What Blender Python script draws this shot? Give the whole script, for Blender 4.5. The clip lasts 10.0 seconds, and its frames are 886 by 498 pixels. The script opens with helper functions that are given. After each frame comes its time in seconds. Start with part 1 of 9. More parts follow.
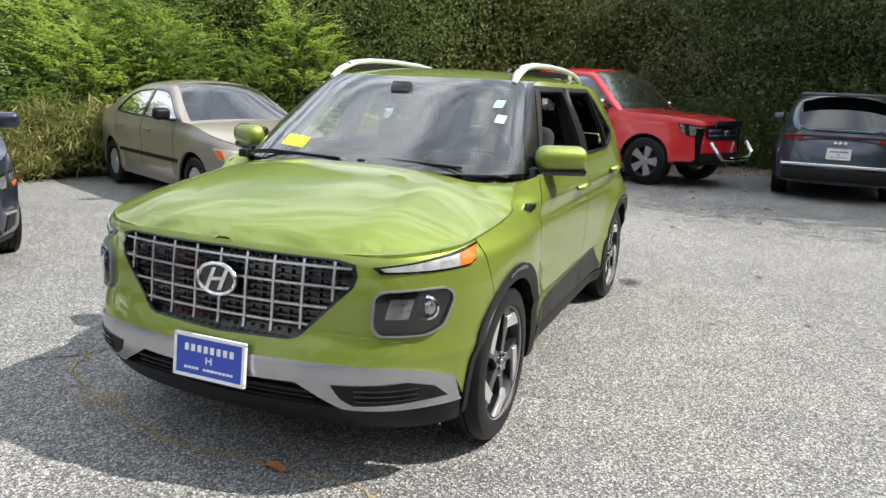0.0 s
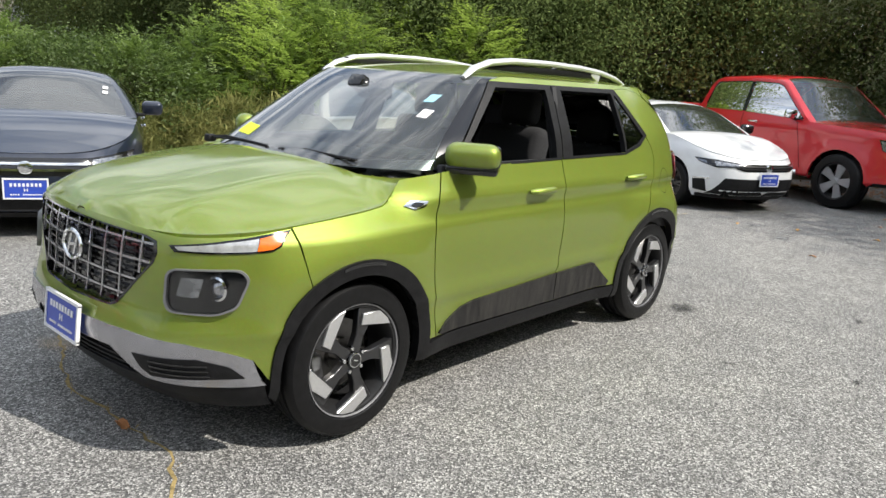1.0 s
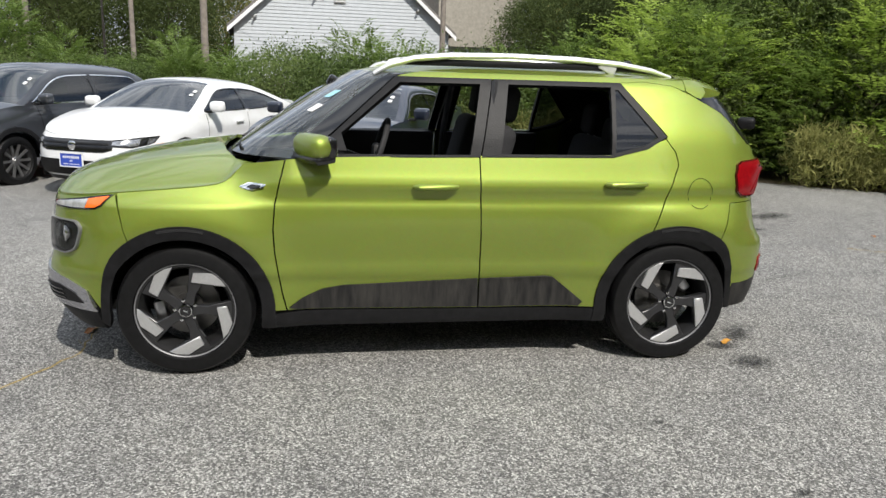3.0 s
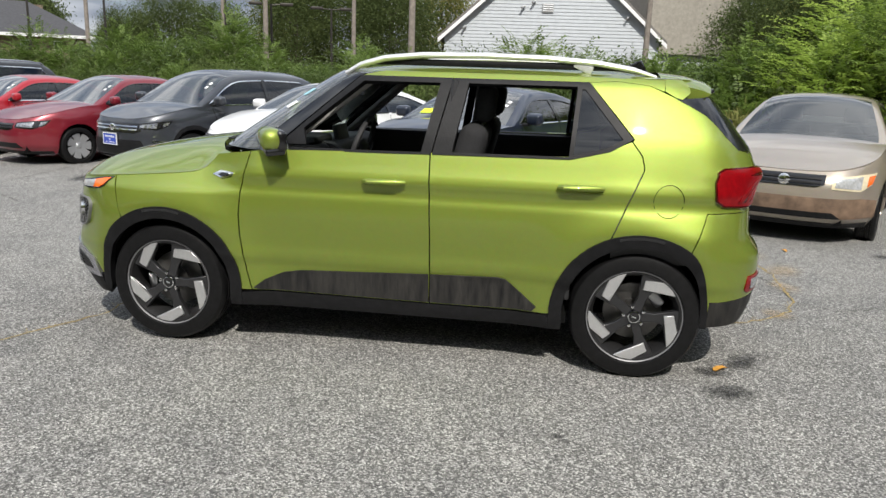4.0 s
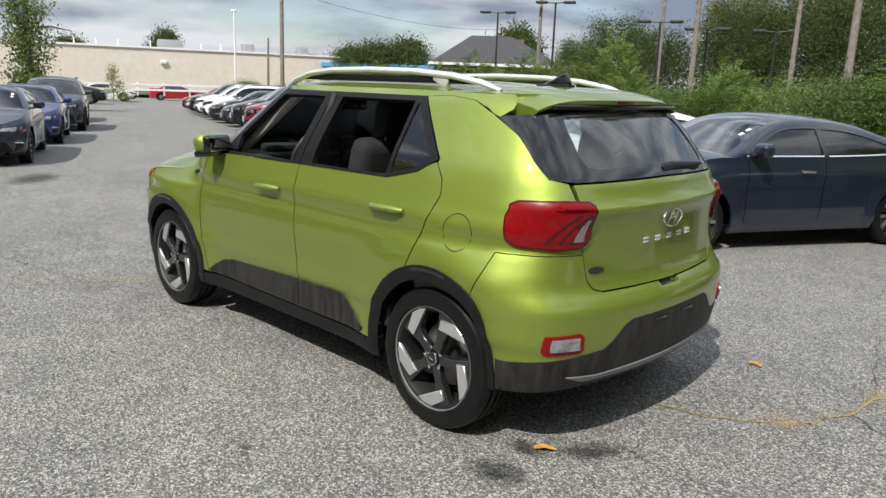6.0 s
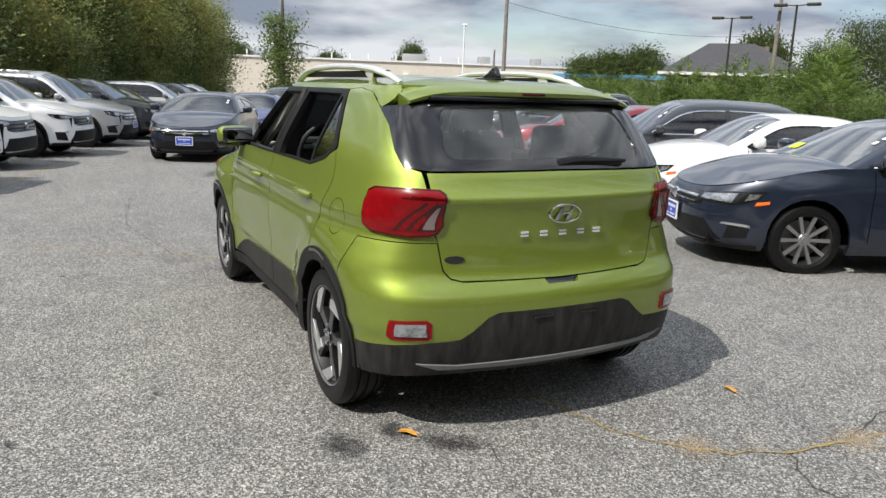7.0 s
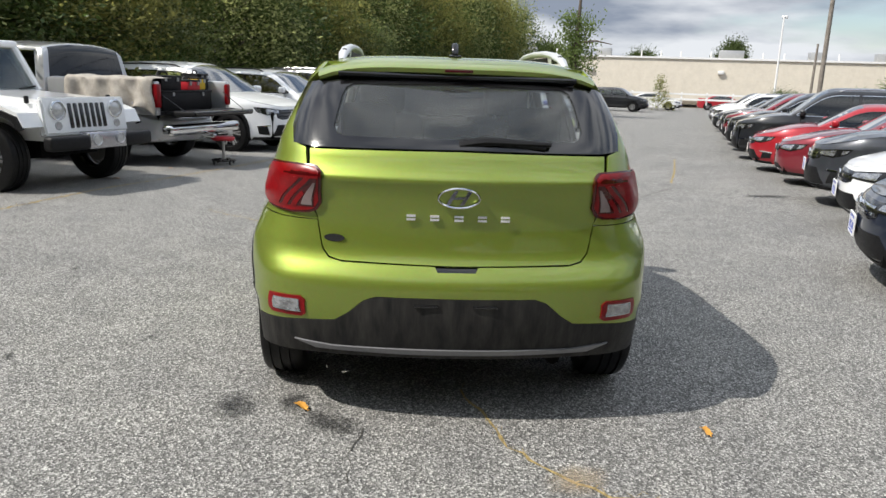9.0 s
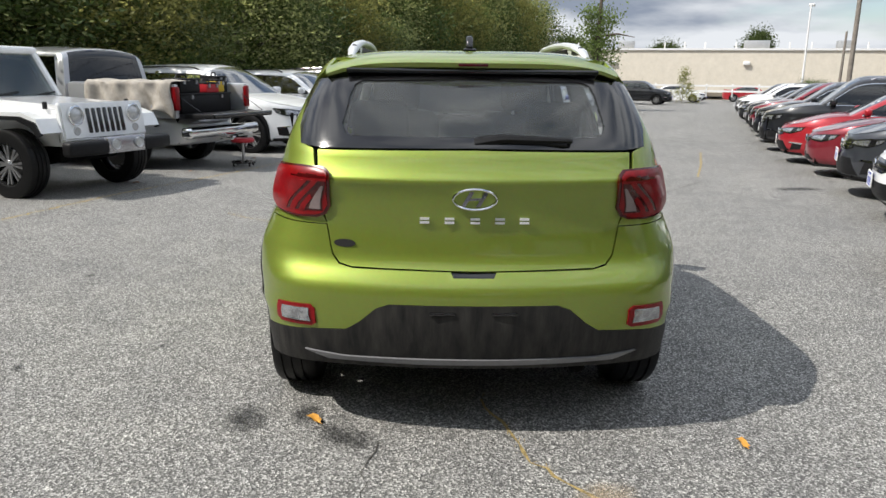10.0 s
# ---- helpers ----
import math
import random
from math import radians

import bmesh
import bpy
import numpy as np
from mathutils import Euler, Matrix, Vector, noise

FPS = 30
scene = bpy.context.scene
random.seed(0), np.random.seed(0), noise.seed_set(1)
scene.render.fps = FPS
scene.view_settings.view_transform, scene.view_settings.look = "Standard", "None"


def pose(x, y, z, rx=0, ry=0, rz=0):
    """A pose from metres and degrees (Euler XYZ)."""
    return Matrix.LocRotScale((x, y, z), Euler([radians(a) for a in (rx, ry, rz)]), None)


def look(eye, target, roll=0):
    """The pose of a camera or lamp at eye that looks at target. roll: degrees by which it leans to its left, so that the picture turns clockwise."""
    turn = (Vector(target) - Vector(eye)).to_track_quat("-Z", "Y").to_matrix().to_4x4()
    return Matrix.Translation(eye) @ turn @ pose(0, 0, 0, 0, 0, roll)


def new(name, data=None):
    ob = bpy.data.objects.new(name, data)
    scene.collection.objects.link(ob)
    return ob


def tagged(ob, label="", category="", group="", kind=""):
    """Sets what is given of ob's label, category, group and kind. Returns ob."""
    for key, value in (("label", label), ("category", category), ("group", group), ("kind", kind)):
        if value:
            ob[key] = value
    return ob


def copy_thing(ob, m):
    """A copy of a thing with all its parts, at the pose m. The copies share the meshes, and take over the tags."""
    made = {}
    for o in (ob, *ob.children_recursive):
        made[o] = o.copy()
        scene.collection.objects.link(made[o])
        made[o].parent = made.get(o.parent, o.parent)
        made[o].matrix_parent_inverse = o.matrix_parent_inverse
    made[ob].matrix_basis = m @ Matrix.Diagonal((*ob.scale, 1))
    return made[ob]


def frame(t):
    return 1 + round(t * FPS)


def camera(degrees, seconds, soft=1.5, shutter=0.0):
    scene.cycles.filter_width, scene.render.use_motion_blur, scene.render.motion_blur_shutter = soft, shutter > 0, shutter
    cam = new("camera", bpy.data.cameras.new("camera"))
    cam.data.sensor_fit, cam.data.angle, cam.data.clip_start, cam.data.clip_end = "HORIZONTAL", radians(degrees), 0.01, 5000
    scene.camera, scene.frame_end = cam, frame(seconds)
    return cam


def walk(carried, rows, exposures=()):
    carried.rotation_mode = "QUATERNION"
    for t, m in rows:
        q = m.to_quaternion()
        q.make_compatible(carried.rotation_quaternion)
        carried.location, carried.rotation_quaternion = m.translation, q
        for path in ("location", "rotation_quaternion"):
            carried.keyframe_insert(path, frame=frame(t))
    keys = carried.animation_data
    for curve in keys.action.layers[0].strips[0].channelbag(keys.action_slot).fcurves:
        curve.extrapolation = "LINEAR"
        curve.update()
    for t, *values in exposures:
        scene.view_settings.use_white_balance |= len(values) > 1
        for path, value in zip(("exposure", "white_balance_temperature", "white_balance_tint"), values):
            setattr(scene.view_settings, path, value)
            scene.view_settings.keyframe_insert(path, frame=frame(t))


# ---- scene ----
cam = camera(62.1, 10.0)
PATH = [
    (0, (-4.073, -1.722, 1.446), (-2.266, -0.98, 1.02), 2.5),
    (0.5, (-3.655, -2.379, 1.438), (-1.995, -1.354, 0.999), 3.3),
    (1, (-3.164, -2.987, 1.463), (-1.703, -1.695, 1.02), 3.7),
    (1.5, (-2.615, -3.528, 1.461), (-1.396, -2.006, 1.016), 3.7),
    (2, (-1.969, -4.007, 1.465), (-1.032, -2.294, 1.033), 3.2),
    (2.5, (-1.391, -4.298, 1.475), (-0.712, -2.47, 1.032), 3.0),
    (2.7, (-1.06, -4.363, 1.494), (-0.53, -2.49, 1.034), 2.5),
    (3.8, (0.542, -4.557, 1.519), (0.369, -2.62, 1.05), 1.6),
    (4, (0.802, -4.522, 1.497), (0.523, -2.597, 1.035), 1.8),
    (4.5, (1.545, -4.337, 1.506), (0.961, -2.48, 1.049), 1.8),
    (5, (2.254, -3.996, 1.512), (1.386, -2.251, 1.063), 1.9),
    (5.5, (2.899, -3.611, 1.528), (1.772, -2.018, 1.089), 2.1),
    (6, (3.467, -3.076, 1.528), (2.103, -1.679, 1.095), 2.0),
    (6.2, (3.692, -2.853, 1.506), (2.241, -1.546, 1.076), 1.8),
    (7.3, (4.697, -1.557, 1.492), (2.885, -0.828, 1.063), 2.0),
    (7.5, (4.813, -1.333, 1.514), (2.962, -0.71, 1.08), 2.0),
    (8, (4.908, -0.778, 1.466), (2.996, -0.393, 1.024), 2.4),
    (8.5, (4.883, -0.355, 1.446), (2.946, -0.146, 0.997), 2.4),
    (9, (4.805, -0.214, 1.451), (2.86, -0.109, 0.998), 2.0),
    (9.5, (4.717, -0.184, 1.447), (2.77, -0.129, 0.992), 1.3),
    (10, (4.646, -0.175, 1.441), (2.7, -0.135, 0.98), 0.7),
]
walk(cam, [(t, look(eye, target, roll)) for t, eye, target, roll in PATH],
     [(0.0, 0.82), (1.0, 0.58), (2.0, 0.42), (3.3, 0.30), (6.0, 0.28), (7.5, 0.36), (10.0, 0.38)])

# ---------------------------------------------------------------- light
SUN_AZ, SUN_EL = -72.0, 48.5     # direction towards the sun, degrees from +x, and its height
world = bpy.data.worlds.new("sky_world")
scene.world = world
world.use_nodes = True
wn, wl = world.node_tree.nodes, world.node_tree.links
wn.clear()
w_out = wn.new("ShaderNodeOutputWorld")
w_bg = wn.new("ShaderNodeBackground")
w_sky = wn.new("ShaderNodeTexSky")
w_sky.sky_type = "NISHITA"
w_sky.sun_disc = False
w_sky.sun_elevation = radians(SUN_EL)
w_sky.sun_rotation = radians(90 - SUN_AZ)
w_tc = wn.new("ShaderNodeTexCoord")
w_map = wn.new("ShaderNodeMapping")
w_map.inputs["Scale"].default_value = (1.0, 1.0, 4.5)
w_noise = wn.new("ShaderNodeTexNoise")
w_noise.inputs["Scale"].default_value = 2.4
w_noise.inputs["Detail"].default_value = 9
w_noise.inputs["Roughness"].default_value = 0.55
w_noise2 = wn.new("ShaderNodeTexNoise")
w_noise2.inputs["Scale"].default_value = 3.7
w_noise2.inputs["Detail"].default_value = 7
w_cover = wn.new("ShaderNodeValToRGB")
w_cover.color_ramp.elements[0].position, w_cover.color_ramp.elements[1].position = 0.33, 0.47
w_tone = wn.new("ShaderNodeValToRGB")
w_tone.color_ramp.elements[0].position, w_tone.color_ramp.elements[1].position = 0.42, 0.60
w_tone.color_ramp.elements[0].color = (2.45, 2.85, 3.6, 1)
w_tone.color_ramp.elements[1].color = (6.9, 7.15, 7.5, 1)
w_mix = wn.new("ShaderNodeMix")
w_mix.data_type = "RGBA"
wl.new(w_tc.outputs["Generated"], w_map.inputs["Vector"])
wl.new(w_map.outputs["Vector"], w_noise.inputs["Vector"])
wl.new(w_map.outputs["Vector"], w_noise2.inputs["Vector"])
wl.new(w_noise.outputs["Fac"], w_cover.inputs["Fac"])
wl.new(w_noise2.outputs["Fac"], w_tone.inputs["Fac"])
wl.new(w_cover.outputs["Color"], w_mix.inputs["Factor"])
wl.new(w_sky.outputs["Color"], w_mix.inputs["A"])
w_sep = wn.new("ShaderNodeSeparateXYZ")
w_high = wn.new("ShaderNodeMapRange")
w_high.inputs["From Min"].default_value, w_high.inputs["From Max"].default_value = 0.18, 0.75
w_high.inputs["To Min"].default_value, w_high.inputs["To Max"].default_value = 0.92, 1.75
w_lift = wn.new("ShaderNodeVectorMath")
w_lift.operation = "SCALE"
wl.new(w_tc.outputs["Generated"], w_sep.inputs["Vector"])
wl.new(w_sep.outputs["Z"], w_high.inputs["Value"])
wl.new(w_tone.outputs["Color"], w_lift.inputs[0])
wl.new(w_high.outputs["Result"], w_lift.inputs["Scale"])
wl.new(w_lift.outputs["Vector"], w_mix.inputs["B"])
wl.new(w_mix.outputs["Result"], w_bg.inputs["Color"])
w_bg.inputs["Strength"].default_value = 0.10
wl.new(w_bg.outputs["Background"], w_out.inputs["Surface"])
sun = new("sun", bpy.data.lights.new("sun", "SUN"))
sun.data.energy, sun.data.angle, sun.data.color = 4.1, radians(0.6), (1.0, 0.95, 0.87)
_sd = Vector((math.cos(radians(SUN_AZ)) * math.cos(radians(SUN_EL)), math.sin(radians(SUN_AZ)) * math.cos(radians(SUN_EL)), math.sin(radians(SUN_EL))))
sun.matrix_world = look(_sd * 30, (0, 0, 0))

# ---------------------------------------------------------------- materials
def material(name):
    m = bpy.data.materials.new(name)
    m.use_nodes = True
    return m, m.node_tree.nodes, m.node_tree.links, m.node_tree.nodes["Principled BSDF"]


def vary(m, base, low, high, scale, detail=6, rough=0.6, stretch=(1, 1, 1), scale2=None, amount2=0.25, bump=0.0, bump_scale=None, obj=True):
    """Base colour between two tones by noise at two scales, and a fine relief."""
    nt = m.node_tree
    N, L = nt.nodes, nt.links
    b = N["Principled BSDF"]
    tc = N.new("ShaderNodeTexCoord")
    mp = N.new("ShaderNodeMapping")
    mp.inputs["Scale"].default_value = stretch
    L.new(tc.outputs["Object" if obj else "Generated"], mp.inputs["Vector"])
    n1 = N.new("ShaderNodeTexNoise")
    n1.inputs["Scale"].default_value, n1.inputs["Detail"].default_value, n1.inputs["Roughness"].default_value = scale, detail, rough
    L.new(mp.outputs["Vector"], n1.inputs["Vector"])
    r = N.new("ShaderNodeValToRGB")
    r.color_ramp.elements[0].position, r.color_ramp.elements[1].position = 0.3, 0.7
    r.color_ramp.elements[0].color, r.color_ramp.elements[1].color = (*low, 1), (*high, 1)
    L.new(n1.outputs["Fac"], r.inputs["Fac"])
    col = r.outputs["Color"]
    if scale2:
        n2 = N.new("ShaderNodeTexNoise")
        n2.inputs["Scale"].default_value, n2.inputs["Detail"].default_value = scale2, 3
        L.new(mp.outputs["Vector"], n2.inputs["Vector"])
        mx = N.new("ShaderNodeMix")
        mx.data_type, mx.blend_type = "RGBA", "OVERLAY"
        mx.inputs["Factor"].default_value = amount2
        L.new(col, mx.inputs["A"])
        L.new(n2.outputs["Fac"], mx.inputs["B"])
        col = mx.outputs["Result"]
    L.new(col, b.inputs["Base Color"])
    if bump:
        bn = N.new("ShaderNodeTexNoise")
        bn.inputs["Scale"].default_value, bn.inputs["Detail"].default_value = bump_scale or scale * 4, 5
        L.new(mp.outputs["Vector"], bn.inputs["Vector"])
        bp = N.new("ShaderNodeBump")
        bp.inputs["Strength"].default_value, bp.inputs["Distance"].default_value = bump, 0.01
        L.new(bn.outputs["Fac"], bp.inputs["Height"])
        L.new(bp.outputs["Normal"], b.inputs["Normal"])
    return m


def paint(name, colour, metal=0.35, rough=0.32, coat=1.0, flake=0.25, dust=0.04):
    """Car paint: a base coat with fine flakes, a little road dust, under clear varnish."""
    m, N, L, b = material(name)
    tc = N.new("ShaderNodeTexCoord")
    v = N.new("ShaderNodeTexVoronoi")
    v.inputs["Scale"].default_value = 900
    L.new(tc.outputs["Object"], v.inputs["Vector"])
    mx = N.new("ShaderNodeMix")
    mx.data_type, mx.blend_type = "RGBA", "SOFT_LIGHT"
    mx.inputs["Factor"].default_value = flake
    mx.inputs["A"].default_value = (*colour, 1)
    L.new(v.outputs["Color"], mx.inputs["B"])
    n = N.new("ShaderNodeTexNoise")
    n.inputs["Scale"].default_value, n.inputs["Detail"].default_value, n.inputs["Roughness"].default_value = 5, 8, 0.7
    L.new(tc.outputs["Object"], n.inputs["Vector"])
    r = N.new("ShaderNodeMapRange")
    r.inputs["From Min"].default_value, r.inputs["From Max"].default_value = 0.45, 0.8
    r.inputs["To Max"].default_value = dust * 4
    L.new(n.outputs["Fac"], r.inputs["Value"])
    dm = N.new("ShaderNodeMix")
    dm.data_type = "RGBA"
    dm.inputs["B"].default_value = (0.28, 0.265, 0.235, 1)
    L.new(r.outputs["Result"], dm.inputs["Factor"])
    L.new(mx.outputs["Result"], dm.inputs["A"])
    L.new(dm.outputs["Result"], b.inputs["Base Color"])
    b.inputs["Metallic"].default_value, b.inputs["Roughness"].default_value = metal, rough
    b.inputs["Coat Weight"].default_value, b.inputs["Coat Roughness"].default_value = coat, 0.04
    return m


def plain(name, colour, rough=0.5, metal=0.0, coat=0.0, grain=0.08, scale=60, bump=0.0, spec=None):
    m, N, L, b = material(name)
    lo, hi = tuple(c * (1 - grain) for c in colour), tuple(min(1, c * (1 + grain)) for c in colour)
    vary(m, b, lo, hi, scale, scale2=4, amount2=0.12, bump=bump, bump_scale=scale * 5)
    b.inputs["Roughness"].default_value, b.inputs["Metallic"].default_value = rough, metal
    b.inputs["Coat Weight"].default_value = coat
    if spec is not None:
        b.inputs["Specular IOR Level"].default_value = spec
    return m


def glass(name, tint, ior=1.5, rough=0.0, boost=1.0, dirt=0.0):
    """A thin pane: it lets light through, tinted, and mirrors by its angle."""
    m, N, L, b = material(name)
    N.remove(b)
    out = N["Material Output"]
    tr = N.new("ShaderNodeBsdfTransparent")
    tr.inputs["Color"].default_value = (*tint, 1)
    gl = N.new("ShaderNodeBsdfGlossy")
    gl.inputs["Roughness"].default_value = rough
    fr = N.new("ShaderNodeFresnel")
    fr.inputs["IOR"].default_value = ior
    ml = N.new("ShaderNodeMath")
    ml.operation, ml.use_clamp = "MULTIPLY", True
    ml.inputs[1].default_value = boost
    L.new(fr.outputs["Fac"], ml.inputs[0])
    mx = N.new("ShaderNodeMixShader")
    L.new(ml.outputs["Value"], mx.inputs["Fac"])
    L.new(tr.outputs["BSDF"], mx.inputs[1])
    L.new(gl.outputs["BSDF"], mx.inputs[2])
    last = mx.outputs["Shader"]
    if dirt:
        # Pale bluish film: dust, plus the milky look of mirrored sky put into colour.
        df = N.new("ShaderNodeBsdfDiffuse")
        df.inputs["Color"].default_value = (0.52, 0.56, 0.56, 1)
        tc = N.new("ShaderNodeTexCoord")
        nz = N.new("ShaderNodeTexNoise")
        nz.inputs["Scale"].default_value, nz.inputs["Detail"].default_value, nz.inputs["Roughness"].default_value = 14, 9, 0.75
        L.new(tc.outputs["Object"], nz.inputs["Vector"])
        mr = N.new("ShaderNodeMapRange")
        mr.inputs["From Min"].default_value, mr.inputs["From Max"].default_value = 0.35, 0.75
        mr.inputs["To Min"].default_value, mr.inputs["To Max"].default_value = dirt * 0.55, dirt
        L.new(nz.outputs["Fac"], mr.inputs["Value"])
        m2 = N.new("ShaderNodeMixShader")
        L.new(mr.outputs["Result"], m2.inputs["Fac"])
        L.new(last, m2.inputs[1])
        L.new(df.outputs["BSDF"], m2.inputs[2])
        last = m2.outputs["Shader"]
    L.new(last, out.inputs["Surface"])
    return m


LIME = paint("lime_metallic_paint", (0.232, 0.300, 0.042), metal=0.66, rough=0.48, flake=0.35, dust=0.012)
P_WHITE = paint("white_paint", (0.80, 0.81, 0.82), metal=0.0, flake=0.05)
P_NAVY = paint("dark_blue_grey_paint", (0.012, 0.018, 0.036), metal=0.3, dust=0.008)
P_GREY = paint("gunmetal_paint", (0.040, 0.044, 0.053), metal=0.4, dust=0.01)
P_BLACK = paint("black_paint", (0.008, 0.009, 0.012), metal=0.1, dust=0.006)
P_RED = paint("red_paint", (0.36, 0.008, 0.018), metal=0.25, dust=0.012)
P_DRED = paint("dark_red_paint", (0.20, 0.012, 0.024), metal=0.35, dust=0.012)
P_TRED = paint("bright_red_paint", (0.58, 0.006, 0.016), metal=0.05, dust=0.006)
P_TAN = paint("tan_metallic_paint", (0.345, 0.300, 0.248), metal=0.4, dust=0.05)
P_SILVER = paint("silver_paint", (0.50, 0.51, 0.53), metal=0.6)
P_BLUE = paint("blue_paint", (0.02, 0.035, 0.17), metal=0.4)
P_TEAL = paint("slate_blue_paint", (0.05, 0.068, 0.092), metal=0.4)

BLACK_PLASTIC = plain("black_textured_plastic", (0.009, 0.009, 0.010), rough=0.5, grain=0.35, scale=25, bump=0.15, spec=0.22)
DUSTY, N, L, b = material("dusty_black_plastic")
vary(DUSTY, b, (0.007, 0.007, 0.008), (0.040, 0.038, 0.035), 7, stretch=(3.0, 3.0, 0.5), scale2=30, amount2=0.3, bump=0.12, bump_scale=120)
b.inputs["Roughness"].default_value, b.inputs["Specular IOR Level"].default_value = 0.55, 0.25
GLOSS_BLACK = plain("gloss_black", (0.010, 0.010, 0.011), rough=0.12, grain=0.1, coat=0.5)
UNDER = plain("underbody_black", (0.005, 0.005, 0.005), rough=0.95, spec=0.1)
RUBBER = plain("tyre_rubber", (0.006, 0.006, 0.0065), rough=0.45, grain=0.4, scale=30, bump=0.12, spec=0.25)
ALLOY = plain("machined_alloy", (0.78, 0.78, 0.79), rough=0.36, metal=0.9, grain=0.06, scale=80)
ALLOY_GREY = plain("grey_alloy", (0.40, 0.40, 0.41), rough=0.34, metal=0.85, grain=0.08)
ALLOY_DARK = plain("dark_alloy", (0.085, 0.085, 0.088), rough=0.32, metal=0.7)
# Barrel and disc darkened: the shade behind the spokes is put into their colours.
RIM_DARK = plain("brake_dusted_rim", (0.022, 0.022, 0.023), rough=0.5, metal=0.4)
DISC = plain("brake_disc_steel", (0.16, 0.155, 0.15), rough=0.4, metal=0.9)
GRILLE_BAR = plain("satin_grille_bar", (0.55, 0.55, 0.56), rough=0.25, metal=0.9, grain=0.05)
SPOKE_DARK = plain("dark_grey_spoke_paint", (0.026, 0.026, 0.028), rough=0.28, metal=0.35, coat=0.4)
CHROME = plain("chrome", (0.80, 0.81, 0.82), rough=0.08, metal=1.0, grain=0.03)
SATIN = plain("satin_silver", (0.44, 0.44, 0.47), rough=0.27, metal=0.9, grain=0.05)
STEEL = plain("brushed_steel", (0.42, 0.42, 0.43), rough=0.35, metal=1.0)
SEAT = plain("dark_seat_cloth", (0.020, 0.020, 0.022), rough=0.9, grain=0.3, scale=120, bump=0.2)
DASH = plain("dark_interior_plastic", (0.025, 0.025, 0.027), rough=0.6, grain=0.15)
HEADLINER = plain("grey_headliner", (0.42, 0.41, 0.39), rough=0.95)
RED_LENS = plain("red_lens", (0.19, 0.0015, 0.004), rough=0.3, coat=0.2, spec=0.25, grain=0.25, scale=40)
RED_LENS_DARK = plain("dark_red_lens", (0.055, 0.001, 0.002), rough=0.2, coat=0.6, spec=0.25)
AMBER = plain("amber_lens", (0.85, 0.16, 0.02), rough=0.15, coat=1.0, grain=0.1)
CLEAR_LENS = plain("clear_lamp_lens", (0.50, 0.51, 0.52), rough=0.12, coat=1.0, metal=0.35, grain=0.25, scale=35)
FOG_LENS = plain("yellowed_lens", (0.66, 0.58, 0.40), rough=0.35, coat=0.3, grain=0.15)
PLATE_BLUE = plain("dealer_plate_blue", (0.03, 0.07, 0.42), rough=0.35, grain=0.05)
WHITE_PLASTIC = plain("white_plastic", (0.78, 0.78, 0.78), rough=0.4)
GLASS = glass("windscreen_glass", (0.74, 0.84, 0.79), boost=2.6, dirt=0.08)
GLASS_CAR = glass("tinted_windscreen_glass", (0.38, 0.45, 0.43), boost=2.6, dirt=0.035)
HEAD_LENS = plain("headlight_reflector", (0.34, 0.35, 0.37), rough=0.14, metal=0.7, coat=1.0, grain=0.6, scale=22)
GLASS_SIDE = glass("side_glass", (0.55, 0.60, 0.58), boost=2.0)
GLASS_PARKED = glass("parked_car_side_glass", (0.24, 0.27, 0.26), boost=2.0)
GLASS_DARK = glass("privacy_glass", (0.10, 0.11, 0.11), boost=2.2)
GLASS_CLEAR = glass("lamp_glass", (0.95, 0.96, 0.97), boost=0.9)
GLASS_REAR = glass("rear_window_glass", (0.66, 0.72, 0.71), boost=1.5, dirt=0.08)
RAIL = plain("pale_silver_rail", (0.66, 0.67, 0.67), rough=0.34, metal=0.4, grain=0.04)
SATIN_DARK = plain("dull_silver_plastic", (0.20, 0.20, 0.21), rough=0.45, metal=0.3, grain=0.08)
GREY_LENS = plain("smoked_lens", (0.20, 0.15, 0.15), rough=0.12, coat=1.0)
STICKER_BLUE = plain("pale_blue_sticker", (0.30, 0.55, 0.64), rough=0.5)
BRIGHT = plain("bright_silver_lettering", (0.86, 0.86, 0.86), rough=0.28, metal=0.45, grain=0.02)
MIRROR = plain("mirror_glass", (0.45, 0.47, 0.48), rough=0.03, metal=1.0, grain=0.02)
STAINED = plain("stained_brown_plastic", (0.16, 0.105, 0.07), rough=0.7, grain=0.45, scale=7)

# ---------------------------------------------------------------- building kit
def finish(me, sharp=38):
    me.shade_smooth()
    me.set_sharp_from_angle(angle=radians(sharp))
    return me


def mesh_of(name, verts, faces, sharp=38):
    me = bpy.data.meshes.new(name)
    me.from_pydata([tuple(v) for v in verts], [], faces)
    me.validate()
    return finish(me, sharp)


def part(name, geo, mat, parent=None, label="", kind="", sharp=38):
    """Links a bmesh, a mesh or (verts, faces) as one object under its thing or part."""
    if isinstance(geo, tuple):
        me = mesh_of(name, geo[0], geo[1], sharp)
        if len(geo) == 3 and len(geo[2]) == len(me.vertices):
            me.normals_split_custom_set_from_vertices([tuple(n) for n in geo[2]])
    elif isinstance(geo, bmesh.types.BMesh):
        me = bpy.data.meshes.new(name)
        bmesh.ops.recalc_face_normals(geo, faces=geo.faces)
        geo.to_mesh(me)
        geo.free()
        finish(me, sharp)
    else:
        me = geo
    if mat is not None and not me.materials:
        me.materials.append(mat)
    ob = new(name, me)
    if parent is not None:
        ob.parent = parent
    return tagged(ob, label, kind=kind)


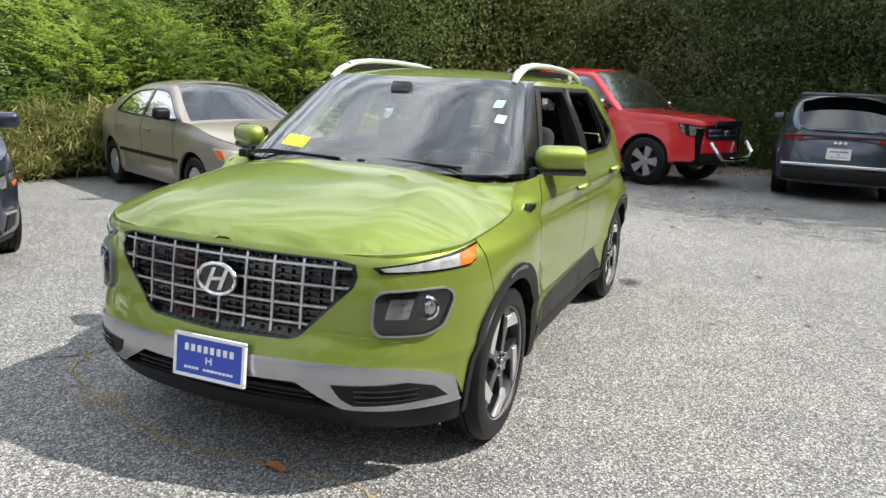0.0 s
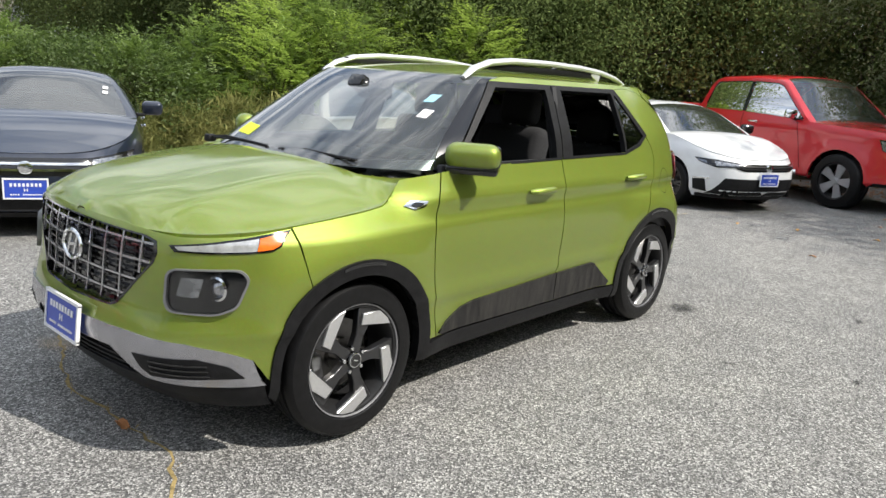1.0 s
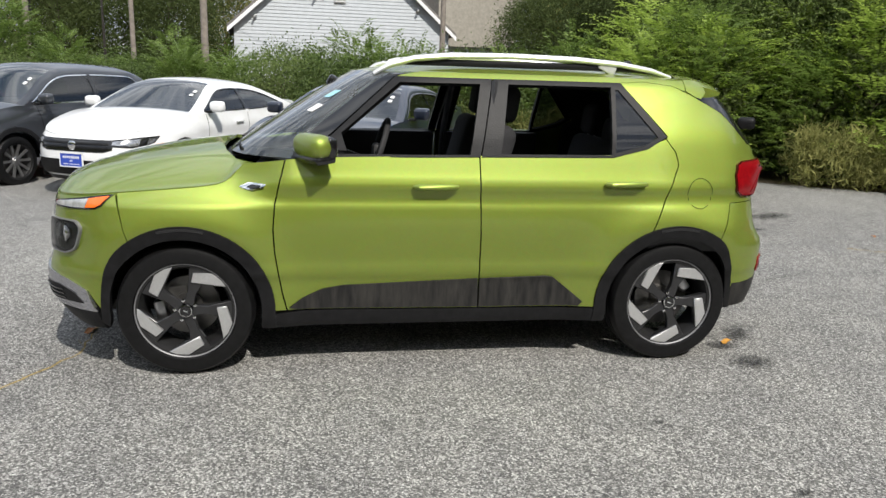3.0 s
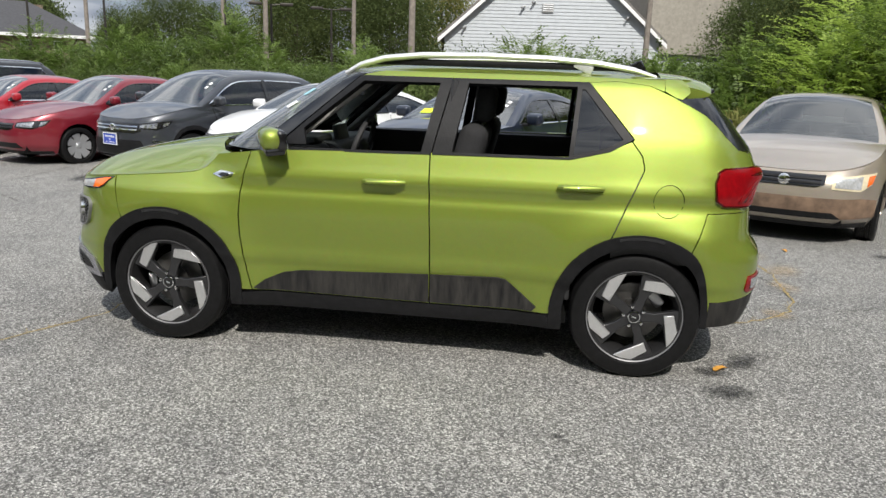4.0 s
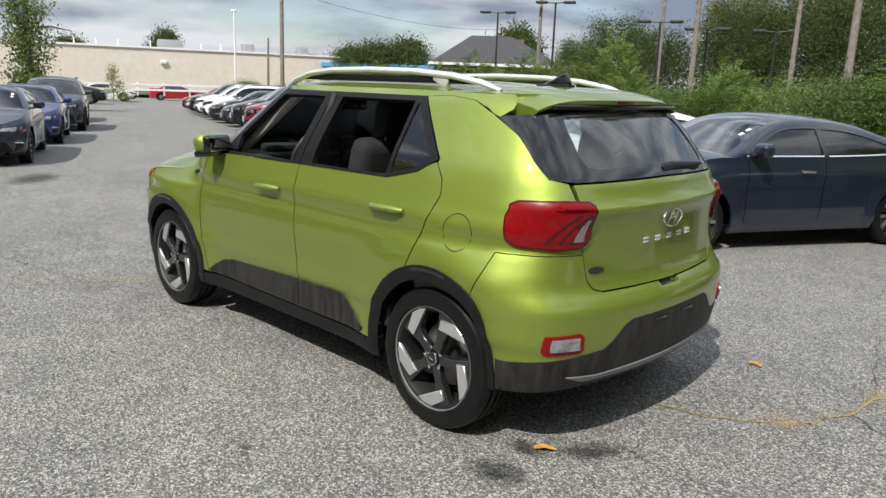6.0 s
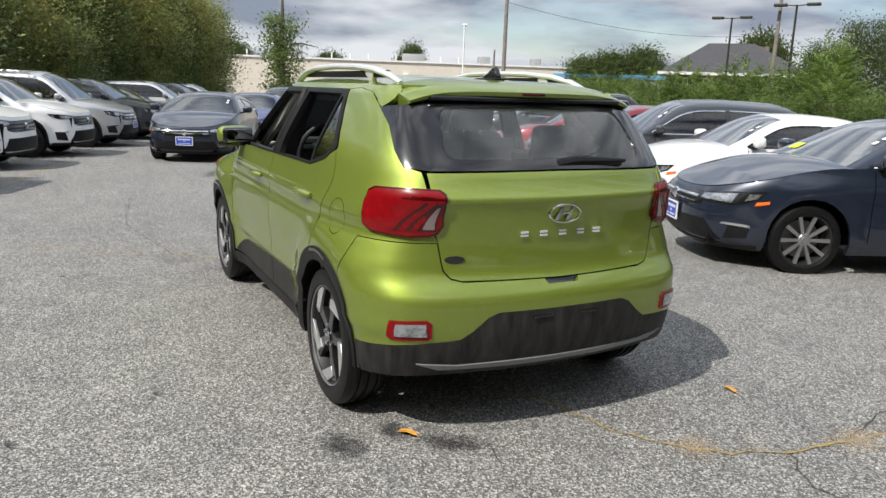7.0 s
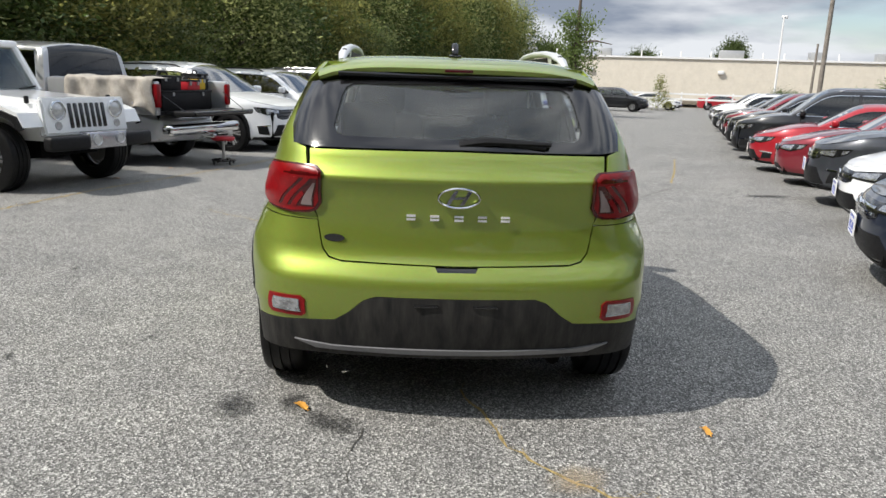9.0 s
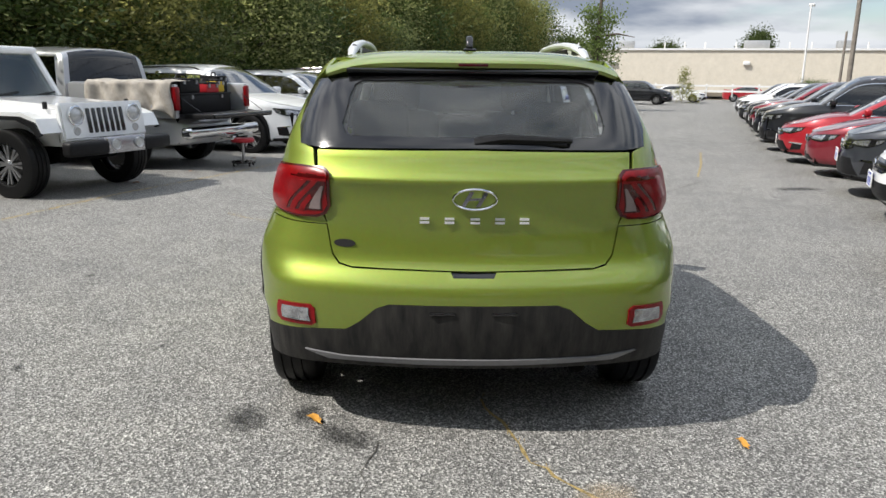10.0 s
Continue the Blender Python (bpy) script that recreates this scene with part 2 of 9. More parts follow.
def thing(name, label, category, m=None, group="", kind=""):
    ob = new(name)
    ob.empty_display_size = 0.1
    if m is not None:
        ob.matrix_basis = m
    return tagged(ob, label, category, group, kind)


def box(bm, size, at=(0, 0, 0), rot=None, bevel=0.0, seg=2):
    m = Matrix.Translation(at)
    if rot is not None:
        m = m @ Euler([radians(a) for a in rot]).to_matrix().to_4x4()
    m = m @ Matrix.Diagonal((*size, 1))
    r = bmesh.ops.create_cube(bm, size=1, matrix=m)
    if bevel:
        es = list({e for v in r["verts"] for e in v.link_edges})
        bmesh.ops.bevel(bm, geom=es, offset=bevel, segments=seg, profile=0.5, affect="EDGES")
    return bm


def boxes(*specs):
    bm = bmesh.new()
    for s in specs:
        box(bm, *s[:2], **(s[2] if len(s) > 2 else {}))
    return bm


def tube(bm, points, radius, sides=8, cap=True, flat=1.0):
    """A round bar swept along points; radius may be a list."""
    pts = [Vector(p) for p in points]
    rad = radius if isinstance(radius, (list, tuple)) else [radius] * len(pts)
    rings, up = [], None
    for i, p in enumerate(pts):
        d = (pts[min(i + 1, len(pts) - 1)] - pts[max(i - 1, 0)]).normalized()
        if up is None:
            up = Vector((0, 0, 1)) if abs(d.z) < 0.9 else Vector((1, 0, 0))
        a = d.cross(up)
        a = a.normalized() if a.length > 1e-5 else Vector((1, 0, 0))
        b = a.cross(d).normalized()
        up = b
        rings.append([bm.verts.new(p + rad[i] * (math.cos(2 * math.pi * k / sides) * a + flat * math.sin(2 * math.pi * k / sides) * b)) for k in range(sides)])
    for r0, r1 in zip(rings, rings[1:]):
        for k in range(sides):
            bm.faces.new((r0[k], r0[(k + 1) % sides], r1[(k + 1) % sides], r1[k]))
    if cap:
        bm.faces.new(rings[0][::-1])
        bm.faces.new(rings[-1])
    return bm


def lathe(bm, profile, seg=32, axis="Y", at=(0, 0, 0), close=False, cap=True):
    """Turns (radius, along) pairs round an axis."""
    rings = []
    for r, a in profile:
        ring = []
        for k in range(seg):
            t = 2 * math.pi * k / seg
            c, s = r * math.cos(t), r * math.sin(t)
            p = {"Y": (c, a, s), "Z": (c, s, a), "X": (a, c, s)}[axis]
            ring.append(bm.verts.new(Vector(p) + Vector(at)))
        rings.append(ring)
    if close:
        rings.append(rings[0])
    for r0, r1 in zip(rings, rings[1:]):
        for k in range(seg):
            bm.faces.new((r0[k], r0[(k + 1) % seg], r1[(k + 1) % seg], r1[k]))
    if not close and cap:
        for ring in (rings[0], rings[-1]):
            if (ring[0].co - ring[seg // 2].co).length > 1e-4:
                bm.faces.new(ring)
    return bm


def slab(bm, outline, depth, m=None, bevel=0.0):
    """A flat outline (x, y) made `depth` thick along z, laid by the matrix m."""
    m = m or Matrix()
    vs = [bm.verts.new(m @ Vector((x, y, 0))) for x, y in outline]
    f = bm.faces.new(vs)
    r = bmesh.ops.extrude_face_region(bm, geom=[f])
    d = (m.to_3x3() @ Vector((0, 0, depth)))
    bmesh.ops.translate(bm, vec=d, verts=[g for g in r["geom"] if isinstance(g, bmesh.types.BMVert)])
    if bevel:
        es = [e for e in bm.edges if all(v in vs or v in r["geom"] for v in e.verts)]
        bmesh.ops.bevel(bm, geom=es, offset=bevel, segments=1, affect="EDGES")
    return bm


def hermite(pairs):
    """A smooth curve through (x, y) pairs that does not overshoot."""
    xs, ys = [p[0] for p in pairs], [p[1] for p in pairs]
    n = len(xs)
    d = [(ys[i + 1] - ys[i]) / (xs[i + 1] - xs[i]) for i in range(n - 1)]
    t = [d[0]] + [0 if d[i - 1] * d[i] <= 0 else 2 * d[i - 1] * d[i] / (d[i - 1] + d[i]) for i in range(1, n - 1)] + [d[-1]]

    def f(x):
        if x <= xs[0]:
            return ys[0]
        if x >= xs[-1]:
            return ys[-1]
        i = 0
        while x > xs[i + 1]:
            i += 1
        h = xs[i + 1] - xs[i]
        u = (x - xs[i]) / h
        return (ys[i] * (1 + 2 * u) * (1 - u) ** 2 + t[i] * h * u * (1 - u) ** 2
                + ys[i + 1] * u * u * (3 - 2 * u) + t[i + 1] * h * u * u * (u - 1))
    return f


def smooth01(u):
    u = min(1.0, max(0.0, u))
    return u * u * (3 - 2 * u)


def clip_half(poly, axis, v, keep_greater):
    out = []
    for i, p in enumerate(poly):
        q = poly[(i + 1) % len(poly)]
        pin, qin = (p[axis] >= v) == keep_greater, (q[axis] >= v) == keep_greater
        if p[axis] == v:
            pin = True
        if q[axis] == v:
            qin = True
        if pin:
            out.append(p)
        if pin != qin:
            u = (v - p[axis]) / (q[axis] - p[axis])
            w = [p[0] + u * (q[0] - p[0]), p[1] + u * (q[1] - p[1])]
            w[axis] = v
            out.append(tuple(w))
    return out


def clip_grid(poly, du, dv):
    """Cuts a flat outline into cells of du x dv. Gives vertices and faces."""
    us, vs = [p[0] for p in poly], [p[1] for p in poly]
    verts, index, faces = [], {}, []

    def vid(p):
        k = (round(p[0], 5), round(p[1], 5))
        if k not in index:
            index[k] = len(verts)
            verts.append(k)
        return index[k]

    nu, nv = max(1, math.ceil((max(us) - min(us)) / du)), max(1, math.ceil((max(vs) - min(vs)) / dv))
    ue = [min(us) + (max(us) - min(us)) * i / nu for i in range(nu + 1)]
    ve = [min(vs) + (max(vs) - min(vs)) * i / nv for i in range(nv + 1)]
    for i in range(nu):
        strip = clip_half(clip_half(poly, 0, ue[i], True), 0, ue[i + 1], False)
        if len(strip) < 3:
            continue
        for j in range(nv):
            cell = clip_half(clip_half(strip, 1, ve[j], True), 1, ve[j + 1], False)
            ids = []
            for p in cell:
                k = vid(p)
                if not ids or ids[-1] != k:
                    ids.append(k)
            if len(ids) > 1 and ids[0] == ids[-1]:
                ids.pop()
            if len(set(ids)) < 3:
                continue
            if len(set(ids)) < len(ids):
                seen, kept = set(), []
                for k in ids:
                    if k not in seen:
                        seen.add(k)
                        kept.append(k)
                ids = kept
            area = sum(verts[a][0] * verts[b][1] - verts[b][0] * verts[a][1] for a, b in zip(ids, ids[1:] + ids[:1])) / 2
            if abs(area) > 1e-7:
                faces.append(ids if area > 0 else ids[::-1])
    return verts, faces


def rim(verts, faces, inward, depth):
    """Turns the open edge of a sheet inwards, to give it thickness. Gives vertices, faces and the sheet's own normals."""
    nor = [-d for d in inward]
    if not depth:
        return verts, faces, nor
    count = {}
    for f in faces:
        for a, b in zip(f, f[1:] + f[:1]):
            count[(a, b)] = count.get((a, b), 0) + 1
    out_v, out_f, edge_dir = list(verts), list(faces), {}
    loose = [(a, b) for a, b in count if (b, a) not in count]
    for a, b in loose:
        d = (Vector(verts[b]) - Vector(verts[a])).normalized()
        for k in (a, b):
            edge_dir[k] = edge_dir.get(k, Vector((0, 0, 0))) + d.cross(nor[k])
    top = {}
    for k, d in edge_dir.items():
        top[k] = len(out_v)
        out_v += [tuple(verts[k]), tuple(Vector(verts[k]) + inward[k] * depth)]
        side_n = d.normalized() if d.length > 1e-6 else nor[k]
        nor += [side_n, side_n]
    for a, b in loose:
        out_f.append([top[b], top[a], top[a] + 1, top[b] + 1])
    return out_v, out_f, nor


def rounded(pts, r, n=4):
    """Rounds the corners of an outline of tuples."""
    out = []
    m = len(pts)
    for i, p in enumerate(pts):
        a, b = Vector(pts[i - 1]), Vector(pts[(i + 1) % m])
        p = Vector(p)
        da, db = a - p, b - p
        k = min(r, da.length * 0.45, db.length * 0.45)
        s, e = p + da.normalized() * k, p + db.normalized() * k
        for j in range(n + 1):
            u = j / n
            out.append(tuple(s * (1 - u) ** 2 + p * 2 * u * (1 - u) + e * u * u))
    return out


class Shell:
    """A body side as a surface over (s, z): at each height its plan is a rounded oblong between the front, rear and side lines.
    The front is at -x, the left side at -y; s runs from the front's middle down the left side to the rear's middle."""

    def __init__(self, front, rear, half, n_front=5.0, n_rear=5.0, xc=0.0, zref=0.6, bump=None):
        self.front, self.rear, self.half, self.nf, self.nr, self.xc, self.bump = front, rear, half, n_front, n_rear, xc, bump
        ths = {0.0, math.pi / 2, math.pi}
        for i in range(1, 240):
            q = i / 240
            ths.update((math.acos(q ** (n_front / 2)), math.pi - math.acos(q ** (n_rear / 2)),
                        math.asin(q ** (n_front / 2)), math.pi - math.asin(q ** (n_rear / 2))))
        ths = sorted(ths)
        self.ths, acc, last = np.array(ths), [0.0], self.plan(ths[0], zref)
        for t in ths[1:]:
            p = self.plan(t, zref)
            acc.append(acc[-1] + math.hypot(p[0] - last[0], p[1] - last[1]))
            last = p
        self.acc, self.total = np.array(acc), acc[-1]

    def plan(self, th, z):
        n = self.nf if math.cos(th) > 0 else self.nr
        end = self.front(z) if math.cos(th) > 0 else self.rear(z)
        c, s = abs(math.cos(th)) ** (2 / n), abs(math.sin(th)) ** (2 / n)
        return self.xc + (end - self.xc) * c, -self.half(z) * s

    def th_of(self, s):
        return float(np.interp(s, self.acc, self.ths))

    def s_of(self, th):
        return float(np.interp(th, self.ths, self.acc))

    def at(self, s, z):
        sign = 1.0
        if s < 0:
            s, sign = -s, -1.0
        elif s > self.total:
            s, sign = 2 * self.total - s, -1.0
        x, y = self.plan(self.th_of(s), z)
        if self.bump:
            x, y = self.bump(x, y, z)
        return Vector((x, sign * y, z))

    def normal(self, s, z):
        e = 0.012
        a = self.at(s + e, z) - self.at(s - e, z)
        b = self.at(s, z + e) - self.at(s, z - e)
        return a.cross(b).normalized()

    def x(self, x, z):
        """s of the place x on the left side."""
        end, n = (self.front(z), self.nf) if x < self.xc else (self.rear(z), self.nr)
        q = min(1.0, max(0.0, (x - self.xc) / (end - self.xc)))
        th = math.acos(q ** (n / 2))
        return self.s_of(th if x < self.xc else math.pi - th)

    def f(self, y, z):
        """s of the place y on the front; y below 0 is the left."""
        q = min(1.0, abs(y) / self.half(z))
        s = self.s_of(math.asin(q ** (self.nf / 2)))
        return s if y <= 0 else -s

    def r(self, y, z):
        q = min(1.0, abs(y) / self.half(z))
        s = self.s_of(math.pi - math.asin(q ** (self.nr / 2)))
        return s if y <= 0 else 2 * self.total - s

    def outline(self, pts, step=0.04):
        """Marks ('x'|'f'|'r'|'s', place, z) to an (s, z) outline, with points between alike marks."""
        out = []
        m = len(pts)
        for i, (k, p, z) in enumerate(pts):
            k2, p2, z2 = pts[(i + 1) % m]
            n = max(1, int(math.hypot(p2 - p, z2 - z) / step)) if k == k2 else 1
            conv = {"x": self.x, "f": self.f, "r": self.r, "s": lambda a, b: a}
            for j in range(n):
                u = j / n
                zz = z + (z2 - z) * u
                out.append((conv[k](p + (p2 - p) * u, zz), zz))
        return out

    def panel(self, pts, step=0.05, off=0.0, edge=0.014):
        poly = self.outline(pts)
        v2, faces = clip_grid(poly, step, step)
        nor = [self.normal(s, z) for s, z in v2]
        v3 = [tuple(self.at(s, z) + n * off) for (s, z), n in zip(v2, nor)]
        return rim(v3, faces, [-n for n in nor], edge)

    def ring(self, outer, inner, off=0.0, edge=0.014, step=0.05, across=2):
        """A frame between two outlines with as many marks each."""
        conv = {"x": self.x, "f": self.f, "r": self.r, "s": lambda a, b: a}
        m = len(outer)
        loops = [[] for _ in range(across + 1)]
        for i in range(m):
            (k, p, z), (k2, p2, z2) = outer[i], outer[(i + 1) % m]
            (j, q, w), (j2, q2, w2) = inner[i], inner[(i + 1) % m]
            n = max(1, int(math.hypot((p2 - p) if k == k2 else 0.1, z2 - z) / step))
            for t in range(n):
                u = t / n

                def place(ka, a, za, kb, b_, zb):
                    zz = za + (zb - za) * u
                    if ka == kb:
                        return conv[ka](a + (b_ - a) * u, zz), zz
                    return conv[ka](a, za) * (1 - u) + conv[kb](b_, zb) * u, zz
                o, i_ = place(k, p, z, k2, p2, z2), place(j, q, w, j2, q2, w2)
                for c in range(across + 1):
                    v = c / across
                    loops[c].append((o[0] + (i_[0] - o[0]) * v, o[1] + (i_[1] - o[1]) * v))
        n = len(loops[0])
        flat = [q for lp in loops for q in lp]
        faces = [[c * n + i, c * n + (i + 1) % n, (c + 1) * n + (i + 1) % n, (c + 1) * n + i] for c in range(across) for i in range(n)]
        a = sum(flat[f[i]][0] * flat[f[(i + 1) % 4]][1] - flat[f[(i + 1) % 4]][0] * flat[f[i]][1] for f in faces for i in range(4))
        if a < 0:
            faces = [f[::-1] for f in faces]
        nor = [self.normal(*q) for q in flat]
        v3 = [tuple(self.at(*q) + d * off) for q, d in zip(flat, nor)]
        return rim(v3, faces, [-d for d in nor], edge)


def both(geo):
    """The sheet and its mirror image across y as one mesh."""
    v, f, n = geo
    k = len(v)
    return list(v) + [(x, -y, z) for x, y, z in v], list(f) + [[i + k for i in q][::-1] for q in f], list(n) + [(a, -b, c) for a, b, c in n]


def mirrored(geo):
    v, f, n = geo
    return [(x, -y, z) for x, y, z in v], [q[::-1] for q in f], [(a, -b, c) for a, b, c in n]


def top_sheet(outline, height, step=0.05, edge=0.012):
    """A sheet seen from above: the outline (x, y) laid at height(x, y)."""
    v2, faces = clip_grid(outline, step, step)
    nor = []
    for x, y in v2:
        e = 0.01
        n = Vector((height(x - e, y) - height(x + e, y), height(x, y - e) - height(x, y + e), 2 * e)).normalized()
        nor.append(n)
    v3 = [(x, y, height(x, y)) for x, y in v2]
    return rim(v3, faces, [-n for n in nor], edge)


def arc(cx, cz, r, a0, a1, n=14, kind="x"):
    """Marks along a wheel arch, in degrees from forward (-x) over the top."""
    return [(kind, cx - r * math.cos(radians(a0 + (a1 - a0) * i / n)), cz + r * math.sin(radians(a0 + (a1 - a0) * i / n))) for i in range(n + 1)]

# ---------------------------------------------------------------- wheels
def tyre_geo(r, rim_r, w, seg=40):
    bm = bmesh.new()
    h = w / 2
    prof = [(rim_r, -h * 0.80), (rim_r + 0.012, -h * 0.98), (r - 0.045, -h), (r - 0.016, -h * 0.92), (r - 0.004, -h * 0.76)]
    for g in (-0.42, 0.0, 0.42):
        prof += [(r, h * (g - 0.10)), (r - 0.009, h * (g - 0.08)), (r - 0.009, h * (g + 0.08)), (r, h * (g + 0.10))]
    prof += [(r - 0.004, h * 0.76), (r - 0.016, h * 0.92), (r - 0.045, h), (rim_r + 0.012, h * 0.98), (rim_r, h * 0.80)]
    lathe(bm, prof, seg, close=True)
    return bm


def barrel_geo(rim_r, w, face, seg=40):
    bm = bmesh.new()
    h = w / 2
    lathe(bm, [(rim_r + 0.004, -h * 0.86), (rim_r - 0.012, -h * 0.84), (rim_r - 0.030, -h * 0.5), (rim_r - 0.038, h * 0.5), (rim_r - 0.01, h * 0.84), (rim_r + 0.004, h * 0.86)], seg, cap=False)
    return bm


def spoke_geo(rim_r, y, kind, count):
    """The spokes of one wheel, all in one face: 'bar' straight bars, 'twin' pairs, 'disc' a pierced cover."""
    bm = bmesh.new()
    for k in range(count):
        a = 2 * math.pi * k / count
        for off in ((0,) if kind != "twin" else (-0.13, 0.13)):
            rot = Matrix.Rotation(a + off, 4, "Y")
            w0, w1 = (0.13 / count, 0.17 / count) if kind == "bar" else (0.011, 0.014)
            if kind == "disc":
                w0, w1 = 0.035, 0.075
            pts = [(0.04, -w0), (rim_r - 0.012, -w1), (rim_r - 0.012, w1), (0.04, w0)]
            vs = []
            for dy in (0.0, 0.022):
                vs.append([bm.verts.new(rot @ Vector((x, y + dy + (0.020 if x < 0.1 else 0.0), z))) for x, z in pts])
            bm.faces.new(vs[0])
            bm.faces.new(vs[1][::-1])
            for i in range(4):
                bm.faces.new((vs[0][i], vs[1][i], vs[1][(i + 1) % 4], vs[0][(i + 1) % 4]))
    lathe(bm, [(0.0001, y + 0.006), (0.030, y + 0.006), (0.034, y + 0.012), (0.052, y + 0.014), (0.060, y + 0.022), (0.060, y + 0.04)], 20)
    return bm


def wheel(parent, at, r, rim_r, w, style, count, mats, outward=-1, seg=36):
    """A wheel of a car: tyre, rim, spokes and brake disc under one part."""
    bm = tyre_geo(r, rim_r, w, seg)
    ob = part("wheel", bm, RUBBER, parent)
    ob.matrix_basis = Matrix.Translation(at) @ (Matrix.Rotation(math.pi, 4, "Z") if outward > 0 else Matrix())
    part("rim", barrel_geo(rim_r, w, 0, seg), mats[1], ob)
    part("spokes", spoke_geo(rim_r, -w / 2 + 0.022, style, count), mats[0], ob)
    bd = bmesh.new()
    lathe(bd, [(0.0001, 0.02), (rim_r * 0.72, 0.02), (rim_r * 0.72, 0.035), (0.0001, 0.035)], 24)
    part("brake_disc", bd, DISC, ob)
    return ob


# ---------------------------------------------------------------- parked cars
def seat(parent, x, y, w=0.50, back=0.62, headrest=True):
    bm = bmesh.new()
    box(bm, (0.50, w, 0.16), (x - 0.05, y, 0.48), rot=(0, 4, 0), bevel=0.05)
    box(bm, (0.14, w * 0.96, back), (x + 0.26, y, 0.78), rot=(0, 16, 0), bevel=0.055)
    ob = part("seat", bm, SEAT, parent)
    if headrest:
        bm = bmesh.new()
        box(bm, (0.10, 0.26, 0.19), (x + 0.37, y, 1.22 + (back - 0.62)), rot=(0, 10, 0), bevel=0.04, seg=3)
        for d in (-0.05, 0.05):
            tube(bm, [(x + 0.34, y + d, 1.02), (x + 0.365, y + d, 1.16)], 0.006, 6)
        part("headrest", bm, SEAT, ob)
    return ob


def steering_wheel(parent, x, y, z, r=0.18):
    bm = bmesh.new()
    n = 24
    pts = [(x + 0.06 * math.sin(2 * math.pi * k / n), y + r * math.cos(2 * math.pi * k / n), z + r * math.sin(2 * math.pi * k / n)) for k in range(n + 1)]
    tube(bm, pts, 0.016, 8, cap=False)
    box(bm, (0.05, 0.14, 0.11), (x, y, z), bevel=0.02)
    box(bm, (0.02, 2 * r, 0.03), (x, y, z + 0.01), bevel=0.006)
    box(bm, (0.02, 0.03, r), (x - 0.02, y, z - r / 2), bevel=0.006)
    box(bm, (0.25, 0.05, 0.05), (x - 0.13, y, z - 0.02), rot=(0, 20, 0))
    return part("steering_wheel", bm, DASH, parent)


def plate(parent, m, w=0.32, h=0.16, mat=None, frame_mat=None, mark_mat=None):
    """A plate on a bumper; m lays it with its face towards -z of its own axes... the face looks along +z."""
    bm = bmesh.new()
    slab(bm, rounded([(-w / 2, -h / 2), (w / 2, -h / 2), (w / 2, h / 2), (-w / 2, h / 2)], 0.01, 2), 0.008)
    ob = part("plate", bm, mat or PLATE_BLUE, parent)
    ob.matrix_basis = m
    bm = bmesh.new()
    for sx, sy, px, py in ((w + 0.012, 0.012, 0, h / 2), (w + 0.012, 0.012, 0, -h / 2), (0.012, h, w / 2, 0), (0.012, h, -w / 2, 0)):
        box(bm, (sx, sy, 0.014), (px, py, 0.005))
    part("plate_frame", bm, frame_mat or WHITE_PLASTIC, ob)
    letter_bars = [(k, 0.055, 0.17, (k - 3.5) * 0.094, 0.20) for k in range(8)] + [(k, 0.040, 0.06, (k - 6) * 0.056, -0.30) for k in range(13) if k != 4]
    for k, sx, sy, px, py in letter_bars + [(0, 0.018, 0.17, -0.035, -0.06), (0, 0.018, 0.17, 0.035, -0.06), (0, 0.07, 0.03, 0.0, -0.06)]:
        bm = bmesh.new()
        box(bm, (w * sx, h * sy, 0.003), (w * px, h * py, 0.0095))
        part("plate_mark", bm, mark_mat or WHITE_PLASTIC, ob)
    return ob


FACE_FRONT = Matrix(((0, 0, -1, 0), (-1, 0, 0, 0), (0, 1, 0, 0), (0, 0, 0, 1)))   # +z of a flat part looks to -x
FACE_REAR = Matrix(((0, 0, 1, 0), (1, 0, 0, 0), (0, 1, 0, 0), (0, 0, 0, 1)))


def mirror_geo(side, x, y, z, s=1.0):
    bm = bmesh.new()
    box(bm, (0.13 * s, 0.20 * s, 0.14 * s), (x, y + side * 0.13 * s, z + 0.05), rot=(0, -8, side * 8), bevel=0.045 * s, seg=3)
    return bm


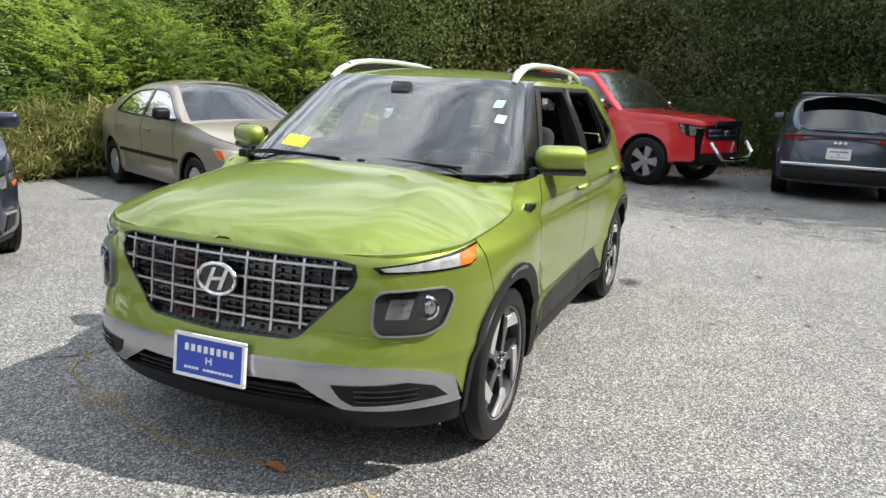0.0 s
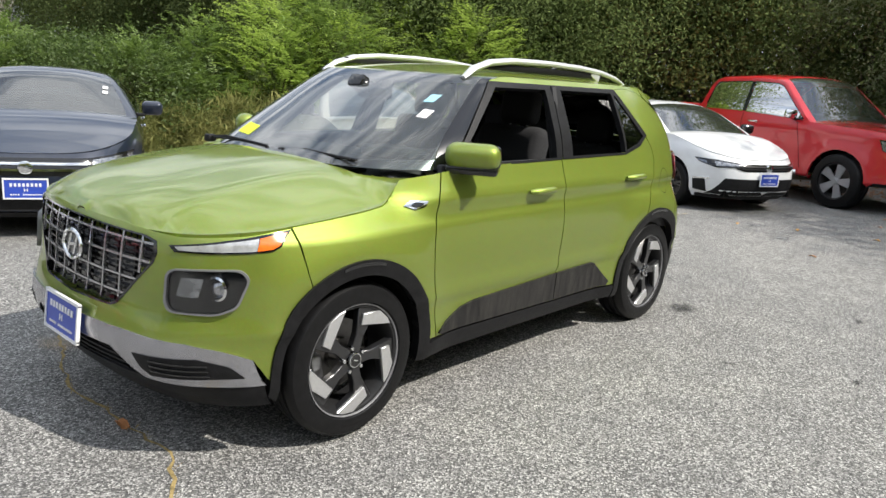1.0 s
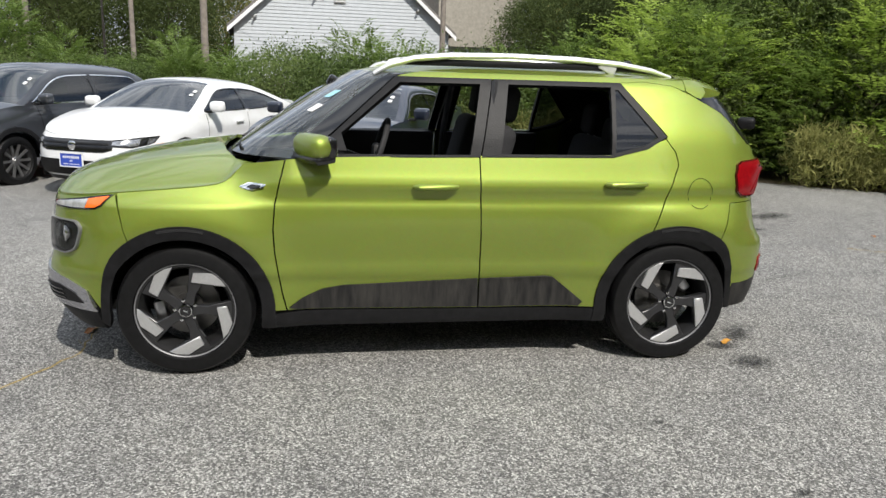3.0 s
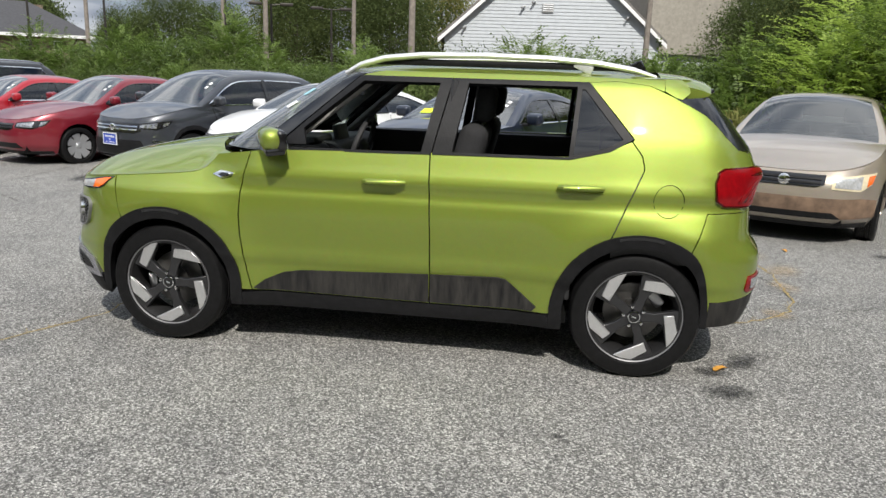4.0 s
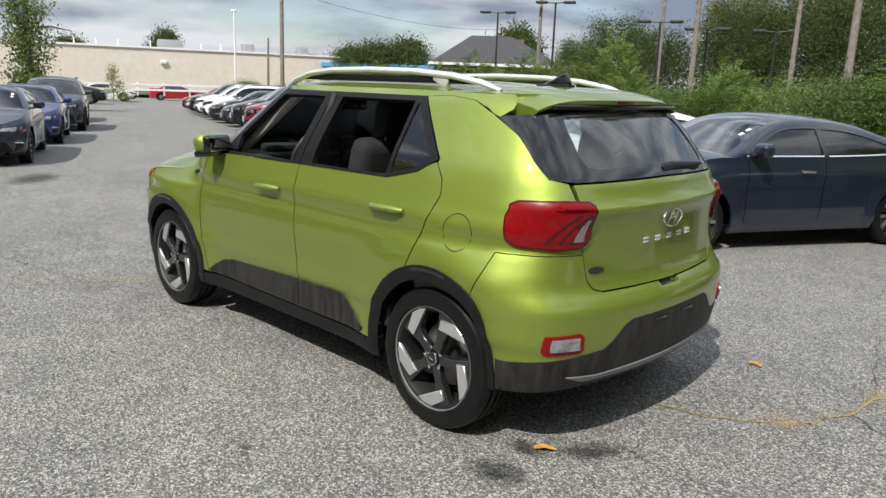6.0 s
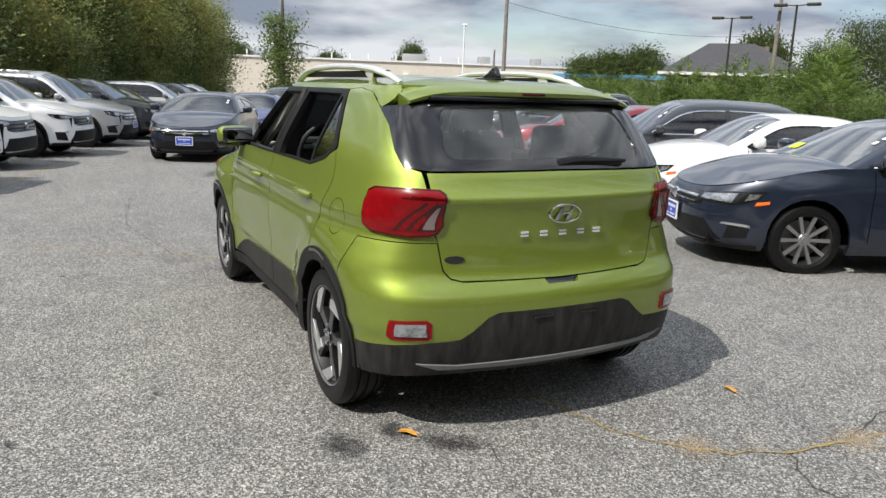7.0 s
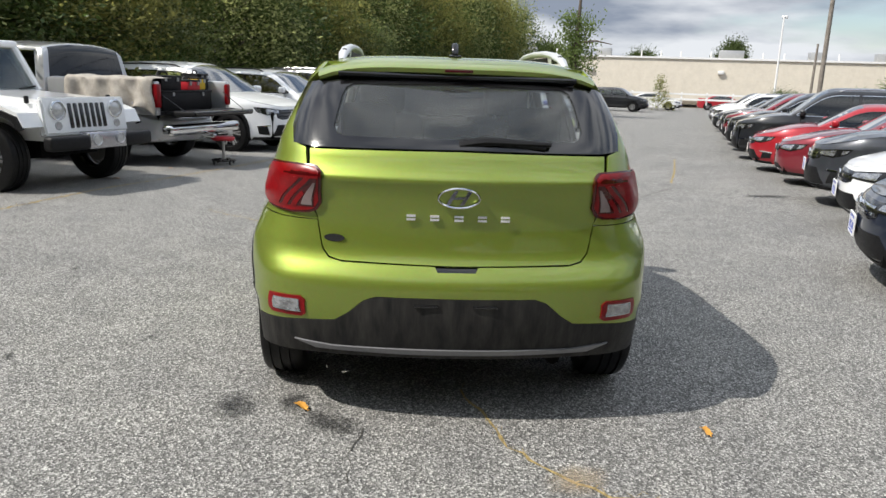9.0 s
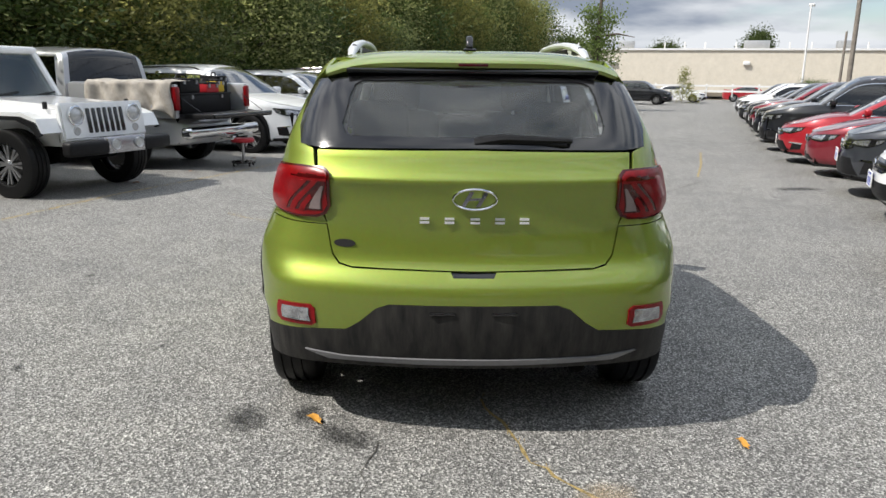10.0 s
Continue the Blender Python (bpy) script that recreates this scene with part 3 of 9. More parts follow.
def parked_car(name, label, category, at, heading, mat, **k):
    """A car, front at -x of its own axes, standing at `at`, facing `heading` (degrees from +x)."""
    g = dict(fx=-2.25, rx=2.30, W=0.90, wb=2.70, wr=0.325, rim=0.225, tw=0.215, zbot=0.20, nose=0.74, cowl_z=0.98, belt=0.98, tail=1.05,
             roof_e=1.36, H=1.43, cowl=-1.02, ws_top=-0.28, rw_top=0.80, rw_base=1.55, W_belt=0.84, W_roof=0.60,
             A=(-0.80, -0.12), B=(0.20, 0.24), C=(1.30, 0.86), nf=4.6, nr=4.6, nu=6.0,
             style="bar", spokes=10, wheel_mats=(ALLOY_GREY, RIM_DARK), clad=None, rear_glass=None, grille=(0.52, 0.56, 0.68), intake=(0.62, 0.28, 0.46),
             head=(0.44, 0.62, 0.75, 0.42), tail_lamp=(0.50, 0.78, 0.98, 0.30), chrome=False, front_plate=True, rear_plate=False, rails=False, step=0.07,
             handles=True, group="", lower_trim=None, fog=True, tag=False, interior=True, hatch=False, amber=False, badge=True, sticker=False, sweep=0.13, rnd=0.42, marker=False, grille_mat=GLOSS_BLACK, mirror_mat=None, stained=False)
    g.update(k)
    base = thing(name, label, category, pose(*at, 0, 0, heading + 180), g["group"])
    fx, rx, W, wb = g["fx"], g["rx"], g["W"], g["wb"]
    ra = g["wr"] + 0.055
    ztop = hermite([(fx + 0.09, g["nose"]), (fx + 0.32, g["nose"] + 0.06), (g["cowl"], g["cowl_z"]), (0.2, g["belt"]), (g["rw_base"], (g["belt"] + g["tail"]) / 2 + 0.01), (rx - 0.12, g["tail"]), (rx, g["tail"] - 0.03)])
    def flare(x, y, z):
        """Swept corners, swollen wheel arches and a hollow in the doors."""
        if x < fx + 0.7:
            x += g["sweep"] * y * y * smooth01((fx + 0.7 - x) / 0.45)
        if x > rx - 0.6:
            x -= 0.75 * g["sweep"] * y * y * smooth01((x - rx + 0.6) / 0.4)
        side = smooth01((abs(y) - 0.45) / 0.25)
        o = sum(0.022 * math.exp(-((math.hypot(x - wx, z - g["wr"]) - ra) / 0.11) ** 2) for wx in (-wb / 2, wb / 2))
        o -= 0.014 * math.exp(-((z - g["wr"] - 0.14) / 0.11) ** 2) * smooth01((wb / 2 - ra - abs(x)) / 0.3)
        return x, y + math.copysign(o * side, y)
    low = Shell(hermite([(g["zbot"], fx + 0.14), (0.30, fx + 0.03), (0.48, fx), (0.62, fx + 0.015), (g["nose"], fx + 0.09), (g["nose"] + 0.2, fx + 0.30)]),
                hermite([(g["zbot"], rx - 0.16), (0.32, rx - 0.04), (0.55, rx), (0.72, rx - 0.01), (g["tail"], rx - 0.10)]),
                hermite([(g["zbot"], W - 0.07), (0.32, W - 0.02), (0.52, W - 0.016), (g["belt"] - 0.30, W - 0.010), (g["belt"] - 0.20, W), (g["belt"] - 0.165, W - 0.002), (g["belt"] - 0.06, W - 0.028), (g["belt"] + 0.18, g["W_belt"] - 0.02)]),
                g["nf"], g["nr"], 0.0, 0.6, flare)
    zb = g["zbot"]

    def edge_line(x0, s1, n=40):
        """Marks (s, z) and places (x, y) where the body's flank meets the lid, from x0 round to the middle."""
        s0, marks_, pts = low.x(x0, ztop(x0)), [], []
        for i in range(n + 1):
            s = s0 + (s1 - s0) * i / n
            z = ztop(x0)
            for _ in range(4):
                p = low.at(s, z)
                z = ztop(p.x)
            marks_.append(("s", s, z))
            pts.append((p.x, p.y))
        return marks_, pts
    hood_m, hood_p = edge_line(g["cowl"] + 0.10, 0.0)
    boot_m, boot_p = edge_line(g["rw_base"] - 0.12, low.total)
    marks = [("s", 0.0, zb), ("x", -wb / 2 - ra, zb)] + arc(-wb / 2, g["wr"], ra, -18, 198)[1:-1] + [("x", -wb / 2 + ra, zb), ("x", wb / 2 - ra, zb)] + \
        arc(wb / 2, g["wr"], ra, -18, 198)[1:-1] + [("x", wb / 2 + ra, zb), ("s", low.total, zb)] + boot_m[::-1]
    mid_x = [g["rw_base"] - 0.12 - i * 0.08 for i in range(1, 60)]
    marks += [("x", x, ztop(x)) for x in mid_x if x > g["cowl"] + 0.12] + hood_m
    part("body", both(low.panel(marks, g["step"], edge=0.03)), mat, base)
    # hood and boot lid
    out = hood_p + [(x, -y) for x, y in hood_p[-2::-1]]
    hood = top_sheet(out, lambda x, y: ztop(x) + 0.045 * min(1, max(0, (x - fx - 0.02) / 0.5)) * max(0.0, 1 - (abs(y) / (W - 0.04)) ** 2.4), g["step"])
    part("hood", hood, mat, base)
    out = boot_p + [(x, -y) for x, y in boot_p[-2::-1]]
    part("boot_lid", top_sheet(out[::-1], lambda x, y: ztop(x) + 0.02 * max(0.0, 1 - (abs(y) / (W - 0.04)) ** 2.4), g["step"]), mat, base)
    # cabin: a roof line in side view, flanks that lean in, and a crowned top between them
    zr, zc = g["roof_e"], g["belt"] - 0.03
    x_mid = g["ws_top"] + 0.42 * (g["rw_top"] - g["ws_top"])
    z_of = lambda x: ztop(x) - 0.006
    knots = [(g["cowl"], z_of(g["cowl"])), (g["ws_top"], zr - 0.012), (x_mid, zr + 0.012), (g["rw_top"], zr - 0.022), (g["rw_base"], z_of(g["rw_base"]))]
    curve = [knots[0]] + rounded(knots, g["rnd"], 8)[9:-9] + [knots[-1]]
    fine = max(0.035, g["step"] * 0.9)
    line_ = [curve[0]]
    for p, q in zip(curve, curve[1:]):
        n = max(1, int(math.hypot(q[0] - p[0], q[1] - p[1]) / fine))
        line_ += [(p[0] + (q[0] - p[0]) * i / n, p[1] + (q[1] - p[1]) * i / n) for i in range(1, n + 1)]
    cx_, cz_2 = [p[0] for p in curve], [p[1] for p in curve]
    z_edge = lambda x: float(np.interp(x, cx_, cz_2))

    def half_w(x, z):
        zt = z_of(x)
        p = abs(low.at(low.x(x, zt), zt).y) - 0.008
        k = min(1.0, max(0.0, (z - zt) / (zr - zt)))
        return p - (g["W_belt"] - g["W_roof"]) * (0.25 * k + 0.75 * k ** 1.25)
    crown = lambda z, x: 0.030 + (g["H"] - zr - 0.030) * min(1.0, max(0.0, (z - z_of(x)) / (zr - z_of(x))))

    def top_at(x, ze, v):
        a = abs(v)
        return x, v * half_w(x, ze - 0.02), ze + crown(ze, x) * (1 - a ** 2.6) - (0.02 * ((a - 0.88) / 0.12) ** 2 if a > 0.88 else 0.0)

    def grid_part(rows_, name_, m_):
        """Rows of points with as many points each, joined to one sheet."""
        n = len(rows_[0])
        vs_ = [p for r_ in rows_ for p in r_]
        fs_ = [[i * n + j, (i + 1) * n + j, (i + 1) * n + j + 1, i * n + j + 1] for i in range(len(rows_) - 1) for j in range(n - 1)]
        return part(name_, (vs_, fs_), m_, base, sharp=60)
    vs_in = [-0.88, -0.78, -0.6, -0.35, 0.0, 0.35, 0.6, 0.78, 0.88]
    xw, xr = g["ws_top"] + 0.03, g["rw_top"] - 0.03
    for nm_, lo_, hi_, m_ in (("windscreen", g["cowl"], xw, GLASS_CAR), ("roof", xw, xr, mat), ("rear_window", xr, g["rw_base"], g["rear_glass"] or GLASS_CAR)):
        st_ = [(lo_, z_edge(lo_))] + [p for p in line_ if lo_ + 0.008 < p[0] < hi_ - 0.008] + [(hi_, z_edge(hi_))]
        grid_part([[top_at(x, ze, v) for v in vs_in] for x, ze in st_], nm_, m_)
    grid_part([[top_at(x, z_edge(x), v * 1.02)[:2] + (top_at(x, z_edge(x), v)[2] - 0.025,) for v in vs_in] for x in np.linspace(xw + 0.02, xr - 0.02, 8)], "headliner", HEADLINER)
    soft = lambda a, b_: 0.5 * (a + b_ - math.hypot(a - b_, 0.035))
    w_bot = lambda x: z_of(x) + 0.022

    def w_top(x):
        sl = (z_edge(x + 0.02) - z_edge(x - 0.02)) / 0.04
        a = z_edge(x) - 0.030 - 0.040 * math.hypot(1, sl)
        c0, c1 = g["C"]
        b_ = w_bot(c0) + (c0 - x) / (c0 - c1) * (zr - 0.06 - w_bot(c0))
        return max(w_bot(x), soft(a, b_))
    xs_ = np.linspace(g["cowl"] + 0.05, g["C"][0] + 0.1, 160)
    open_ = [float(x) for x in xs_ if w_top(x) - w_bot(x) > 0.012]
    w0_, w1_ = open_[0], open_[-1]
    bx = (g["B"][0] + g["B"][1]) / 2
    spans = ((w0_, bx - 0.035, GLASS_PARKED), (bx + 0.035, w1_, g["rear_glass"] or GLASS_PARKED))
    cuts = sorted(set([round(p[0], 4) for p in line_] + [round(v, 4) for sp_ in spans for v in sp_[:2]]))
    cuts = [c for i, c in enumerate(cuts) if i == 0 or c - cuts[i - 1] > 0.004 or c in [round(v, 4) for sp_ in spans for v in sp_[:2]]]
    for sd in (-1, 1):
        V_, F_, ids = [], [], {}

        def vid(p):
            k_ = tuple(round(c, 4) for c in p)
            if k_ not in ids:
                ids[k_] = len(V_)
                V_.append(p)
            return ids[k_]
        flank = lambda x, z, o=0.0: (x, sd * (half_w(x, z) + o), z)
        for a, b_ in zip(cuts, cuts[1:]):
            m_ = (a + b_) / 2
            bands = [(lambda x: z_of(x) - 0.012, w_bot, 1), (w_top, lambda x: z_edge(x) - 0.02, 2)]
            if not any(p[0] < m_ < p[1] for p in spans) and not bx - 0.035 < m_ < bx + 0.035:
                bands = [(lambda x: z_of(x) - 0.012, lambda x: z_edge(x) - 0.02, 5)]
            for f0, f1, n in bands:
                for i in range(n):
                    q = [(a, i), (b_, i), (b_, i + 1), (a, i + 1)]
                    ps = [vid(flank(x, f0(x) + (max(f0(x), f1(x)) - f0(x)) * k_ / n)) for x, k_ in q]
                    if len(set(ps)) >= 3:
                        F_.append(list(dict.fromkeys(ps)))
            for v0, v1 in ((1.0, 0.97), (0.97, 0.93), (0.93, 0.88)):
                ps = [vid(top_at(x, z_edge(x), sd * v)) for x, v in ((a, v0), (b_, v0), (b_, v1), (a, v1))]
                if len(set(ps)) >= 3:
                    F_.append(list(dict.fromkeys(ps)))
        bm = bmesh.new()
        bv = [bm.verts.new(p) for p in V_]
        for f_ in F_:
            if not bm.faces.get([bv[k_] for k_ in f_]):
                bm.faces.new([bv[k_] for k_ in f_])
        part("cabin_side", bm, mat, base, sharp=60)
        grid_part([[flank(x, w_bot(x) + (w_top(x) - w_bot(x)) * k_ / 4, 0.001) for k_ in range(5)] for x in (bx - 0.036, bx, bx + 0.036)], "b_pillar", GLOSS_BLACK)
        for a, b_, m_ in spans:
            xs2 = np.linspace(a, b_, 16)
            grid_part([[flank(x, w_bot(x) + (w_top(x) - w_bot(x)) * k_ / 4, -0.007) for k_ in range(5)] for x in xs2], "side_window", m_)
            grid_part([[flank(x, w_bot(x) + d_, o) for d_, o in ((-0.010, 0.002), (-0.008, 0.007), (0.006, 0.007), (0.008, -0.006))] for x in xs2], "window_trim", CHROME if g["chrome"] else BLACK_PLASTIC)
            grid_part([[flank(x, w_top(x) + d_, o) for d_, o in ((-0.010, -0.006), (-0.008, 0.005), (0.004, 0.005), (0.006, 0.001))] for x in xs2], "window_trim", CHROME if g["chrome"] and g["hatch"] else GLOSS_BLACK)
    if g["rails"]:
        for sd in (-1, 1):
            bm = bmesh.new()
            at_ = lambda x, up_: (x, sd * (half_w(x, z_edge(x)) - 0.05), z_edge(x) + up_)
            x0_, x1_ = g["ws_top"] + 0.25, g["rw_top"] - 0.08
            tube(bm, [at_(x0_, 0.01), at_(x0_ + 0.12, 0.055)] + [at_(x0_ + (x1_ - x0_) * k_ / 6, 0.06) for k_ in range(1, 6)] + [at_(x1_ - 0.10, 0.055), at_(x1_, 0.01)], 0.016, 6)
            part("roof_rail", bm, SATIN if g["chrome"] else BLACK_PLASTIC, base)
    # lamps, grille, trims
    hw, h0, h1, hx = g["head"]
    s0, s1 = low.f(-hw, h0), low.x(fx + hx, h1)
    ge = low.panel([("s", s0, h0 + 0.01), ("s", s0 + (s1 - s0) * 0.55, h0 - 0.01), ("s", s1 - 0.05, h0 + 0.05), ("s", s1, h1), ("s", s0 + (s1 - s0) * 0.5, h1 - 0.012), ("s", s0, h1 - 0.045)], 0.06, off=0.006, edge=0.02)
    gd = low.panel([("s", s0 + 0.03, h0 + 0.025), ("s", s0 + (s1 - s0) * 0.55, h0 + 0.01), ("s", s0 + (s1 - s0) * 0.55, h1 - 0.03), ("s", s0 + 0.03, h1 - 0.06)], 0.06, off=0.011, edge=0.01)
    ga = low.panel([("s", s0 + (s1 - s0) * 0.72, h0 + 0.03), ("s", s1 - 0.055, h0 + 0.06), ("s", s1 - 0.03, h1 - 0.02), ("s", s0 + (s1 - s0) * 0.72, h1 - 0.03)], 0.06, off=0.011, edge=0.01)
    for i, fl in enumerate((lambda q: q, mirrored)):
        lamp = part("headlight", fl(ge), GLOSS_BLACK if not g["amber"] else FOG_LENS, base)
        part("lens", fl(gd), CLEAR_LENS if g["amber"] else HEAD_LENS, lamp)
        part("indicator", fl(ga), AMBER if g["amber"] else HEAD_LENS, lamp)
    gy, g0, g1 = g["grille"]
    part("grille", low.panel([("f", -gy, g0 + 0.03), ("f", -gy * 0.8, g0), ("f", gy * 0.8, g0), ("f", gy, g0 + 0.03), ("f", gy, g1), ("f", -gy, g1)][::-1], 0.08, off=0.006, edge=0.02), g["grille_mat"], base)
    for zz in (0.33, 0.66):
        z = g0 + (g1 - g0) * zz
        part("grille_bar", low.panel([("f", -gy * 0.9, z - 0.009), ("f", gy * 0.9, z - 0.009), ("f", gy * 0.9, z + 0.009), ("f", -gy * 0.9, z + 0.009)][::-1], 0.08, off=0.016, edge=0.012), CHROME if g["chrome"] else BLACK_PLASTIC, base)
    if g["badge"]:
        bm = bmesh.new()
        lathe(bm, [(0.0001, -0.010), (0.046, -0.010), (0.055, -0.004), (0.055, 0.01)], 18, axis="X", at=(low.front((g0 + g1) / 2) - 0.015, 0, (g0 + g1) / 2))
        part("badge", bm, CHROME, base)
    if g["stained"]:
        sf = low.x(-wb / 2 - ra - 0.02, 0.45)
        part("front_bumper", low.panel([("s", -sf, 0.30), ("s", sf, 0.30), ("s", sf, 0.47), ("s", sf * 0.7, 0.50), ("s", -sf * 0.7, 0.50), ("s", -sf, 0.47)][::-1], 0.06, off=0.003, edge=0.02), STAINED, base, "stained brown lower bumper")
    iy, i0, i1 = g["intake"]
    part("intake", low.panel([("f", -iy * 1.05, i0), ("f", iy * 1.05, i0), ("f", iy * 0.9, i1), ("f", -iy * 0.9, i1)][::-1], 0.08, off=0.005, edge=0.02), BLACK_PLASTIC, base)
    part("lip", low.panel([("s", -low.x(-wb / 2 - ra - 0.03, zb), zb), ("s", low.x(-wb / 2 - ra - 0.03, zb), zb), ("s", low.x(-wb / 2 - ra - 0.03, zb), zb + 0.05), ("s", -low.x(-wb / 2 - ra - 0.03, zb), zb + 0.05)][::-1], 0.1, off=0.008, edge=0.03), BLACK_PLASTIC, base)
    if g["fog"]:
        f0 = low.f(-iy * 1.02, 0.4)
        ge = low.panel([("s", f0 + 0.06, i0 + 0.02), ("s", f0 + 0.26, i0 + 0.04), ("s", f0 + 0.30, i1 - 0.04), ("s", f0 + 0.12, i1 - 0.02)], 0.08, off=0.006, edge=0.02)
        gc = low.panel([("s", f0 + 0.05, i1 - 0.025), ("s", f0 + 0.30, i1 - 0.045), ("s", f0 + 0.30, i1 - 0.02), ("s", f0 + 0.06, i1 - 0.005)], 0.08, off=0.012, edge=0.015)
        for fl in (lambda q: q, mirrored):
            part("fog_lamp_recess", fl(ge), BLACK_PLASTIC, base)
            part("trim_strip", fl(gc), CHROME, base)
    if g["marker"]:
        ge = low.panel([("x", fx + 0.40, 0.615), ("x", fx + 0.55, 0.640), ("x", fx + 0.555, 0.665), ("x", fx + 0.42, 0.650)], 0.08, off=0.006, edge=0.01)
        for fl in (lambda q: q, mirrored):
            part("side_marker", fl(ge), AMBER, base)
    tw, t0, t1, tx = g["tail_lamp"]
    s0, s1 = low.r(-tw, t0), low.x(rx - tx, t1)
    ge = low.panel([("s", s1, t1 - 0.04), ("s", s1 + 0.04, t0 + 0.02), ("s", s0, t0), ("s", s0, t1 - 0.03), ("s", (s0 + s1) / 2, t1)], 0.06, off=0.007, edge=0.02)
    for fl in (lambda q: q, mirrored):
        part("tail_lamp", fl(ge), RED_LENS, base)
    if g["clad"]:
        for cx in (-wb / 2, wb / 2):
            a_out, a_in = arc(cx, g["wr"], ra + 0.06, -16, 196), arc(cx, g["wr"], ra, -18, 198)
            ge = low.panel(a_out + a_in[::-1], 0.08, off=0.012, edge=0.03)
            for fl in (lambda q: q, mirrored):
                part("arch_trim", fl(ge), g["clad"], base)
        ge = low.panel([("x", -wb / 2 + ra, zb), ("x", wb / 2 - ra, zb), ("x", wb / 2 - ra, zb + 0.10), ("x", -wb / 2 + ra, zb + 0.10)], 0.12, off=0.01, edge=0.03)
        for fl in (lambda q: q, mirrored):
            part("sill", fl(ge), g["clad"], base)
    if g["lower_trim"]:
        z0, z1 = g["lower_trim"]
        ge = low.panel([("x", -wb / 2 + ra + 0.02, z0), ("x", wb / 2 - ra - 0.02, z0), ("x", wb / 2 - ra - 0.02, z1), ("x", -wb / 2 + ra + 0.02, z1)], 0.12, off=0.012, edge=0.02)
        for fl in (lambda q: q, mirrored):
            part("side_moulding", fl(ge), BLACK_PLASTIC, base)
    # door seams and handles
    for sd in (-1, 1):
        for x0, x1 in ((g["A"][0] - 0.02, -wb / 2 + ra + 0.16), (g["B"][0], g["B"][0] - 0.03), (g["C"][0] - 0.02, wb / 2 - ra - 0.06)):
            q = low.panel([("x", x0, ztop(x0) - 0.02), ("x", x1, zb + 0.12), ("x", x1 + 0.009, zb + 0.12), ("x", x0 + 0.009, ztop(x0) - 0.02)][::1 if sd < 0 else 1], 0.1, off=0.0015, edge=0)
            part("door_seam", q if sd < 0 else mirrored(q), UNDER, base)
        if g["handles"]:
            for hx_ in (g["B"][0] - 0.26, g["C"][0] - 0.26):
                p = low.at(low.x(hx_, g["belt"] - 0.14), g["belt"] - 0.14)
                bm = bmesh.new()
                box(bm, (0.19, 0.03, 0.028), (p.x, sd * (abs(p.y) + 0.018), p.z), bevel=0.010)
                part("door_handle", bm, CHROME if g["chrome"] else mat, base)
        mx_ = max(w0_ + 0.06, g["A"][0])
        mp = Vector((mx_, half_w(mx_, w_bot(mx_)), w_bot(mx_) + 0.02))
        mo = part("door_mirror", mirror_geo(sd, mp.x + 0.02, sd * (abs(mp.y) + 0.02), mp.z), g["mirror_mat"] or mat, base)
        bm = bmesh.new()
        box(bm, (0.10, 0.12, 0.03), (mp.x + 0.02, sd * (abs(mp.y) + 0.02), mp.z - 0.02), bevel=0.01)
        part("mirror_foot", bm, BLACK_PLASTIC, mo)
    for sx in (-1, 1):
        for sd in (-1, 1):
            wheel(base, (sx * wb / 2, sd * (W - 0.03 - g["tw"] / 2), g["wr"]), g["wr"], g["rim"], g["tw"], g["style"], g["spokes"], g["wheel_mats"], outward=sd, seg=32)
    # floor and inside
    bm = bmesh.new()
    box(bm, (rx - fx - 0.5, 2 * W - 0.55, 0.10), ((fx + rx) / 2, 0, zb + 0.10))
    box(bm, (g["cowl"] - fx - 0.2, 2 * W - 0.62, g["nose"] - zb - 0.12), ((fx + g["cowl"]) / 2 + 0.05, 0, (zb + g["nose"]) / 2 - 0.03))
    box(bm, (rx - wb / 2 + 0.1, 2 * W - 0.62, g["belt"] - zb - 0.2), ((rx + wb / 2) / 2 - 0.25, 0, (zb + g["belt"]) / 2 - 0.06))
    part("underbody", bm, UNDER, base)
    bm = bmesh.new()
    box(bm, (0.55, 2 * g["W_belt"] - 0.14, 0.22), (g["cowl"] + 0.42, 0, zc - 0.06), rot=(0, -6, 0), bevel=0.05)
    for sd in (-1, 1):
        box(bm, (g["rw_base"] - g["cowl"] - 0.5, 0.05, 0.55), ((g["rw_base"] + g["cowl"]) / 2, sd * (g["W_belt"] - 0.06), zc - 0.30))
    part("dashboard", bm, DASH, base)
    if g["interior"]:
        steering_wheel(base, g["cowl"] + 0.78, -0.36, zc - 0.02)
        for y in (-0.36, 0.36):
            seat(base, g["B"][0] - 0.25, y)
        seat(base, g["C"][0] - 0.45, 0.0, 1.2, headrest=False)
    if g["front_plate"]:
        plate(base, Matrix.Translation((low.front(i1) - 0.02, 0, i1 + 0.0)) @ FACE_FRONT)
    if g["rear_plate"]:
        plate(base, Matrix.Translation((low.rear(0.7) + 0.012, 0, 0.74)) @ FACE_REAR, mat=WHITE_PLASTIC, frame_mat=CHROME, mark_mat=P_NAVY)
    def on_screen(x, y, w, h, name_, m_):
        """A flat card against the inside of the windscreen."""
        q = lambda a, b_: top_at(a, z_edge(a), b_ / half_w(a, z_edge(a)))
        pts = [q(x, y), q(x, y + w), q(x + h, y + w * 0.98), q(x + h, y)]
        part(name_, ([(p[0] - 0.004, p[1], p[2] + 0.006) for p in pts], [[0, 3, 2, 1]]), m_, base)
    if g["tag"]:
        on_screen(g["cowl"] + 0.13, 0.40, 0.18, 0.10, "sale_card", TAG_YELLOW)
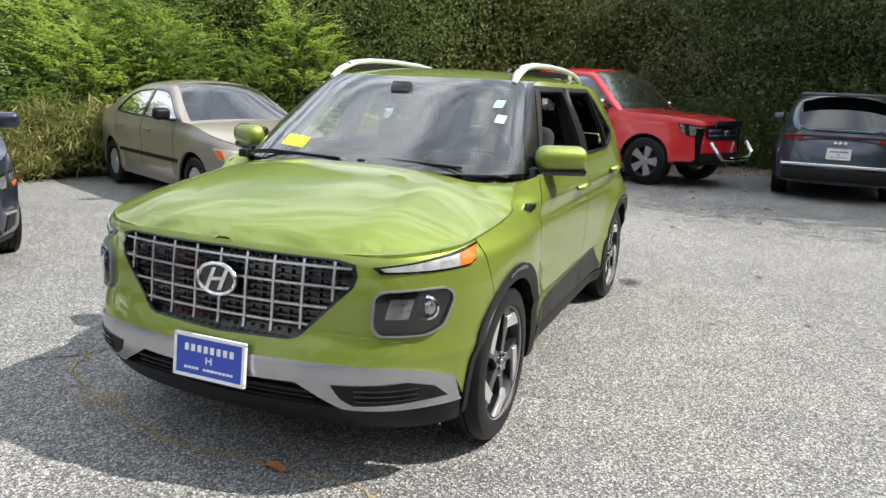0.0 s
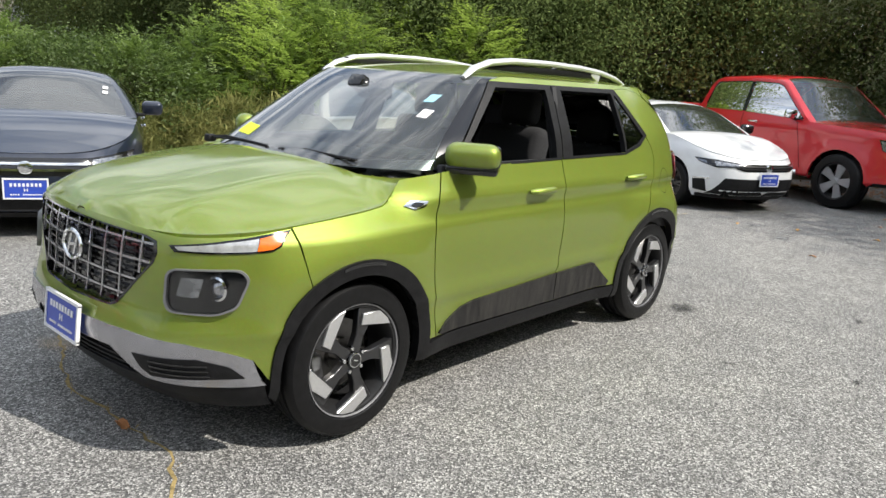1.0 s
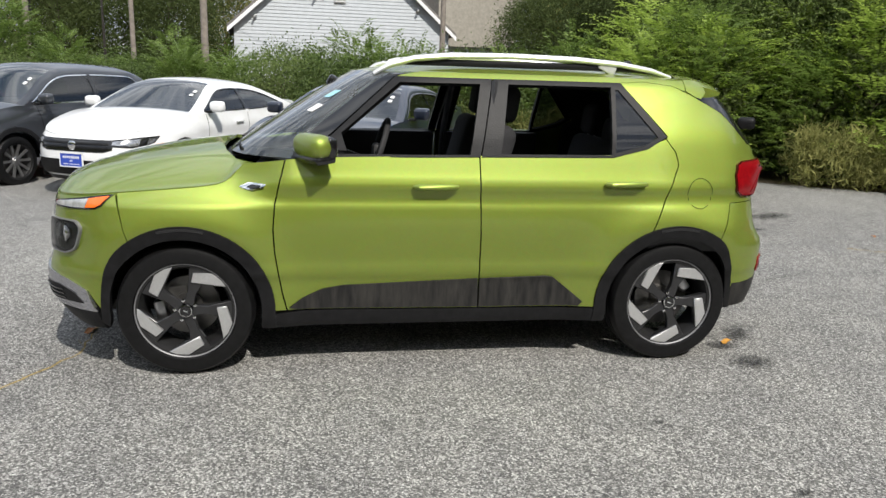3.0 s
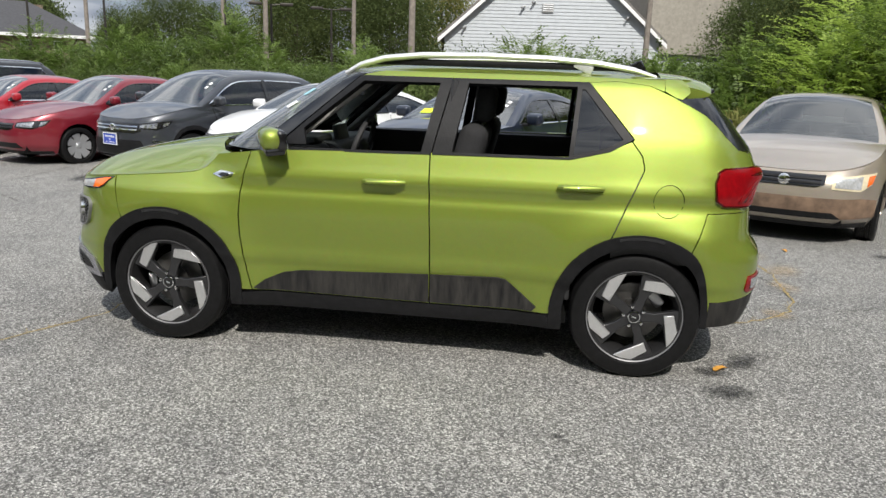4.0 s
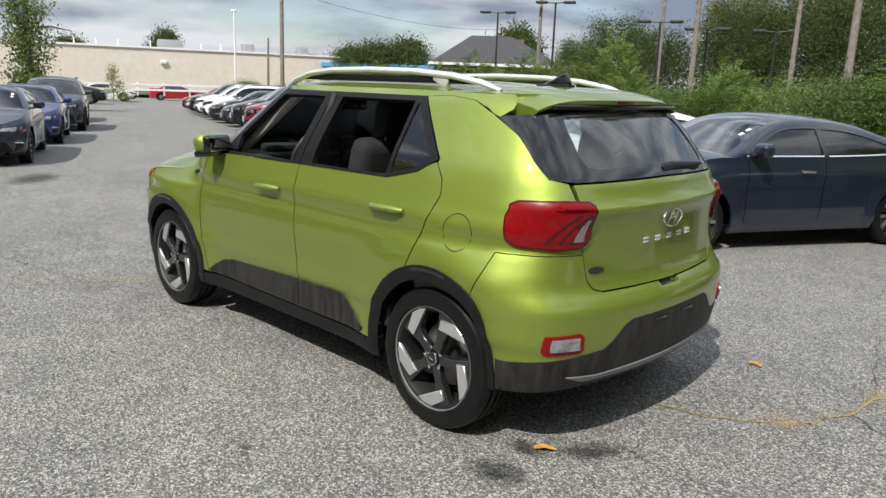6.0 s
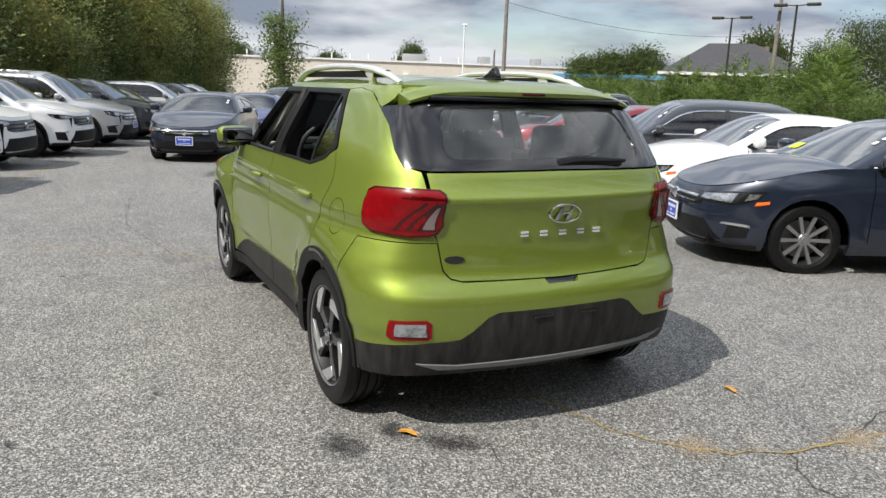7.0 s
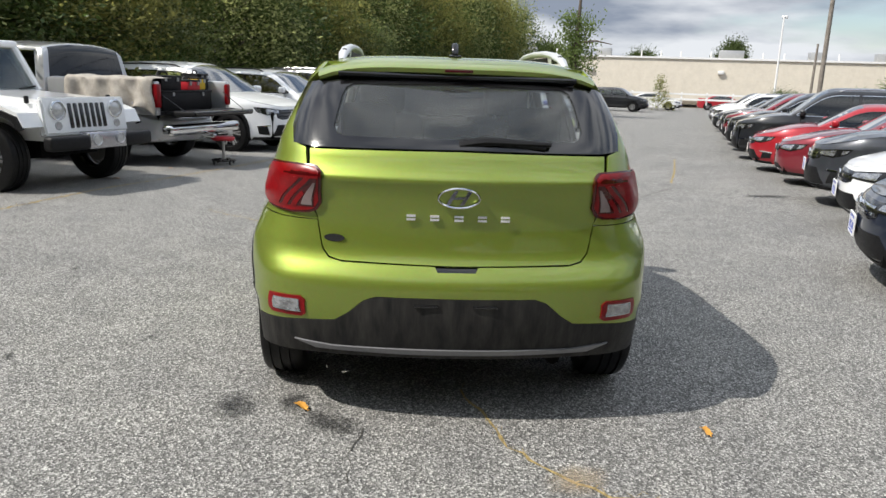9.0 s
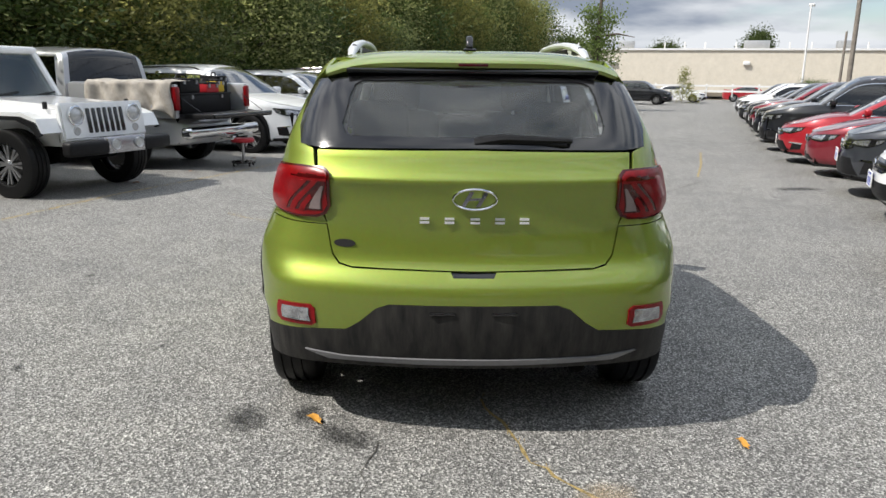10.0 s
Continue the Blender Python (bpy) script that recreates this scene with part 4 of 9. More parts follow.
    if g["sticker"]:
        for k_ in (0.62, 0.50):
            on_screen(g["cowl"] + (g["ws_top"] - g["cowl"]) * k_, -0.56, 0.05, 0.05, "window_sticker", WHITE_PLASTIC)
    return base


TAG_YELLOW = plain("yellow_card", (0.72, 0.86, 0.04), rough=0.6)
SUV = dict(fx=-2.30, rx=2.30, W=0.93, wb=2.70, wr=0.355, rim=0.235, tw=0.235, zbot=0.26, nose=0.90, cowl_z=1.12, belt=1.12, tail=1.12, roof_e=1.60, H=1.68,
           cowl=-1.15, ws_top=-0.42, rw_top=1.75, rw_base=2.12, W_belt=0.86, W_roof=0.66, A=(-0.90, -0.24), B=(0.25, 0.28), C=(1.75, 1.55), hatch=True, clad=BLACK_PLASTIC,
           grille=(0.55, 0.66, 0.85), head=(0.46, 0.76, 0.90, 0.42), intake=(0.62, 0.34, 0.56), tail_lamp=(0.55, 0.92, 1.12, 0.25), rails=True, rnd=0.28)

# ---------------------------------------------------------------- ground
ASPHALT, N, L, b = material("worn_asphalt")
tc = N.new("ShaderNodeTexCoord")
n_big = N.new("ShaderNodeTexNoise"); n_big.inputs["Scale"].default_value = 0.35; n_big.inputs["Detail"].default_value = 6
n_mid = N.new("ShaderNodeTexNoise"); n_mid.inputs["Scale"].default_value = 3.0; n_mid.inputs["Detail"].default_value = 8
v_agg = N.new("ShaderNodeTexVoronoi"); v_agg.inputs["Scale"].default_value = 135
v_fine = N.new("ShaderNodeTexVoronoi"); v_fine.inputs["Scale"].default_value = 260
for nd in (n_big, n_mid, v_agg, v_fine):
    L.new(tc.outputs["Object"], nd.inputs["Vector"])
rmp = N.new("ShaderNodeValToRGB")
cr = rmp.color_ramp
cr.elements[0].position, cr.elements[0].color = 0.0, (0.030, 0.030, 0.030, 1)
cr.elements[1].position, cr.elements[1].color = 1.0, (0.74, 0.73, 0.70, 1)
e1 = cr.elements.new(0.42); e1.color = (0.128, 0.127, 0.122, 1)
e2 = cr.elements.new(0.70); e2.color = (0.295, 0.291, 0.279, 1)
sep = N.new("ShaderNodeSeparateColor")
L.new(v_agg.outputs["Color"], sep.inputs["Color"])
sep2 = N.new("ShaderNodeSeparateColor")
L.new(v_fine.outputs["Color"], sep2.inputs["Color"])
av = N.new("ShaderNodeMath"); av.operation = "MULTIPLY_ADD"; av.inputs[1].default_value = 0.7
hf = N.new("ShaderNodeMath"); hf.operation = "MULTIPLY"; hf.inputs[1].default_value = 0.3
L.new(sep2.outputs["Red"], hf.inputs[0])
L.new(sep.outputs["Red"], av.inputs[0]); L.new(hf.outputs["Value"], av.inputs[2])
L.new(av.outputs["Value"], rmp.inputs["Fac"])
mxb = N.new("ShaderNodeMix"); mxb.data_type, mxb.blend_type = "RGBA", "MULTIPLY"
rb = N.new("ShaderNodeValToRGB")
rb.color_ramp.elements[0].position, rb.color_ramp.elements[0].color = 0.30, (0.72, 0.72, 0.73, 1)
rb.color_ramp.elements[1].position, rb.color_ramp.elements[1].color = 0.68, (1.12, 1.11, 1.08, 1)
mm = N.new("ShaderNodeMath"); mm.operation = "MULTIPLY_ADD"; mm.inputs[1].default_value = 0.5
mh = N.new("ShaderNodeMath"); mh.operation = "MULTIPLY"; mh.inputs[1].default_value = 0.5
L.new(n_mid.outputs["Fac"], mh.inputs[0]); L.new(n_big.outputs["Fac"], mm.inputs[0]); L.new(mh.outputs["Value"], mm.inputs[2])
L.new(mm.outputs["Value"], rb.inputs["Fac"])
mxb.inputs["Factor"].default_value = 1.0
L.new(rmp.outputs["Color"], mxb.inputs["A"]); L.new(rb.outputs["Color"], mxb.inputs["B"])
L.new(mxb.outputs["Result"], b.inputs["Base Color"])
b.inputs["Roughness"].default_value = 0.85
bp = N.new("ShaderNodeBump"); bp.inputs["Strength"].default_value = 0.8; bp.inputs["Distance"].default_value = 0.006
L.new(v_agg.outputs["Distance"], bp.inputs["Height"]); L.new(bp.outputs["Normal"], b.inputs["Normal"])

EARTH, N, L, b = material("leaf_littered_earth")
vary(EARTH, b, (0.05, 0.04, 0.025), (0.16, 0.12, 0.07), 3.0, scale2=40, amount2=0.5, bump=0.6, bump_scale=30)
b.inputs["Roughness"].default_value = 0.95


def lot_z(x, y):
    """The car park falls gently away from its upper corner."""
    d, e = max(0.0, -(x + 1.0)), max(0.0, y - 1.0)
    return -0.3875 * (1 - math.exp(-d / 25)) - 0.3625 * (1 - math.exp(-e / 25))


def sheet(name, pts, lift, cell, mat, label, category):
    v2, faces = clip_grid(pts, cell, cell)
    return tagged(part(name, ([(x, y, lot_z(x, y) + lift) for x, y in v2], faces), mat), label, category, kind="structure")


sheet("ground", [(-600, -600), (600, -600), (600, 600), (-600, 600)], -0.05, 12.0, EARTH, "earth with grass and leaf litter beyond the car park", "ground")
sheet("pavement", [(-72, 12.0), (-49, 5.6), (-2.5, -10.6), (11.5, -9.6), (14.6, -4.0), (13.3, 0.8), (10.2, 4.2), (8.2, 5.0), (5.6, 6.9), (2.6, 8.0), (0.6, 8.6), (-43, 27.0), (-62, 44)], 0.0, 1.5, ASPHALT,
      "worn pale grey asphalt of a car park, cracked and stained", "car park")

# ---------------------------------------------------------------- the lime green SUV
WHEEL_X, WHEEL_R = 1.26, 0.329


def suv_bump(x, y, z):
    if x < -1.5:
        x += 0.20 * y * y * smooth01((-x - 1.55) / 0.40)
    if x > 1.4:
        x -= 0.18 * y * y * smooth01((x - 1.48) / 0.36)
    y *= 1 - 0.06 * smooth01((x - 1.1) / 0.7) * smooth01((z - 0.72) / 0.2)
    side = smooth01((abs(y) - 0.5) / 0.25)
    for wx in (-WHEEL_X, WHEEL_X):
        d = math.hypot(x - wx, z - WHEEL_R)
        y += math.copysign(0.030 * side * math.exp(-((d - 0.43) / 0.13) ** 2), y)
    if x < -0.72 and z > 0.84:
        k = smooth01((-x - 0.72) / 0.33)
        y *= 1 - 0.95 * k * min(0.13, (z - 0.84)) ** 1.6 * 2.4
    return x, y


HALF = hermite([(0.18, 0.80), (0.28, 0.836), (0.40, 0.842), (0.47, 0.846), (0.525, 0.861), (0.56, 0.859), (0.64, 0.866), (0.76, 0.874), (0.85, 0.870), (0.885, 0.862), (0.90, 0.862),
                (0.950, 0.870), (0.965, 0.868), (1.03, 0.848), (1.11, 0.824), (1.20, 0.794), (1.32, 0.735), (1.42, 0.682), (1.475, 0.648), (1.52, 0.60), (1.56, 0.55)])
REAR = hermite([(0.20, 1.83), (0.30, 1.905), (0.40, 1.942), (0.52, 1.960), (0.62, 1.962), (0.66, 1.950), (0.70, 1.918), (0.75, 1.896), (0.85, 1.890), (0.98, 1.900),
                (1.030, 1.914), (1.050, 1.924), (1.060, 1.920), (1.09, 1.895), (1.15, 1.868), (1.28, 1.760), (1.42, 1.605), (1.50, 1.50), (1.56, 1.42)])
LOW = Shell(hermite([(0.18, -1.88), (0.28, -1.985), (0.36, -2.03), (0.45, -2.045), (0.53, -2.03), (0.60, -2.010), (0.75, -1.995), (0.86, -1.975), (0.93, -1.93), (1.0, -1.86), (1.1, -1.80)]),
            REAR, HALF, 8.0, 11.0, 0.2, 0.6, suv_bump)
UP = Shell(hermite([(1.05, -1.12), (1.10, -1.06), (1.30, -0.755), (1.475, -0.475), (1.52, -0.39), (1.56, -0.28)]), REAR, HALF, 3.9, 11.0, 0.2, 1.3, lambda x, y, z: (x - 0.18 * y * y * smooth01((x - 1.48) / 0.36), y * (1 - 0.06 * smooth01((x - 1.1) / 0.7))))
ARCH = lambda wx, r, a0, a1, n=22: arc(wx, WHEEL_R, r, a0, a1, n)

suv = thing("suv", "lime green compact SUV with black arch trim and open side windows", "car")


def pair(name, geo, mat, parent=None, label=""):
    """A part on the left and its mirror image on the right."""
    a = part(name, geo, mat, parent or suv, label)
    b_ = part(name, mirrored(geo), mat, parent or suv, label)
    return a, b_


ST = 0.035
SEAM_F = [("x", -0.770, 1.074), ("x", -0.795, 0.98), ("x", -0.822, 0.86), ("x", -0.832, 0.74), ("x", -0.826, 0.62), ("x", -0.795, 0.42), ("x", -0.772, 0.325)]
SEAM_B = [("x", 0.185, 1.105), ("x", 0.190, 0.94), ("x", 0.200, 0.70), ("x", 0.205, 0.315)]


def shift(marks, d):
    return [(k, x + d, z) for k, x, z in marks]


GAP = 0.0035
hood_edge = hermite([(-1.96, 0.868), (-1.80, 0.885), (-1.56, 0.908), (-1.30, 0.930), (-1.10, 0.950), (-1.04, 0.975), (-0.98, 1.035), (-0.90, 1.052), (-0.80, 1.066)])
hood_mid = hermite([(-1.985, 0.872), (-1.968, 0.894), (-1.93, 0.928), (-1.80, 0.985), (-1.60, 1.032), (-1.40, 1.068), (-1.15, 1.098), (-0.95, 1.108)])
# fender, doors, quarter
fend = [("x", x, hood_edge(x) - 0.004) for x in (-1.55, -1.45, -1.3, -1.2, -1.1, -1.06, -1.03, -1.0)] + [("x", -0.975, 1.045), ("x", -0.85, 1.062), ("x", -0.775, 1.072)] + \
    shift(SEAM_F, -GAP)[1:] + [("x", -0.83, 0.325)] + ARCH(-WHEEL_X, 0.43, 181, 56) + [("x", -1.518, 0.735)]
pair("fender", LOW.panel(fend[::-1], ST), LIME)
door_f = [("x", -0.66, 1.086)] + shift(SEAM_F, GAP) + [("x", 0.205 - GAP, 0.315)] + shift(SEAM_B, -GAP)[::-1][1:]
fd = pair("front_door", LOW.panel(door_f, ST), LIME)
SEAM_R = [("x", 1.185, 1.20), ("x", 1.235, 1.135), ("x", 1.247, 1.09), ("x", 1.238, 1.04), ("x", 1.195, 0.94), ("x", 1.112, 0.735)]
door_r = shift(SEAM_B, GAP) + [("x", 0.83, 0.315)] + ARCH(WHEEL_X, 0.43, -1, 68) + shift(SEAM_R, -GAP)[::-1] + [("x", 1.08, 1.160), ("x", 0.90, 1.118)]
rd = pair("rear_door", LOW.panel(door_r, ST), LIME)
QTR_TOP = [("x", 1.195, 1.215), ("x", 1.10, 1.325), ("x", 0.965, 1.478), ("x", 1.10, 1.487), ("x", 1.26, 1.470), ("x", 1.385, 1.415), ("x", 1.545, 1.339), ("x", 1.705, 1.239), ("x", 1.80, 1.174)]
qtr = shift(SEAM_R, GAP)[::-1] + QTR_TOP + [("r", -0.665, 1.158), ("r", -0.655, 1.085), ("r", -0.62, 0.90), ("r", -0.60, 0.872), ("x", 1.60, 0.872), ("x", 1.515, 0.722)] + ARCH(WHEEL_X, 0.43, 124, 111, 4)
pair("quarter_panel", LOW.panel(qtr[::-1], ST), LIME)
# black arch trim, sills, door cladding
cf = ARCH(-WHEEL_X, 0.432, 183, -4, 30) + [("x", -WHEEL_X - 0.435, 0.275), ("x", -WHEEL_X - 0.375, 0.245)] + ARCH(-WHEEL_X, 0.368, -6, 186, 30) + [("x", -0.895, 0.235), ("x", -0.825, 0.235)]
pair("arch_trim", LOW.panel(cf[::-1], ST, off=0.010, edge=0.05), BLACK_PLASTIC)
cr_ = ARCH(WHEEL_X, 0.432, 184, -3, 30) + [("x", 0.822, 0.235), ("x", 0.893, 0.235)] + ARCH(WHEEL_X, 0.368, -6, 186, 30) + [("x", WHEEL_X + 0.375, 0.29), ("x", WHEEL_X + 0.432, 0.29)]
pair("arch_trim", LOW.panel(cr_[::-1], ST, off=0.010, edge=0.05), BLACK_PLASTIC)
for a0, a1, wx in ((75, 105, -WHEEL_X), (75, 105, WHEEL_X)):
    pair("arch_vent", LOW.panel((ARCH(wx, 0.423, a1, a0, 10) + ARCH(wx, 0.409, a0, a1, 10))[::-1], ST, off=0.0125, edge=0.004), GLOSS_BLACK)
sill = [("x", -0.83, 0.305), ("x", -0.70, 0.318), ("x", 0.825, 0.306), ("x", 0.825, 0.235), ("x", -0.83, 0.235)]
pair("sill", LOW.panel(sill[::-1], 0.06, off=0.006, edge=0.05), BLACK_PLASTIC)
pair("door_cladding", LOW.panel([("x", -0.762, 0.338), ("x", -0.70, 0.385), ("x", -0.60, 0.430), ("x", -0.50, 0.448), ("x", 0.196, 0.476), ("x", 0.200, 0.322), ("x", -0.73, 0.330)][::-1], 0.05, off=0.011, edge=0.02), DUSTY, None, "dusty black door cladding")
pair("door_cladding", LOW.panel([("x", 0.207, 0.322), ("x", 0.206, 0.476), ("x", 0.56, 0.486), ("x", 0.60, 0.478), ("x", 0.765, 0.345), ("x", 0.745, 0.322)][::-1], 0.05, off=0.011, edge=0.02), DUSTY, None, "dusty black door cladding")
# front bumper with the grille opening left free
fb_left = [("f", 0.0, 0.882), ("f", -0.30, 0.882), ("f", -0.50, 0.872), ("f", -0.62, 0.868), ("x", -1.78, 0.884), ("x", -1.56, 0.902), ("x", -1.522, 0.737)] + ARCH(-WHEEL_X, 0.43, 55.3, 1, 10) + \
    [("x", -1.715, 0.352), ("f", -0.79, 0.43), ("f", -0.735, 0.472), ("f", -0.67, 0.492), ("f", -0.45, 0.498), ("f", 0.0, 0.490)]
g_open = [("f", 0.0, 0.862), ("f", -0.46, 0.856), ("f", -0.520, 0.842), ("f", -0.530, 0.80), ("f", -0.520, 0.765), ("f", -0.335, 0.575), ("f", -0.30, 0.562), ("f", 0.0, 0.552)]
half_poly = [("s", 0.0, 0.882)] + fb_left[1:-1] + [("s", 0.0, 0.490), ("s", 0.0, 0.552)] + g_open[::-1][1:-1] + [("s", 0.0, 0.862)]
part("front_bumper", both(LOW.panel(half_poly[::-1], ST, edge=0.03)), LIME, suv)
# grille: a dark well with crossed bright bars
full = g_open + [(k, -y, z) for k, y, z in g_open[::-1][1:-1]]
grille = part("grille", LOW.panel(full[::-1], 0.05, off=-0.035, edge=0), GLOSS_BLACK, suv, "black grille with a lattice of bright bars")
part("grille_surround", LOW.ring(full, [(k, y * 0.972, 0.712 + (z - 0.712) * 0.955) for k, y, z in full], 0.002, 0.035, across=1), GLOSS_BLACK, grille)


def bar_front(parent, pts, w, mat, off, name, th=0.010, vertical=False):
    """A thin bar across the front, following its curve."""
    m = [("f", y, z) for y, z in pts]
    a, b2 = m[0], m[-1]
    ww = (lambda p, d: (p[0], p[1] + d, p[2])) if vertical else (lambda p, d: (p[0], p[1], p[2] + d))
    poly = [ww(a, -w), ww(b2, -w), ww(b2, w), ww(a, w)]
    return part(name, LOW.panel(poly if vertical else poly[::-1], 0.04, off=off, edge=th), mat, parent)


for z in (0.600, 0.640, 0.665, 0.712, 0.735, 0.785, 0.81, 0.842):
    e = 0.52 if z > 0.77 else 0.325 + (z - 0.572)
    bar_front(grille, [(-e, z), (e, z)], 0.0035, GLOSS_BLACK, -0.018, "grille_slat", 0.012)
for z in (0.620, 0.686, 0.760, 0.828):
    e = 0.515 if z > 0.77 else 0.318 + (z - 0.572) * 0.99
    bar_front(grille, [(-e, z), (e, z)], 0.0042, GRILLE_BAR, -0.002, "grille_bar")
for i in range(-4, 5):
    y = i * 0.112
    z0 = 0.575 if abs(y) < 0.31 else 0.585 + (abs(y) - 0.325)
    bar_front(grille, [(y, z0 + 0.005), (y, 0.850)], 0.0048, GRILLE_BAR, 0.001, "grille_bar", 0.012, vertical=True)
for i in range(-8, 9):
    y = i * 0.056 + 0.0
    if i % 2:
        z0 = 0.575 if abs(y) < 0.31 else 0.585 + (abs(y) - 0.325)
        bar_front(grille, [(y, z0 + 0.005), (y, 0.850)], 0.0025, GLOSS_BLACK, -0.02, "grille_slat", 0.01, vertical=True)


def emblem(parent, m, w, h, back=GLOSS_BLACK):
    bm = bmesh.new()
    n = 36
    pts = [m @ Vector((w / 2 * math.cos(2 * math.pi * k / n), h / 2 * math.sin(2 * math.pi * k / n), 0.006)) for k in range(n + 1)]
    tube(bm, pts, h * 0.07, 8, cap=False)
    for sx in (-1, 1):
        slab(bm, [(sx * w * 0.17 - w * 0.05 - w * 0.10, -h * 0.36), (sx * w * 0.17 + w * 0.05 - w * 0.10, -h * 0.36), (sx * w * 0.17 + w * 0.05 + w * 0.10, h * 0.36), (sx * w * 0.17 - w * 0.05 + w * 0.10, h * 0.36)], 0.008, m)
    slab(bm, [(-w * 0.20, -h * 0.09), (w * 0.20, -h * 0.02), (w * 0.20, h * 0.09), (-w * 0.20, h * 0.02)], 0.009, m)
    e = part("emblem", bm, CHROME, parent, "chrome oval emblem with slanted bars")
    if back:
        bm = bmesh.new()
        slab(bm, [(w / 2 * math.cos(2 * math.pi * k / n), h / 2 * math.sin(2 * math.pi * k / n)) for k in range(n)], 0.003, m)
        part("emblem_back", bm, back, e)
    return e


emblem(suv, Matrix.Translation((-2.005, 0, 0.742)) @ FACE_FRONT @ Matrix.Rotation(radians(-4), 4, "X"), 0.165, 0.112)
# slim upper lamps
s0 = LOW.f(-0.575, 0.84)
s1 = LOW.x(-1.565, 0.89)
def along(u):
    return s0 + (s1 - s0) * u
up_lamp = [("s", along(0.0), 0.836), ("s", along(0.05), 0.815), ("s", along(0.45), 0.822), ("s", along(0.80), 0.830), ("s", along(0.90), 0.846), ("s", along(1.0), 0.899), ("s", along(0.7), 0.886), ("s", along(0.4), 0.868)]
for fl in (lambda q: q, mirrored):
    lamp = part("upper_lamp", fl(LOW.panel(up_lamp, 0.04, off=0.004, edge=0.02)), GLOSS_BLACK, suv, "slim daytime lamp with amber tip")
    part("lens", fl(LOW.panel([("s", along(0.05), 0.834), ("s", along(0.08), 0.823), ("s", along(0.45), 0.829), ("s", along(0.62), 0.833), ("s", along(0.66), 0.873), ("s", along(0.4), 0.860)], 0.04, off=0.008, edge=0.008)), CLEAR_LENS, lamp)
    part("indicator", fl(LOW.panel([("s", along(0.625), 0.833), ("s", along(0.80), 0.838), ("s", along(0.885), 0.851), ("s", along(0.965), 0.890), ("s", along(0.67), 0.873)], 0.04, off=0.008, edge=0.008)), AMBER, lamp)
    # square lower lamps
    def sq(y, z):
        return ("s", LOW.f(y, z), z)
    o = [sq(-0.605, 0.598), sq(-0.735, 0.598), ("s", LOW.f(-0.775, 0.62), 0.628), ("s", LOW.f(-0.800, 0.7), 0.735), sq(-0.785, 0.768), sq(-0.70, 0.765), sq(-0.605, 0.757), sq(-0.585, 0.735), sq(-0.583, 0.63)]
    o = [("s", a_, z_) for a_, z_ in rounded([(a_, z_) for _, a_, z_ in o], 0.022, 3)]
    cx_s = sum(p[1] for p in o) / len(o)
    cz_ = sum(p[2] for p in o) / len(o)
    scl = lambda k: [("s", cx_s + (s_ - cx_s) * k, cz_ + (z_ - cz_) * k) for _, s_, z_ in o]
    lamp = part("headlight", fl(LOW.ring(o, scl(0.93), 0.016, 0.03)), SATIN_DARK, suv, "square headlight in a grey bezel")
    part("lamp_housing", fl(LOW.panel(scl(0.95), 0.05, off=0.004, edge=0)), GLOSS_BLACK, lamp)
    part("reflector", fl(LOW.panel([("s", cx_s - 0.082, cz_ - 0.030), ("s", cx_s - 0.010, cz_ - 0.030), ("s", cx_s + 0.002, cz_ + 0.040), ("s", cx_s - 0.070, cz_ + 0.040)], 0.03, off=0.009, edge=0.006)), HEAD_LENS, lamp)
    p_, n_ = LOW.at(cx_s + 0.045, cz_ + 0.008), LOW.normal(cx_s + 0.045, cz_ + 0.008)
    fwd = Vector((-0.93, -0.36, 0)).normalized()
    bm = bmesh.new()
    lathe(bm, [(0.0001, 0.016), (0.018, 0.013), (0.030, 0.002), (0.033, 0.0)], 24, axis="Z")
    bmesh.ops.transform(bm, matrix=Matrix.Translation(p_ + n_ * 0.004) @ fwd.to_track_quat("Z", "Y").to_matrix().to_4x4(), verts=bm.verts)
    bm2 = bmesh.new()
    lathe(bm2, [(0.040, -0.01), (0.046, 0.008), (0.038, 0.012), (0.034, -0.01)], 24, axis="Z", close=True)
    bmesh.ops.transform(bm2, matrix=Matrix.Translation(p_ + n_ * 0.004) @ fwd.to_track_quat("Z", "Y").to_matrix().to_4x4(), verts=bm2.verts)
    for nm, bb, mt in (("projector_lens", bm, HEAD_LENS), ("projector_ring", bm2, CHROME)):
        if fl is mirrored:
            bmesh.ops.scale(bb, vec=(1, -1, 1), verts=bb.verts)
        part(nm, bb, mt, lamp)
    part("lamp_cover", fl(LOW.panel(scl(0.93), 0.05, off=0.0155, edge=0)), GLASS_CLEAR, lamp)
# silver band and lower intake
band = [("f", 0.0, 0.490), ("f", -0.45, 0.498), ("f", -0.67, 0.492), ("f", -0.735, 0.472), ("f", -0.79, 0.43), ("x", -1.75, 0.345), ("f", -0.80, 0.325), ("f", -0.50, 0.330), ("f", -0.40, 0.385), ("f", -0.34, 0.420), ("f", 0.0, 0.408)]
part("bumper_band", both(LOW.panel(([("s", 0.0, 0.490)] + band[1:-1] + [("s", 0.0, 0.408)])[::-1], 0.04, off=0.008, edge=0.03)), SATIN, suv, "satin silver bumper band")
ii = [("f", -0.47, 0.425), ("f", -0.70, 0.437), ("f", -0.755, 0.408), ("f", -0.775, 0.362), ("f", -0.54, 0.350), ("f", -0.50, 0.375)]
pair("side_intake", LOW.panel(ii[::-1], 0.05, off=0.011, edge=0.01), BLACK_PLASTIC)
